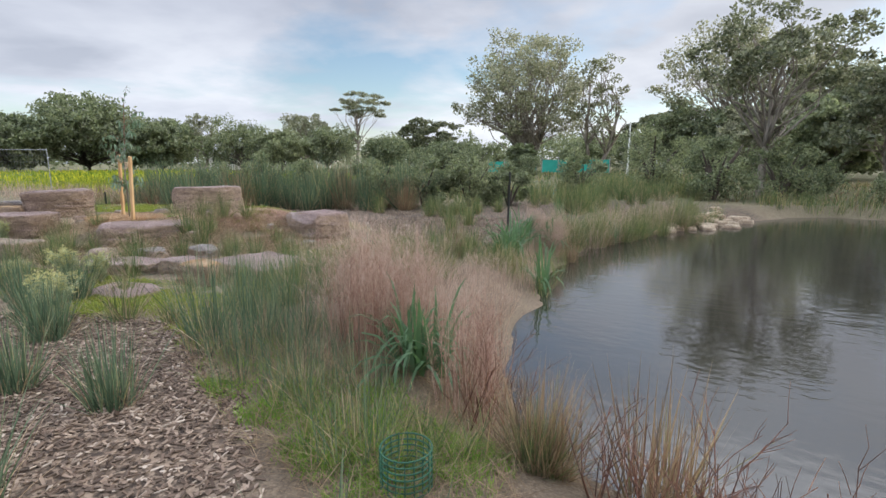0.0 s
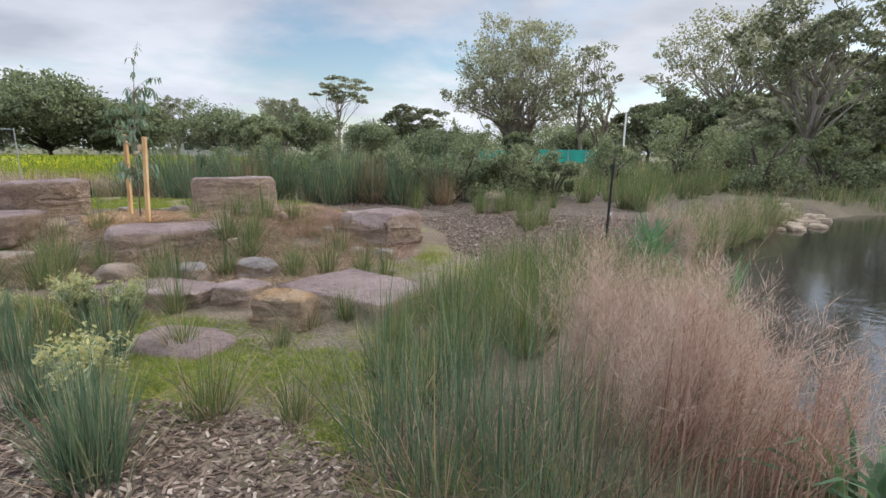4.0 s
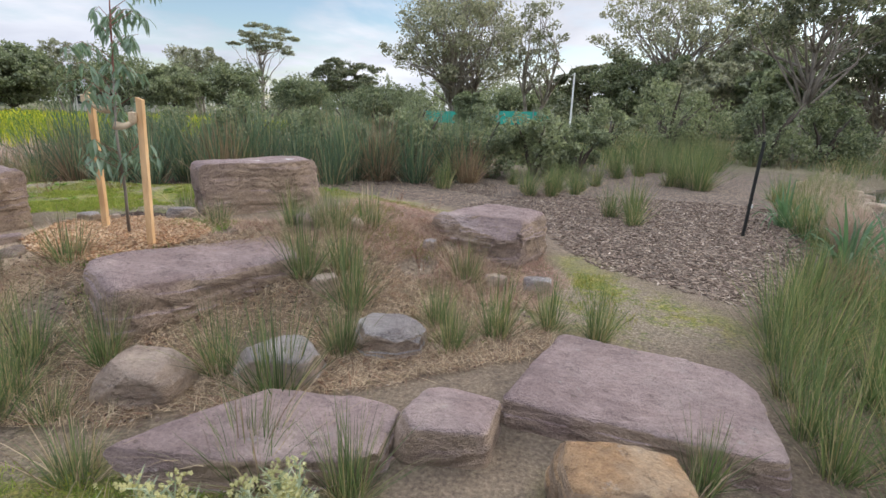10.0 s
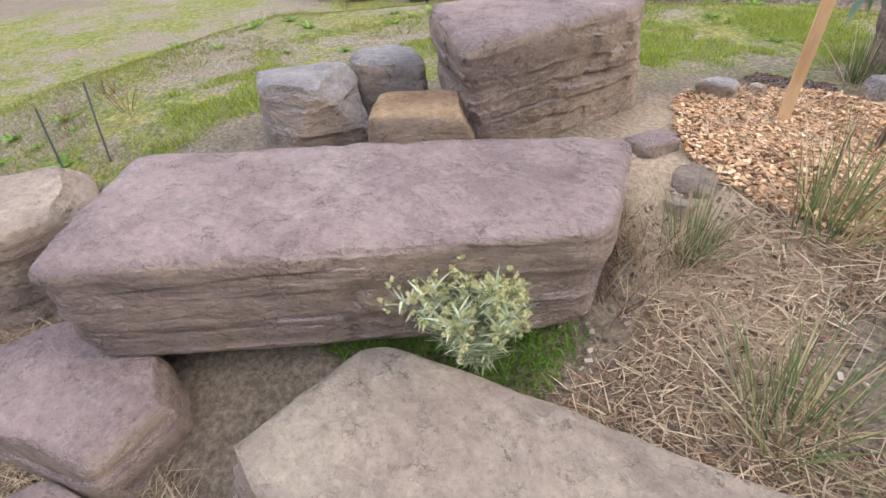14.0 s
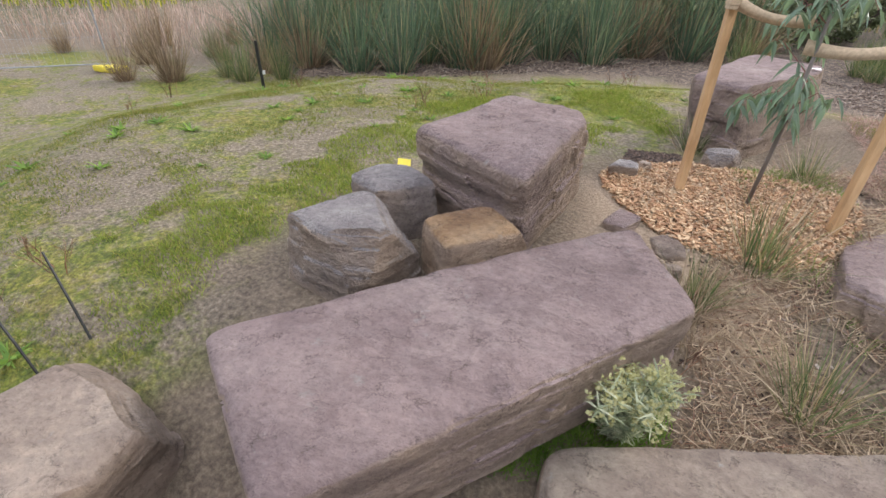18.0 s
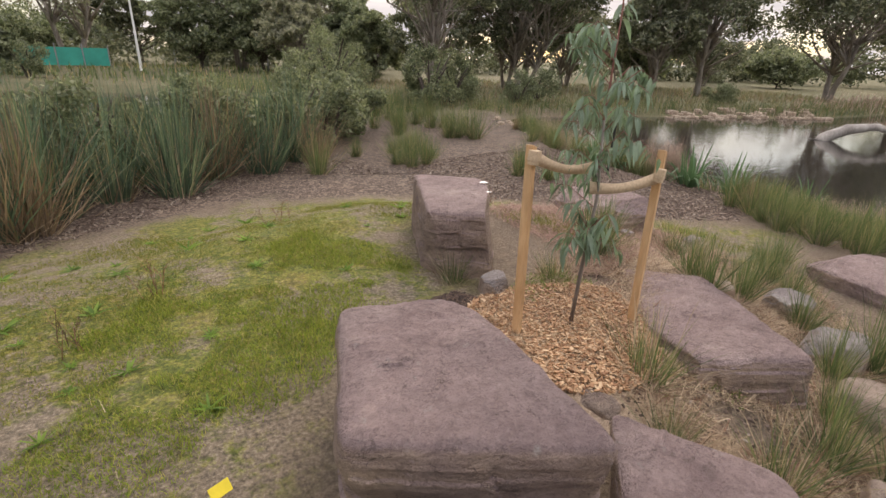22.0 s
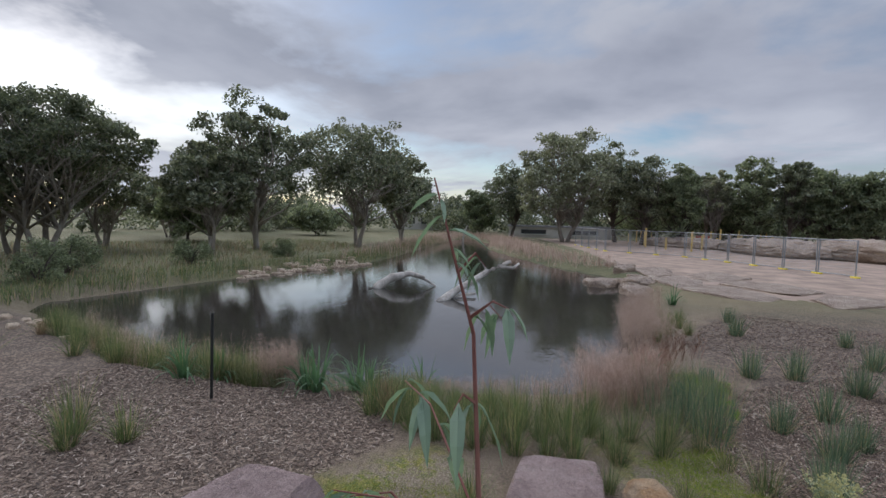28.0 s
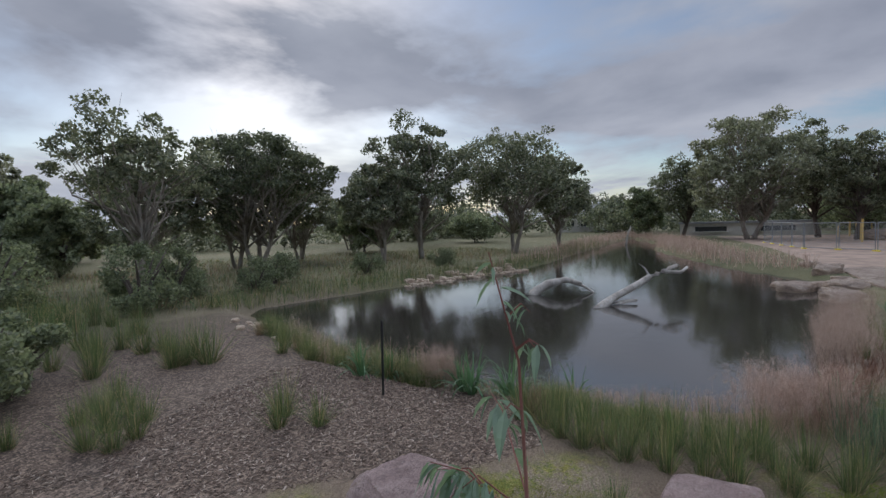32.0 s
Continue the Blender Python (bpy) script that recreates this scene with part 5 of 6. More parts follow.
many("twiggy_weed", MESH_SMALLTWIG, [(-3.05, 3.5), (-2.98, 3.3), (-5.3, 5.9), (-4.9, 6.4), (-3.6, 8.0), (-1.6, 8.3), (-0.9, 7.6), (-5.8, 2.6), (-6.0, 2.35), (-9.2, 6.4), (-8.5, 5.2), (-0.3, 5.4), (-7.6, 7.0)], 0.7, 1.1, "small bare brown weed", "weed", "bare weeds")


def reed_bed(name, poly, n, lo, hi, mat, label, width=0.004, feather=5, clumps=0.5, lean=0.4, category="reeds", fluff=0.13):
    """Many thin stems with feathered tops, too many to count; neighbours lean the same way."""
    rnd = random.Random(len(name) + n)
    verts, faces = [], []
    for x, y in scatter([east(*p) for p in poly], n):
        k = noise.noise(Vector((x * 2.2, y * 2.2, 1)))
        if k < -clumps * 0.35 and rnd.random() < 0.8:
            continue
        h = rnd.uniform(lo, hi) * (0.85 + 0.4 * k)
        a = 5.0 * noise.noise(Vector((x * 1.4, y * 1.4, 6))) + rnd.gauss(0, 1.0)
        t = abs(rnd.gauss(0, lean))
        way = Vector((math.cos(a) * t, math.sin(a) * t, 1))
        base = Vector((x, y, max(ground_z(x, y), WATER - 0.1) - 0.02))
        blade(verts, faces, base, way, h, width, 0.16 * rnd.random(), rnd, 3)
        d = way.normalized()
        for j in range(feather):
            o = base + d * h * rnd.uniform(0.45, 0.97) + Vector((rnd.gauss(0, 0.02), rnd.gauss(0, 0.02), 0)) * h
            b = rnd.uniform(0, 2 * math.pi)
            f = (d + Vector((math.cos(b), math.sin(b), rnd.uniform(-0.5, 0.4))) * rnd.uniform(0.3, 1.6)).normalized()
            blade(verts, faces, o, f, h * fluff * rnd.uniform(0.4, 1.3), width * 0.8, 0.3, rnd, 1)
    return tagged(raw(name, verts, faces, mat), label, category, kind="stuff")


reed_bed("dry_reed_bed", [(3.3, 3.3), (4.1, 2.45), (4.9, 2.55), (5.4, 2.75), (5.1, 3.3), (4.4, 3.5), (3.8, 4.0)], 1500, 0.5, 1.08, M_DRYPINK, "pinkish dry feathery reeds along the pond bank", 0.0034, 34, clumps=-0.2, lean=0.4)
reed_bed("dry_reed_bed", [(4.2, 2.35), (4.7, 2.15), (5.0, 2.6), (4.9, 3.1), (4.2, 3.0)], 420, 0.6, 1.0, M_DRYRED, "red-brown dry weed stems on the bank", 0.006, 9, lean=0.25, fluff=0.08)
reed_bed("dry_reed_bed", [(5.4, 2.0), (5.7, 1.8), (5.85, 2.1), (5.6, 2.5), (5.35, 2.4)], 360, 0.75, 1.1, M_DRYRED, "upright red-brown dry reeds at the water", 0.0045, 12, lean=0.12, fluff=0.09)
reed_bed("dry_reed_bed", [(3.7, 4.1), (4.6, 3.6), (5.0, 3.7), (4.9, 5.2), (4.0, 5.2)], 1300, 0.2, 0.42, M_DRYPINK, "low dry feathery reeds along the pond bank", 0.0035, 12)
reed_bed("dry_reed_bed", [(4.1, 5.2), (4.9, 5.2), (4.7, 7.0), (4.3, 7.0)], 420, 0.2, 0.4, M_DRYPINK, "low dry feathery reeds along the pond bank", feather=10)
reed_bed("dry_reed_bed", [(4.25, 7.15), (4.75, 7.1), (4.85, 7.75), (4.4, 7.9)], 560, 0.6, 1.05, M_DRYPINK, "tall tuft of pink-brown dry reeds", 0.0035, 24, clumps=2, lean=0.2)
reed_bed("mixed_reed_bed", [(3.9, 5.6), (5.1, 5.0), (5.0, 7.7), (4.1, 7.2)], 900, 0.2, 0.45, M_RUSH, "low green sedge along the pond bank", 0.007, 2)
reed_bed("dry_reed_bed", [(8.6, 1.0), (9, 0.7), (12, -1.2), (13.8, -2.5), (14.6, -1.9), (12, -0.2), (9.2, 1.7), (8.7, 2.0)], 2500, 0.55, 1.05, M_DRYPINK, "tall pink-brown dry reeds on the bank", 0.004, 22)
reed_bed("mixed_reed_bed", [(4.3, 7.4), (5.0, 7.9), (6.0, 10.8), (8.4, 14.6), (7.6, 14.4), (5.2, 11.0)], 2200, 0.4, 0.8, M_RUSH, "low green reeds at the water's edge", 0.008, 3)
reed_bed("dry_reed_bed", [(4.5, 7.4), (5.1, 7.9), (6.1, 10.8), (7.4, 13.0), (6.8, 13.0), (5.4, 11.0)], 1500, 0.6, 0.95, M_DRYPINK, "thin dry reeds at the water's edge")
reed_bed("far_reed_bed", [(9.8, 17.6), (12, 18.2), (15.2, 16.8), (20.3, 14.9), (27, 11.0), (36, 9.6), (48, 8.2), (60, 6.6), (60, 8.5), (48, 10), (36, 11.2), (27, 12.8), (20.5, 16.6), (15, 18.6), (10, 20)], 8000, 0.3, 0.75, M_RUSH, "rough green sedge along the far bank", 0.022, 3)
reed_bed("far_reed_bed", [(24, 12.4), (36, 9.4), (48, 8.0), (60, 6.4), (75, 4), (60, 0.9), (47, 1.8), (36, -0.2), (30, -1.4), (26, -3.6), (26, -5), (36, -3.2), (60, -2.4), (84, 4), (60, 9.6), (36, 11)], 6000, 0.6, 1.2, M_DRYPINK, "pinkish dry reeds along the far bank", 0.035, 5, category="reeds")
reed_bed("far_reed_bed", [(-15, 14), (-9.5, 13.8), (-4, 19), (1, 23), (2, 27), (-2, 36), (0, 38), (8, 30), (6, 20), (2, 17)], 3600, 0.5, 1.1, M_RUSH, "rough sedge round the second pond", 0.04, 2)
reed_bed("rough_grass", [(-15, 8.4), (-10.8, 8.6), (-11.5, 12), (-15, 13.6), (-30, 13), (-30, 8)], 2600, 0.3, 0.7, M_DRYPINK, "rough dry pinkish grass by the fence", 0.02, 2)
reed_bed("rough_grass", [(8, 19), (22, 17), (40, 13), (50, 20), (30, 42), (5, 40), (2, 24)], 8500, 0.2, 0.5, M_RUSH, "rough tussocky grass beyond the pond", 0.03, 2)
reed_bed("rough_grass", [(8, 19), (22, 17), (40, 13), (50, 20), (30, 42), (5, 40), (2, 24)], 6500, 0.2, 0.5, M_DRY, "rough brown grass beyond the pond", 0.03, 2)
reed_bed("rough_grass", [(-20, 20), (-60, 40), (-60, 85), (0, 75), (20, 60), (8, 42), (-1, 39), (-12, 38)], 6000, 0.3, 0.9, M_RUSH, "rough grass between the ponds and the trees", 0.12, 1)


# ---------------- loose litter ----------------
def chip_bed(name, poly, n, mat, label, lo=0.02, hi=0.065, category="wood chips", lift=0.0):
    rnd = random.Random(n)
    verts, faces = [], []
    for x, y in scatter(poly, n):
        m = pose(x, y, ground_z(x, y) + 0.006 + lift * rnd.random(), rnd.gauss(0, 16), rnd.gauss(0, 16), rnd.uniform(0, 360))
        box_into(verts, faces, m, rnd.uniform(lo, hi), rnd.uniform(0.006, 0.018), rnd.uniform(0.003, 0.008))
    return tagged(raw(name, verts, faces, mat), label, category, kind="stuff")


chip_bed("mulch_chips", [(1.2, -1.2), (6.6, -1.6), (5.3, 0.75), (4.4, 1.4), (3.3, 1.95), (2.4, 2.1), (1.0, 1.8), (0.4, 0.8)], 19000, M_CHIP, "grey-brown wood chips of the mulch path")
chip_bed("mulch_chips", [(0.6, 7.9), (1.3, 6.7), (2.4, 6.0), (4.0, 6.9), (4.6, 8.6), (5.3, 10.8), (3.5, 12), (0, 11.5), (-1.0, 9.6)], 14000, M_CHIP, "grey-brown wood chips beyond the stones", 0.03, 0.08)
chip_bed("mulch_chips", [(6.6, -1.2), (8.2, 0.8), (10.5, -0.4), (13, -2.4), (11, -5), (6, -4)], 5000, M_CHIP, "grey-brown wood chips on the far bank", 0.03, 0.09)
chip_bed("fresh_chips", [(CHIPS[0] + CHIPS[2] * (1 + 0.12 * math.sin(3 * a)) * math.cos(a), CHIPS[1] + CHIPS[2] * 0.85 * math.sin(a)) for a in [k * math.pi / 10 for k in range(20)]], 8000, M_CHIP_FRESH,
         "fresh orange-brown wood chips round the sapling", 0.01, 0.034, lift=0.03)


def litter(name, poly, n, mat, label, ln=0.12, up=0.15, width=0.004, category="straw"):
    rnd = random.Random(n + 1)
    verts, faces = [], []
    for x, y in scatter(poly, n):
        if noise.noise(Vector((x * 1.8, y * 1.8, 9))) < -0.28:
            continue
        a = rnd.uniform(0, 2 * math.pi)
        way = Vector((math.cos(a), math.sin(a), abs(rnd.gauss(0, up))))
        blade(verts, faces, Vector((x, y, ground_z(x, y) + 0.008 + 0.012 * rnd.random())), way, ln * rnd.uniform(0.4, 1.5), width * rnd.uniform(0.6, 1.5), 0.12, rnd, 2)
    return tagged(raw(name, verts, faces, mat), label, category, kind="stuff")


litter("straw_litter", [(-3.35, 2.95), (-2.0, 2.7), (-0.9, 3.1), (1.0, 4.6), (0.6, 6.0), (-0.6, 6.6), (-1.4, 5.5), (-2.5, 5.3), (-3.4, 4.9), (-3.1, 3.9)], 52000, M_STRAW, "dry straw and dead grass between the stones", 0.11, 0.35, 0.0046)
litter("straw_litter", [(-4.2, 0.9), (-2.0, 1.6), (-1.9, 2.7), (-3.0, 2.1), (-4.5, 1.9), (-5.2, 1.3)], 20000, M_STRAW, "dry straw round the low stones", 0.11, 0.32, 0.0046)
litter("straw_litter", [(3.4, 1.9), (5.3, 1.7), (6.6, 1.9), (5.2, 3.4), (4.4, 3.6)], 5000, M_DRY, "dead fallen reeds on the bank", 0.25, 0.5)


def turf(name, poly, n, label, hi=0.05, mat=None, cut=-0.05):
    rnd = random.Random(n + 2)
    verts, faces = [], []
    for x, y in scatter(poly, n):
        k = noise.noise(Vector((x * 1.1, y * 1.1, 4))) + 0.5 * noise.noise(Vector((x * 4, y * 4, 2)))
        if k + 1.2 * min(0.0, -edge_distance(poly, x, y) - 0.35 - 0.3 * rnd.random()) < cut:
            continue
        z = ground_z(x, y)
        for j in range(2):
            a = rnd.uniform(0, 2 * math.pi)
            way = Vector((math.cos(a) * rnd.uniform(0.2, 1.1), math.sin(a) * rnd.uniform(0.2, 1.1), 1))
            blade(verts, faces, Vector((x + rnd.gauss(0, 0.015), y + rnd.gauss(0, 0.015), z)), way, hi * rnd.uniform(0.5, 1.3) * (1 + max(0, k)), 0.0045 + 0.01 * hi, 0.4, rnd, 2)
    return tagged(raw(name, verts, faces, mat or M_TURF), label, "grass", kind="stuff")


turf("turf", [(-9, 2), (-5.6, 1.2), (-5.0, 1.7), (-5.1, 3.4), (-4.75, 4.3), (-4.2, 5.1), (-3.5, 5.25), (-2.9, 5.6), (-2.8, 6.8), (-1.2, 7.3), (0.2, 7.3), (-1.6, 9), (-5, 9), (-9, 8)], 60000, "short patchy green grass and moss on the mound", 0.024, None, -0.16)
turf("turf", [(-5.1, 2.3), (-4.95, 3.6), (-4.5, 4.45), (-4.0, 5.05), (-3.2, 5.0), (-2.75, 5.8), (-2.6, 7.2), (-4.2, 7.2), (-5.4, 5.8), (-6.3, 4.5), (-6.4, 2.4)], 42000, "lush green grass beside the boulders", 0.028, M_LUSH, -0.14)
turf("turf", MOSS_S, 26000, "mossy green grass between the slabs", 0.03, M_LUSH, -0.4)
turf("turf", [(-3.75, 2.5), (-2.9, 2.85), (-3.0, 3.25), (-3.6, 2.95)], 2600, "bright grass under the slab", 0.06, M_WEED, -0.9)
turf("turf", MOSS_F, 2500, "mossy grass beside the boulder", 0.03)
BANK = [(2.95, 1.85), (3.7, 1.5), (4.4, 1.2), (4.95, 0.9), (5.6, 0.75), (6.3, 1.3), (5.9, 1.95), (5.2, 2.25), (4.2, 2.35), (3.4, 2.4)]
turf("weed_cover", BANK, 11000, "bright green leafy weeds on the bank", 0.06, M_WEED, -0.25)
turf("sedge_cover", BANK, 1300, "long fine green sedge on the bank", 0.2, M_RUSH, 0.1)
turf("sedge_cover", [(3.1, 3.9), (3.9, 4.2), (4.6, 5.2), (4.5, 7.0), (3.6, 6.4), (3.0, 5.2)], 3000, "long fine green sedge by the pond", 0.25, M_RUSH, -0.1)
litter("straw_litter", BANK, 6000, M_DRY, "dead fallen grass among the weeds", 0.2, 0.4)
turf("turf", [(-2.6, 4.95), (-1.9, 4.9), (-2.1, 5.35), (-2.7, 5.2)], 1200, "small patch of bright grass by the stake", 0.05, M_WEED, -0.9)


def silver_bush(x, y, s, seed, label):
    rnd = random.Random(seed)
    root = empty("cudweed_bush", x, y, ground_z(x, y))
    sv, sf, lv, lf, bv, bf = [], [], [], [], [], []
    for k in range(42):
        a, t = rnd.uniform(0, 2 * math.pi), rnd.uniform(0.05, 0.6)
        d = Vector((math.cos(a) * t, math.sin(a) * t, 1)).normalized()
        ln = s * rnd.uniform(0.6, 1.0)
        e = d * ln
        tube(sv, sf, [Vector((0, 0, -0.02)), e * 0.5 + Vector((0, 0, 0.03)), e], [0.004, 0.003, 0.002], 4, False)
        for j in range(40):
            o = e * rnd.uniform(0.12, 1.0)
            b = rnd.uniform(0, 2 * math.pi)
            blade(lv, lf, o, Vector((math.cos(b), math.sin(b), rnd.uniform(0.2, 1.0))), 0.08 * rnd.uniform(0.6, 1.2), 0.011, 0.25, rnd, 2)
        for j in range(9):
            leaf_blob(bv, bf, rnd, e + Vector((rnd.gauss(0, 0.02), rnd.gauss(0, 0.02), rnd.gauss(0, 0.025))), 0.012, 7, 0.014)
    raw("stem", sv, sf, M_SILVER, root)
    raw("foliage", lv, lf, M_SILVER, root)
    raw("bloom", bv, bf, M_BUD, root, "small cream-yellow buds")
    return tagged(root, label, "bush")


silver_bush(-3.17, 2.9, 0.44, 3, "silver-green bush with cream buds under the slab")
silver_bush(-0.05, 2.42, 0.46, 4, "silver-green bush with cream buds by the moss")
silver_bush(0.22, 2.66, 0.36, 5, "pale silver-green bush beside the low slab")
silver_bush(1.5, 1.62, 0.5, 6, "silver-green bush with cream buds by the mulch")
silver_bush(-0.5, 2.1, 0.3, 8, "low silver-green bush on the moss")


def weed_rosette(x, y, s, seed):
    """A flat rosette of broad leaves."""
    rnd = random.Random(seed)
    v, f = [], []
    for k in range(rnd.randint(16, 26)):
        a = rnd.uniform(0, 2 * math.pi)
        o = Vector((math.cos(a), math.sin(a), 0)) * s * 0.25 * rnd.random()
        blade(v, f, o, Vector((math.cos(a), math.sin(a), rnd.uniform(0.15, 0.7))), s * rnd.uniform(0.4, 1.0), s * 0.2, 0.3, rnd, 3)
    root = empty("lawn_weed", x, y, ground_z(x, y) + 0.005)
    raw("foliage", v, f, M_WEED, root)
    return tagged(root, "small flat green weed in the patchy grass", "weed", "lawn weeds")


LAWN = [(-8.5, 3.2), (-6.2, 1.6), (-5.3, 2.4), (-5.2, 3.8), (-4.4, 5.4), (-3.2, 6.0), (-1.5, 7.8), (-3.5, 9.0), (-6.5, 8.6), (-8.8, 6.6)]
for k, (x, y) in enumerate(scatter(LAWN, 70, 0.2)):
    weed_rosette(x, y, RND.uniform(0.06, 0.16), 700 + k)
litter("straw_litter", LAWN, 2600, M_STRAW, "dead stalks and twigs lying on the grass", 0.09, 0.1, 0.003)
chip_bed("mulch_chips", [(-9.6, 8.2), (-7.7, 8.0), (-5.5, 9.3), (-2.6, 11.6), (-0.5, 10.6), (-1.0, 12.4), (-4.0, 12.0), (-7.8, 10.4)], 6000, M_CHIP, "wood chips under the rush hedge", 0.03, 0.09)

litter("red_litter", [(-2.2, 4.9), (-0.9, 5.3), (0.7, 5.2), (1.0, 6.0), (0.6, 6.9), (-0.6, 7.2), (-1.6, 7.0), (-1.7, 5.6)], 14000, M_DRYRED, "reddish dead grass between the boulders", 0.14, 0.35, 0.005)
turf("turf", [(-1.8, 5.2), (0.8, 5.2), (1.0, 6.8), (-1.0, 7.3), (-1.6, 6.6)], 6000, "thin green grass between the boulders", 0.045, M_TURF, 0.05)

chip_bed("dark_mulch", [(-3.4, 4.95), (-3.1, 4.85), (-2.85, 5.1), (-3.0, 5.4), (-3.35, 5.35)], 1500, M_DARKMULCH, "patch of dark damp mulch behind the boulder", 0.015, 0.045)

ROCKBED = [(-3.35, 2.95), (-2.0, 2.7), (-0.9, 3.1), (1.0, 4.6), (0.6, 6.0), (-0.6, 6.6), (-1.4, 5.5), (-2.5, 5.3), (-3.1, 3.9)]
litter("twig_litter", ROCKBED, 9000, M_TWIG, "brown dead twigs and weed stalks between the stones", 0.1, 0.45, 0.004, "twigs")
turf("weed_cover", ROCKBED, 5000, "patches of small green weeds between the stones", 0.05, M_WEED, 0.3)
chip_bed("bark_litter", ROCKBED, 5000, M_CHIP, "bark pieces and dark litter between the stones", 0.01, 0.03, "bark litter")
litter("twig_litter", [(-4.2, 0.9), (-2.0, 1.6), (-1.9, 2.7), (-3.0, 2.1), (-4.5, 1.9), (-5.2, 1.3)], 3500, M_TWIG, "brown dead twigs round the low stones", 0.1, 0.4, 0.004, "twigs")

# ---------------- staked sapling ----------------
def stake(x, y, z0, h, lean, label):
    root = empty("timber_stake", x, y, z0)
    bm = box_bm(0.046, 0.046, h + 0.3, 0.004, (0, 0, h / 2 - 0.15))
    for v in bm.verts:
        v.co.x += 0.002 * noise.noise(v.co * 7)
        if v.co.z > h - 0.01:
            v.co.z -= 0.012 * (v.co.x > 0)
    p = part("shaft", bm, M_STAKE, root)
    p.matrix_basis = pose(0, 0, 0, lean[0], lean[1], 20)
    return tagged(root, label, "stake", "stakes round the sapling")


S1, S2, SAP = (-3.0, 4.72), (-2.22, 4.46), (-2.63, 4.62)
stake(S1[0], S1[1], 0.48, 1.15, (-1.5, 1), "square hardwood stake with webbing stapled at its top")
stake(S2[0], S2[1], 0.42, 1.17, (-1, 2.5), "knotty hardwood stake with webbing tied round it")


def strap(a, b, width, label):
    """Webbing from a stake to the stem: a sagging, slightly twisted band that wraps both."""
    verts, faces = [], []
    n = 14
    way = Vector(b) - Vector(a)
    side = way.cross(Vector((0, 0, 1))).normalized()
    for i in range(n + 1):
        t = i / n
        p = Vector(a) + way * t + Vector((0, 0, -0.035 * math.sin(math.pi * t)))
        tw = 0.35 * math.sin(2.2 * t + 0.4)
        up = Vector((0, 0, 1)) * math.cos(tw) + side * math.sin(tw)
        w = width * (1 - 0.25 * math.sin(math.pi * t))
        for s, k in ((-0.5, 0), (0.5, 0), (0.5, 1), (-0.5, 1)):
            verts.append(p + up * w * s + side * 0.003 * k)
    for i in range(n):
        a0, b0 = 4 * i, 4 * i + 4
        for k in range(4):
            faces.append((a0 + k, a0 + (k + 1) % 4, b0 + (k + 1) % 4, b0 + k))
    return verts, faces


def tree_tie(st, top, label):
    root = empty("tree_tie", st[0], st[1], top)
    o = Vector((st[0], st[1], top))
    v, f = strap((0.02, 0, 0), Vector((SAP[0], SAP[1], top - 0.06)) - o, 0.075, "")
    raw("band", v, f, M_STRAP, root, smooth=True)
    for k in (0.0, 0.02):
        bm = box_bm(0.05 + k * 0.3, 0.05 + k * 0.3, 0.06, 0.006, (0, 0, -0.005 + k))
        w = part("wrap", bm, M_STRAP, root)
        w.matrix_basis = pose(0, 0, 0, 3, 2 + 100 * k, 20)
    return tagged(root, label, "tree tie", "ties of the sapling")


tree_tie(S1, 1.56, "beige jute webbing between stake and sapling stem")
tree_tie(S2, 1.44, "twisted beige jute webbing tied to the second stake")


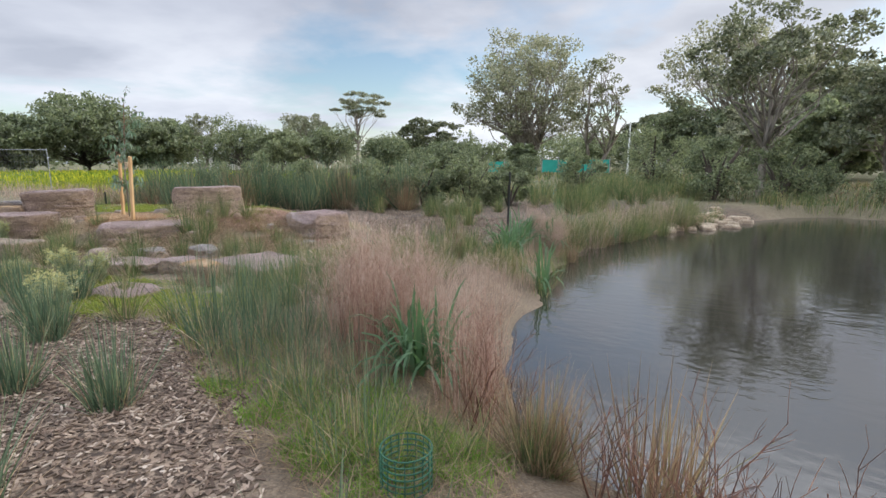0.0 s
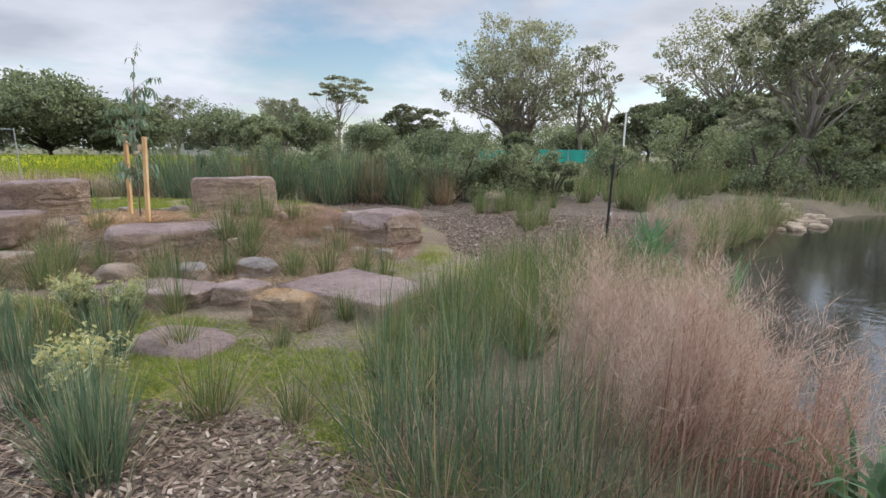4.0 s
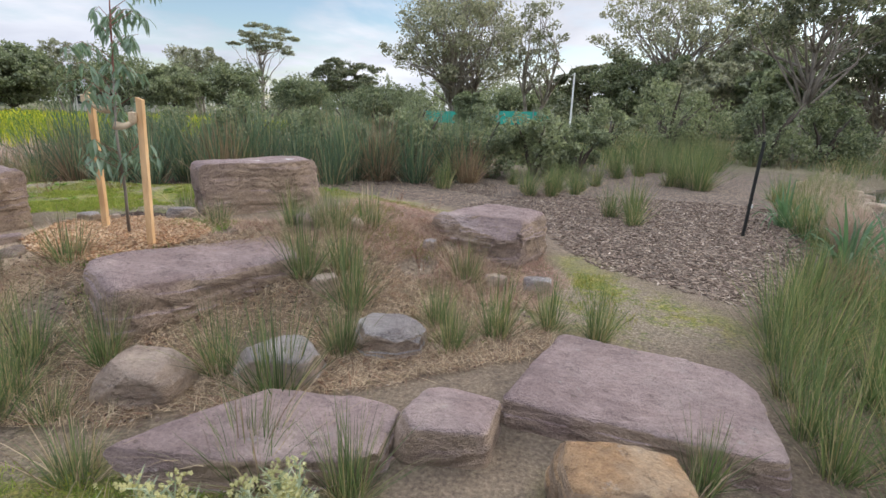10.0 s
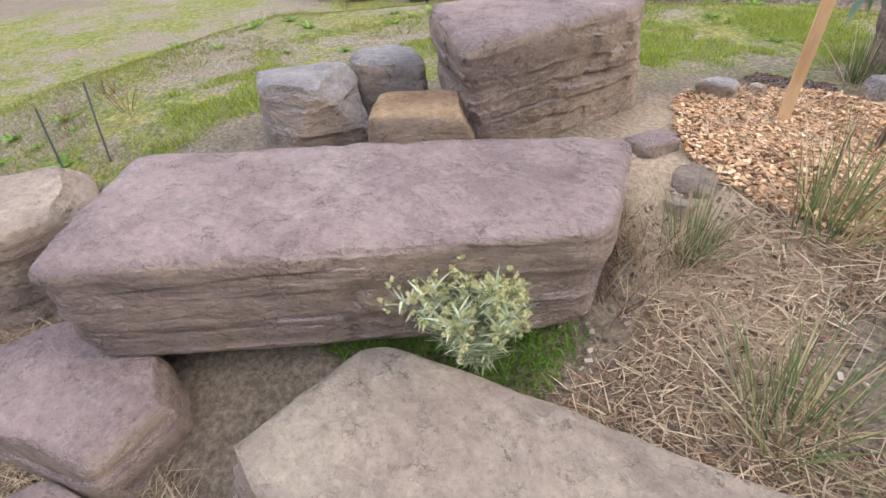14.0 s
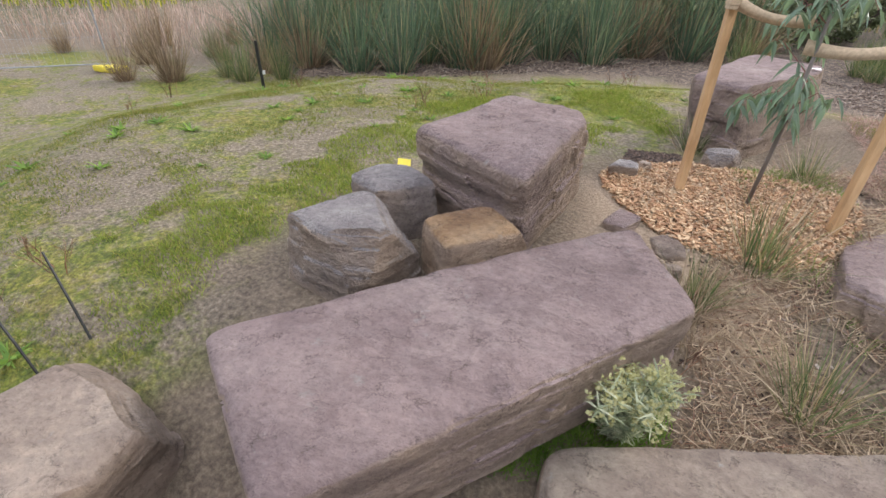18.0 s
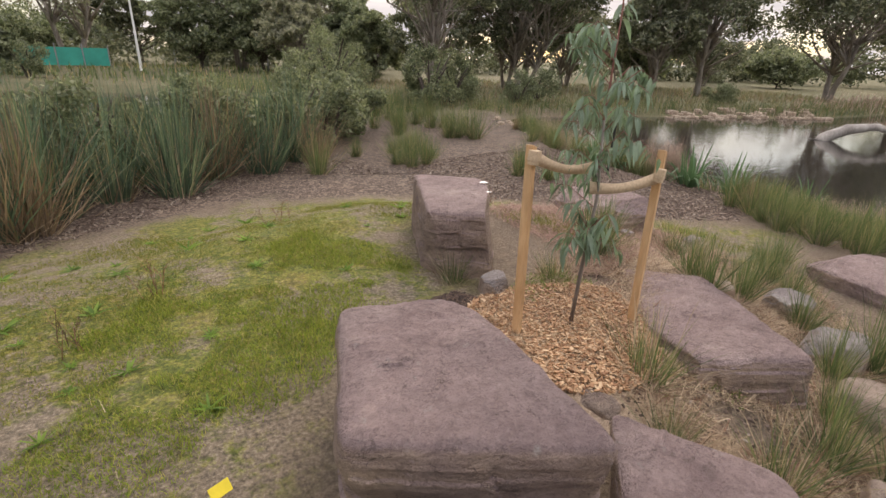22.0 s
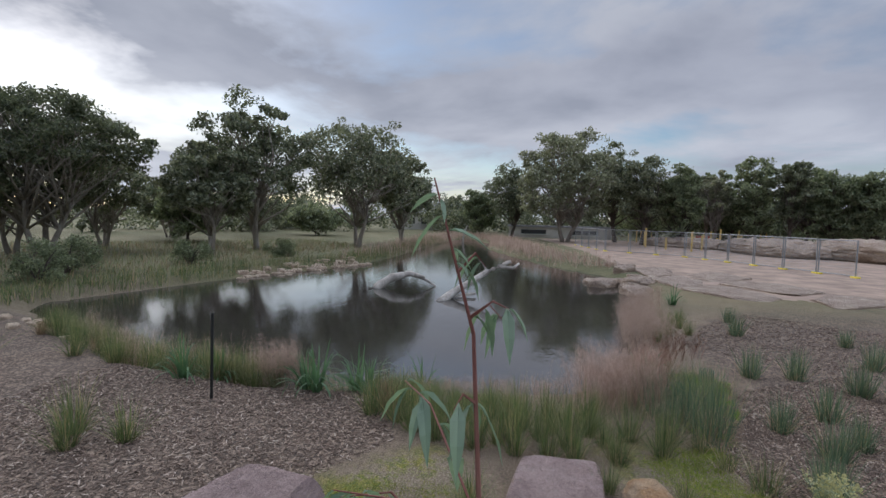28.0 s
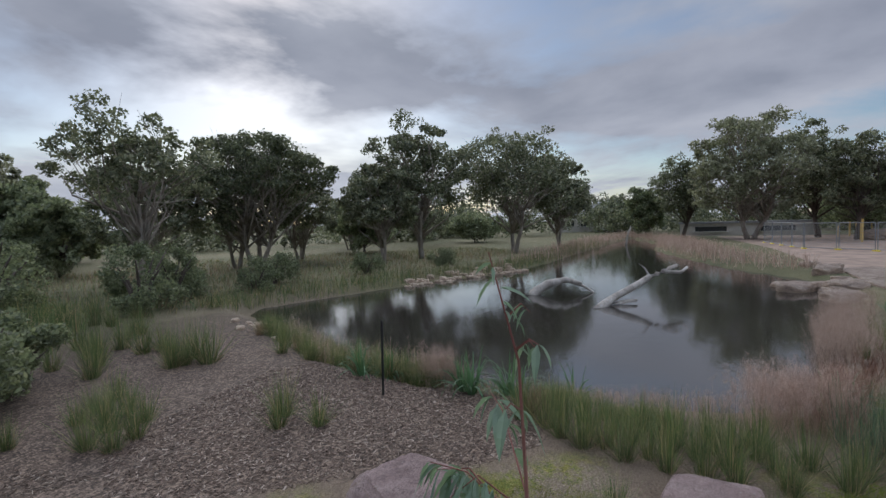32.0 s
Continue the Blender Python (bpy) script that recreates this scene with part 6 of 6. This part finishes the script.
def sapling():
    rnd = random.Random(21)
    z0 = ground_z(*SAP)
    root = empty("gum_sapling", SAP[0], SAP[1], z0)
    tip = Vector((-2.5 - SAP[0], 4.76 - SAP[1], 2.84 - z0))
    main = [Vector((0, 0, -0.05)), Vector((0.03, 0.0, 0.4)), Vector((0.05, -0.02, 0.85)), Vector((0.06, 0.02, 1.3)), Vector((0.10, 0.04, 1.8)), Vector((0.12, 0.06, 2.1)), tip]
    v, f = [], []
    tube(v, f, main[:4], [0.013, 0.012, 0.010, 0.008], 7)
    raw("stem", v, f, M_SAPSTEM, root, smooth=True)
    v, f = [], []
    tube(v, f, main[3:], [0.008, 0.005, 0.0035, 0.0015], 6)

    def leaf(lv, lf, o, size, hang):
        a = rnd.uniform(0, 2 * math.pi)
        way = Vector((math.cos(a), math.sin(a), rnd.uniform(-0.6, 0.5) - hang * 0.5)).normalized()
        side = way.cross(Vector((0, 0, 1))).normalized()
        side = (side + Vector((0, 0, rnd.gauss(0, 0.7)))).normalized()
        i = len(lv)
        p, d = o.copy(), way
        steps = [(0.12, 0.25), (0.3, 0.9), (0.6, 0.75), (1.0, 0.0)]
        lv.append(p.copy())
        last = 0.0
        for t, w in steps:
            p = p + d * size * (t - last)
            last = t
            d = (d + Vector((0, 0, -0.45 * hang))).normalized()
            fold = side.cross(d) * 0.004
            if w:
                lv.extend((p - side * size * 0.11 * w + fold, p.copy(), p + side * size * 0.11 * w + fold))
            else:
                lv.append(p.copy())
        lf.extend([(i, i + 2, i + 1), (i, i + 3, i + 2)])
        for s in (0, 1):
            b = i + 1 + 3 * s
            lf.extend([(b, b + 1, b + 4, b + 3), (b + 1, b + 2, b + 5, b + 4)])
        lf.extend([(i + 7, i + 8, i + 10), (i + 8, i + 9, i + 10)])

    def along(t):
        k = t * (len(main) - 1)
        j = min(int(k), len(main) - 2)
        return main[j].lerp(main[j + 1], k - j)

    raw("leader", v, f, M_REDSTEM, root, "thin reddish leading shoot")
    for k in range(46):
        t = rnd.uniform(0.2, 0.66) if k < 42 else rnd.uniform(0.70, 0.92)
        o = along(t)
        a = rnd.uniform(0, 2 * math.pi)
        ln = rnd.uniform(0.12, 0.34) * (1.0 if t < 0.75 else 0.35)
        mid = o + Vector((math.cos(a) * ln * 0.6, math.sin(a) * ln * 0.6, ln * 0.45))
        e = o + Vector((math.cos(a) * ln, math.sin(a) * ln, ln * rnd.uniform(0.0, 0.5)))
        v, f = [], []
        tube(v, f, [o, mid, e], [0.003, 0.0022, 0.0012], 4, False)
        br = raw("branch", v, f, M_REDSTEM, root, "thin reddish branch")
        for j in range(int((9 if t < 0.66 else 3) * rnd.uniform(0.8, 1.5)) + 1):
            q = o.lerp(mid, rnd.random()) if rnd.random() < 0.35 else mid.lerp(e, rnd.random())
            lv, lf = [], []
            leaf(lv, lf, q, rnd.uniform(0.09, 0.18) * (1 if t < 0.8 else 0.75), 1.0)
            raw("leaf", lv, lf, M_LEAF_SAP, br)
    for k in range(7):
        lv, lf = [], []
        leaf(lv, lf, along(rnd.uniform(0.9, 1.0)), rnd.uniform(0.05, 0.11), 0.5)
        raw("leaf", lv, lf, M_LEAF_SAP, root, "small young leaf at the tip")
    return tagged(root, "young gum sapling with blue-green drooping leaves", "sapling")


sapling()

# ---------------- marker post, pegs, tree guard, tag ----------------
def marker_post(x, y, z, h, tilt, label, bits=True):
    root = empty("marker_post", x, y, z)
    v, f = [], []
    tube(v, f, [Vector((0, 0, -0.2)), Vector((0, 0, h * 0.5)), Vector((0, 0, h))], [0.022, 0.022, 0.021], 8)
    part_ob = raw("shaft", v, f, M_POST, root)
    part_ob.matrix_basis = pose(0, 0, 0, 0, tilt, 0)
    bm = box_bm(0.07, 0.012, 0.05, 0.003, (0.02, 0, h * 0.33))
    q = part("tape", bm, M_WHITE, root, "scrap of white tape")
    q.matrix_basis = pose(0, 0, 0, 0, tilt, 30)
    return tagged(root, label, "post")


marker_post(3.15, 9.0, ground_z(3.15, 9.0), 1.28, 1.5, "leaning black steel marker post with white tape")
marker_post(-8.3, 7.1, ground_z(-8.3, 7.1), 0.62, 0, "short black peg at the grass edge")


def tree_guard(x, y):
    root = empty("tree_guard", x, y, ground_z(x, y))
    for k in range(7):
        v, f = [], []
        z = 0.02 + k * 0.03
        ring = [Vector((0.12 * math.cos(a), 0.12 * math.sin(a), z)) for a in [j * math.pi / 10 for j in range(21)]]
        tube(v, f, ring, [0.004] * 21, 4, False)
        raw("ring", v, f, M_GREENMESH, root)
    for k in range(18):
        a = k * math.pi / 9
        v, f = [], []
        tube(v, f, [Vector((0.12 * math.cos(a), 0.12 * math.sin(a), 0.0)), Vector((0.12 * math.cos(a), 0.12 * math.sin(a), 0.205))], [0.003, 0.003], 4)
        raw("wire", v, f, M_GREENMESH, root)
    return tagged(root, "green plastic mesh tree guard on the bank", "tree guard")


tree_guard(5.72, 1.2)


def wire_peg(x, y, way, ln):
    v, f = [], []
    d = Vector(way).normalized()
    tube(v, f, [Vector((0, 0, -0.05)), d * ln * 0.5, d * ln], [0.006, 0.006, 0.005], 5)
    ob = raw("wire_peg", v, f, M_POST)
    ob.location = (x, y, ground_z(x, y))
    return tagged(ob, "thin dark wire peg leaning in patchy grass", "peg", "wire pegs")


wire_peg(-5.3, 2.38, (-0.55, 0.2, 1), 0.42)
wire_peg(-5.34, 2.18, (-0.6, 0.1, 1), 0.4)
bm = box_bm(0.09, 0.05, 0.004, 0.001)
tag = part("survey_tag", bm, M_YELLOWPLASTIC)
tag.matrix_basis = pose(-4.78, 4.36, ground_z(-4.78, 4.36) + 0.05, 50, 10, 30)
tagged(tag, "small yellow plastic tag in the grass", "tag")
for k, (x, y, r, s) in enumerate([(-2.12, 6.25, 20, 1.0), (-2.3, 5.95, 70, 0.6)]):
    bm = bmesh.new()
    bmesh.ops.create_icosphere(bm, subdivisions=2, radius=0.035 * s)
    for v in bm.verts:
        a = math.atan2(v.co.y, v.co.x)
        v.co *= 1 + 0.45 * math.sin(3 * a + k) + 0.3 * noise.noise(v.co * 40)
        v.co.z = v.co.z * 0.05
    d = part("bird_dropping", bm, M_WHITE, None)
    d.matrix_basis = pose(x, y, 1.0, 0, 0, r)
    tagged(d, "white bird dropping on the boulder top", "dropping")


# ---------------- dead branches in the pond ----------------
def log(name, pts, radii, twigs, label):
    pts = [(*east(p[0], p[1]), p[2]) for p in pts]
    o = Vector(pts[0])
    root = empty(name, *pts[0])
    v, f = [], []
    P = [Vector(p) - o for p in pts]
    path, rad = [], []
    for i in range(len(P) - 1):
        for k in range(4):
            t = k / 4
            path.append(P[i].lerp(P[i + 1], t) + Vector((noise.noise(P[i] + Vector((t * 3, 0, 0))), noise.noise(P[i] + Vector((0, t * 3, 5))), 0)) * 0.06)
            rad.append((radii[i] * (1 - t) + radii[i + 1] * t) * (1 + 0.15 * noise.noise(P[i] * 3 + Vector((t * 5, 1, 2)))))
    path.append(P[-1])
    rad.append(radii[-1])
    tube(v, f, path, rad, 9)
    raw("stem", v, f, M_DRIFT, root, smooth=True)
    for tw in twigs:
        v, f = [], []
        Q = [Vector((*east(p[0], p[1]), p[2])) - o for p in tw[0]]
        tube(v, f, Q, tw[1], 7)
        raw("branch", v, f, M_DRIFT, root, smooth=True)
    return tagged(root, label, "dead branch")


log("dead_log", [(14.6, 5.4, -0.42), (15.6, 4.7, 0.02), (16.7, 3.5, 0.62), (17.4, 2.5, 1.0)], [0.17, 0.15, 0.11, 0.07],
    [([(15.0, 5.2, -0.3), (15.5, 4.6, -0.22), (15.9, 4.0, -0.18)], [0.1, 0.08, 0.05]), ([(16.7, 3.5, 0.6), (16.9, 3.7, 0.95), (17.0, 3.9, 1.1)], [0.05, 0.03, 0.01]),
     ([(17.0, 3.0, 0.8), (17.5, 2.35, 0.72), (17.7, 2.1, 0.9)], [0.08, 0.07, 0.05])], "bleached dead log rising slanted out of the pond")
log("dead_log", [(17.2, 8.4, -0.4), (17.8, 7.6, 0.12), (18.2, 6.9, 0.28), (18.4, 6.2, 0.1)], [0.2, 0.2, 0.13, 0.06],
    [([(18.2, 6.9, 0.26), (18.5, 6.1, -0.05), (18.4, 5.7, -0.3)], [0.08, 0.06, 0.05])], "bleached dead log lying hunched in the pond")
log("dead_log", [(60.0, 4.5, -0.4), (60.2, 4.2, 1.2), (60.3, 3.9, 1.9)], [0.12, 0.1, 0.05], [], "thin dead snag standing in the far water")

# ---------------- bank stones, terrace, temporary fence ----------------
def bank_stones(spots, lo, hi, mat, label, group):
    rnd = random.Random(len(spots))
    for k, (x, y) in enumerate(spots):
        x, y = east(x, y)
        s = rnd.uniform(lo, hi)
        g = max(ground_z(x, y), WATER - 0.05)
        rock("bank_stone", block(x, y, s, s * 0.7, rnd.uniform(0, 180)), g + s * 0.28, g - 0.15, mat, 200 + k, label, group=group, cuts=5, round_=6, jag=0.1)


def along_line(a, b, n, w):
    return [(a[0] + (b[0] - a[0]) * k / n + RND.gauss(0, w), a[1] + (b[1] - a[1]) * k / n + RND.gauss(0, w)) for k in range(n)]


bank_stones(along_line((6.6, 12.2), (9.0, 15.9), 34, 0.28), 0.25, 0.5, M_TAN, "pale tan stone on the pond bank", "pale bank stones")
bank_stones(along_line((19.6, 15.0), (27.6, 11.1), 60, 0.35), 0.3, 0.6, M_TAN, "pale tan stone along the far bank", "far bank stones")
bank_stones(along_line((17.6, -3.0), (22.5, -4.0), 14, 0.35), 0.7, 1.5, M_MIXED, "flat mauve stone at the terrace edge", "terrace edge stones")
bank_stones([(20.2, -2.2), (20.9, -2.5), (21.6, -2.1), (24.5, -4.6), (26, -5.2), (28, -5.0)], 0.9, 1.6, M_MIXED, "flat stone standing in the pond shallows", "terrace edge stones")
for k, q in enumerate([[(14.2, -6.0), (17.4, -4.6), (19.6, -6.8), (16.0, -8.2)], [(17.6, -4.7), (21.0, -4.6), (23.0, -7.2), (19.9, -7.0)], [(16.2, -8.5), (19.8, -7.2), (21.6, -10.0), (18.0, -11.5)],
                       [(20.2, -7.3), (23.4, -7.5), (26.2, -10.2), (22.0, -10.3)], [(21.4, -4.9), (26.4, -5.6), (27.4, -8.2), (23.4, -7.1)], [(13.3, -8.2), (15.6, -8.6), (17.4, -11.2), (14.8, -11.6)]]):
    rock("terrace_slab", [east(*p) for p in q], 0.1, -0.2, M_MIXED, 300 + k, "broad flat mauve-grey rock slab of the terrace", group="rock terrace", cuts=14, round_=16, jag=0.02)


def fence_panel(x1, y1, x2, y2, z, h, label, r=0.04):
    """A temporary wire fence panel on two yellow feet."""
    root = empty("fence_panel", x1, y1, z)
    d = Vector((x2 - x1, y2 - y1, 0))
    for k, name in ((0, "post"), (1, "post")):
        v, f = [], []
        tube(v, f, [d * k + Vector((0, 0, 0.0)), d * k + Vector((0, 0, h))], [r, r], 6)
        raw(name, v, f, M_GALV, root)
        q = part("foot", box_bm(0.55, 0.22, 0.1, 0.03, (0, 0, 0.05)), M_YELLOWPLASTIC, root, "yellow plastic block foot")
        q.location = d * k
    for zz in (0.12, h - 0.03):
        v, f = [], []
        tube(v, f, [Vector((0, 0, zz)), d + Vector((0, 0, zz))], [r * 0.75, r * 0.75], 6)
        raw("rail", v, f, M_GALV, root)
    v, f = [], []
    n = 22
    for k in range(1, n):
        p = d * (k / n)
        tube(v, f, [p + Vector((0, 0, 0.12)), p + Vector((0, 0, h))], [r * 0.13, r * 0.13], 3, False)
    for k in range(1, 9):
        zz = 0.12 + (h - 0.12) * k / 9
        tube(v, f, [Vector((0, 0, zz)), d + Vector((0, 0, zz))], [r * 0.13, r * 0.13], 3, False)
    raw("mesh", v, f, M_GALV, root)
    return tagged(root, label, "fence", "temporary fence panels")


def fence_run(a, b, n, h, label, r=0.04):
    a, b = east(*a), east(*b)
    for k in range(n):
        p = [a[0] + (b[0] - a[0]) * (k + 0.03) / n, a[1] + (b[1] - a[1]) * (k + 0.03) / n]
        q = [a[0] + (b[0] - a[0]) * (k + 0.97) / n, a[1] + (b[1] - a[1]) * (k + 0.97) / n]
        fence_panel(p[0], p[1], q[0], q[1], ground_z(*p), h, label, r)


fence_run((43.5, -9.0), (38.0, -14.0), 3, 2.1, "grey temporary wire fence panel with yellow feet")
fence_run((38.0, -14.0), (24.3, -17.2), 6, 2.1, "grey temporary wire fence panel with yellow feet")
fence_run((43.5, -9.0), (54.0, -8.6), 4, 2.1, "grey temporary wire fence panel with yellow feet")
fence_run((-11.2, 7.1), (-12.8, 5.9), 1, 1.9, "grey temporary wire fence panel beside the flowers", 0.014)
for k in range(26):
    x, y = east(46 + 26 * RND.random(), -36 + 20 * RND.random())
    h = RND.uniform(1.2, 2.4)
    q = part("timber_post", box_bm(0.16, 0.16, h, 0.02, (0, 0, h / 2 - 0.05)), M_TIMBER)
    q.location = (x, y, 0.0)
    tagged(q, "upright yellow timber post on the building site", "post", "site posts")
for k, (x, y, w, h) in enumerate([(46, -26, 14, 1.5), (38, -30, 12, 1.8), (56, -22, 10, 1.2)]):
    rock("earth_heap", block(*east(x, y), w, w * 0.5, 20 * k), h, -0.5, M_CREAM, 330 + k, "heap of brown earth on the building site", "earth heap", "earth heaps", cuts=12, round_=2.6, jag=0.06)
q = part("site_bin", box_bm(1.5, 1.1, 1.3, 0.05, (0, 0, 0.65)), M_ORANGE)
q.matrix_basis = pose(*east(62, -27), 0.0, 0, 0, 20)
tagged(q, "red steel bin on the building site", "bin")

SITE = [(12.5, -12.5), (16, -6.5), (23, -5.2), (29, -5.6), (44, -7.0), (72, -7.0), (72, -48), (30, -48), (8, -25)]
v = [(*east(x, y), 0.012) for x, y in SITE]
tagged(raw("site_ground", v, [tuple(range(len(v)))], M_SITE), "bare brown earth of the building site", "ground", kind="structure")

# ---------------- far park: shrubs, woods, flowers, sports ground ----------------
SHRUBS = [(-14.1, 43, 3.2, 6), (-8.9, 44.5, 2.6, 2.6), (-42, 62, 3.2, 8), (-30, 60, 3.2, 8), (4.4, 26.0, 3.4, 4.0), (6.6, 33.5, 3.2, 4.2), (1.5, 22.5, 2.2, 2.4), (8.6, 20.6, 2.8, 3.0), (11.2, 22.0, 2.6, 3.0),
          (-23.2, 54.9, 4.3, 8.8), (13.2, 41.4, 2.8, 5.2), (14.5, 20.6, 1.6, 2.4), (17.0, 21.6, 1.7, 2.6), (12.4, 23.6, 1.9, 3.0), (22, 19, 1.3, 2.4), (28, 16.5, 1.2, 2.2),
          (-8.6, 10.9, 1.5, 1.9), (-6.9, 11.6, 1.8, 2.2), (-5.2, 12.4, 1.7, 2.1), (-3.2, 13.2, 1.9, 2.4), (-1.7, 13.7, 1.7, 2.0), (-0.4, 14.6, 1.8, 2.2), (0.9, 15.4, 1.5, 1.9)]
for k, (x, y, h, w) in enumerate(SHRUBS):
    x, y = east(x, y)
    bush(x, y, ground_z(x, y), h, w, 500 + k, M_LEAF_SHRUB, "feathery grey-green shrub in rough grass", leaf_size=0.06 + 0.02 * h, leaves=260, blobs=20)


def woods(name, a0, a1, dist, n, lo, hi, leaf, label):
    """A far belt of trees on an arc of bearings, too many to count."""
    rnd = random.Random(n)
    blobs = []
    for k in range(n):
        a, d = radians(rnd.uniform(a0, a1)), dist * rnd.uniform(0.9, 1.15)
        h, w = rnd.uniform(lo, hi), rnd.uniform(4, 8)
        for j in range(12):
            blobs.append((Vector((d * math.sin(a) + rnd.gauss(0, w * 0.3), d * math.cos(a) + rnd.gauss(0, w * 0.3), h * rnd.uniform(0.1, 0.9))), w * rnd.uniform(0.14, 0.3)))
    vs, qs = leaf_cloud(np.random.default_rng(n), blobs, 50, 0.5, 0.85, 0.2)
    return tagged(mesh_np(name, vs, qs, leaf, None), label, "woods", kind="stuff")


woods("far_woods", -75, -5, 112, 90, 5, 9, M_LEAF_SHRUB, "belt of grey-green trees beyond the sports ground")
woods("far_woods", -5, 60, 82, 55, 3, 6, M_LEAF, "belt of dark trees beyond the ponds")
woods("far_woods", 98, 150, 92, 90, 6, 10.5, M_LEAF_DARK, "dark tree belt behind the building site")
woods("far_woods", 60, 150, 96, 120, 5, 9, M_LEAF, "belt of dark trees beyond the far bank")
woods("far_woods", 150, 285, 100, 80, 5, 9, M_LEAF_SHRUB, "belt of trees behind the park")
reed_bed("flower_field", [(-75, 4), (-30, 10.5), (-30, 40), (-62, 42)], 7000, 0.5, 0.85, M_YELLOW, "field of yellow flowering mustard", 0.16, 3, category="flowers", clumps=3)
reed_bed("flower_field", [(-30, 10.5), (-17.5, 12.5), (-18, 19.4), (-17.2, 26.5), (-24, 39), (-30, 40)], 9000, 0.35, 0.75, M_YELLOW, "edge of the yellow mustard field", 0.05, 6, category="flowers", clumps=3)


def pole(x, y, h, r, mat, label, head=False):
    root = empty("light_pole" if head else "goal_post", x, y, 0.0)
    v, f = [], []
    tube(v, f, [Vector((0, 0, -0.2)), Vector((0, 0, h))], [r, r * 0.7], 8)
    raw("pole", v, f, mat, root)
    if head:
        for s in (-0.6, 0.6):
            q = part("lamp_head", box_bm(0.7, 0.3, 0.3, 0.04, (s, 0, h)), M_GALV, root)
    return tagged(root, label, "pole")


for x, y, h in ((-59.4, 68.6, 5.9), (-58.5, 69.4, 7.9), (-57.7, 70.1, 8.3), (-56.8, 71.0, 5.8)):
    pole(x, y, h, 0.09, M_WHITE, "white football goal post on the oval")
pole(-1.9, 58.6, 5.9, 0.12, M_WHITE, "white pole in front of the trees")
pole(2.7, 74.4, 9.1, 0.12, M_GALV, "tall floodlight pole behind the courts", True)
pole(10.2, 60.7, 10.0, 0.1, M_GALV, "tall grey floodlight pole behind trees", True)


def shade_screen(x1, y1, x2, y2, h, n):
    """Teal mesh on steel posts round a court."""
    root = empty("court_screen", x1, y1, 0.0)
    d = Vector((x2 - x1, y2 - y1, 0))
    for k in range(n + 1):
        v, f = [], []
        tube(v, f, [d * (k / n), d * (k / n) + Vector((0, 0, h + 0.3))], [0.05, 0.05], 6)
        raw("post", v, f, M_GALV, root)
    for k in range(n):
        q = part("cloth", box_bm(d.length / n - 0.12, 0.03, h - 0.3, 0.0, (d.length / n / 2, 0, h / 2 + 0.15)), M_SHADE, root)
        q.matrix_basis = Matrix.Translation(d * (k / n)) @ Matrix.Rotation(math.atan2(d.y, d.x), 4, "Z")
    return tagged(root, "teal shade cloth screen on posts round courts", "screen")


shade_screen(-18.3, 57.0, -12.6, 58.8, 1.6, 3)
shade_screen(-12.0, 59.0, -4.2, 60.4, 1.8, 4)


def building(x, y, w, d, h, turn, label, rows=1, cols=5, pitched=False):
    x, y = east(x, y)
    root = empty("building", x, y, 0.0, turn)
    part("wall", box_bm(w, d, h, 0.0, (0, 0, h / 2)), M_WALL, root)
    if pitched:
        bm = bmesh.new()
        vs = [bm.verts.new(c) for c in ((-w / 2 - 0.4, -d / 2 - 0.4, h), (w / 2 + 0.4, -d / 2 - 0.4, h), (w / 2 + 0.4, d / 2 + 0.4, h), (-w / 2 - 0.4, d / 2 + 0.4, h), (-w / 2 - 0.4, 0, h + d * 0.3), (w / 2 + 0.4, 0, h + d * 0.3))]
        for q in ((0, 1, 5, 4), (2, 3, 4, 5), (0, 4, 3), (1, 2, 5), (3, 2, 1, 0)):
            bm.faces.new([vs[i] for i in q])
        part("roof", bm, M_ROOF, root)
    else:
        part("roof", box_bm(w + 0.4, d + 0.4, 0.3, 0.0, (0, 0, h + 0.15)), M_ROOF, root)
    for s in (-1, 1):
        for r in range(rows):
            for c in range(cols):
                xx = -w / 2 + w * (c + 0.5) / cols
                zz = h * (r + 0.55) / rows
                win = part("window", box_bm(w / cols * 0.5, 0.08, h / rows * 0.4, 0.0, (xx, s * (d / 2 + 0.03), zz)), M_DARKGLASS, root)
                part("sill", box_bm(w / cols * 0.56, 0.2, 0.08, 0.0, (xx, s * (d / 2 + 0.06), zz - h / rows * 0.2 - 0.04)), M_WHITE, win)
    return tagged(root, label, "building")


building(17.4, 100, 5, 8, 8.4, 0, "tall pale commercial building behind the trees", 2, 2)
building(116, 12, 16, 10, 3.6, 80, "low white house across the park", 1, 5, True)
building(-80, 71, 12, 9, 3.2, 40, "red-roofed house among far trees", 1, 4, True)
building(76, -11, 16, 1.2, 1.7, 85, "long low pale wall behind the far bank", 1, 2)
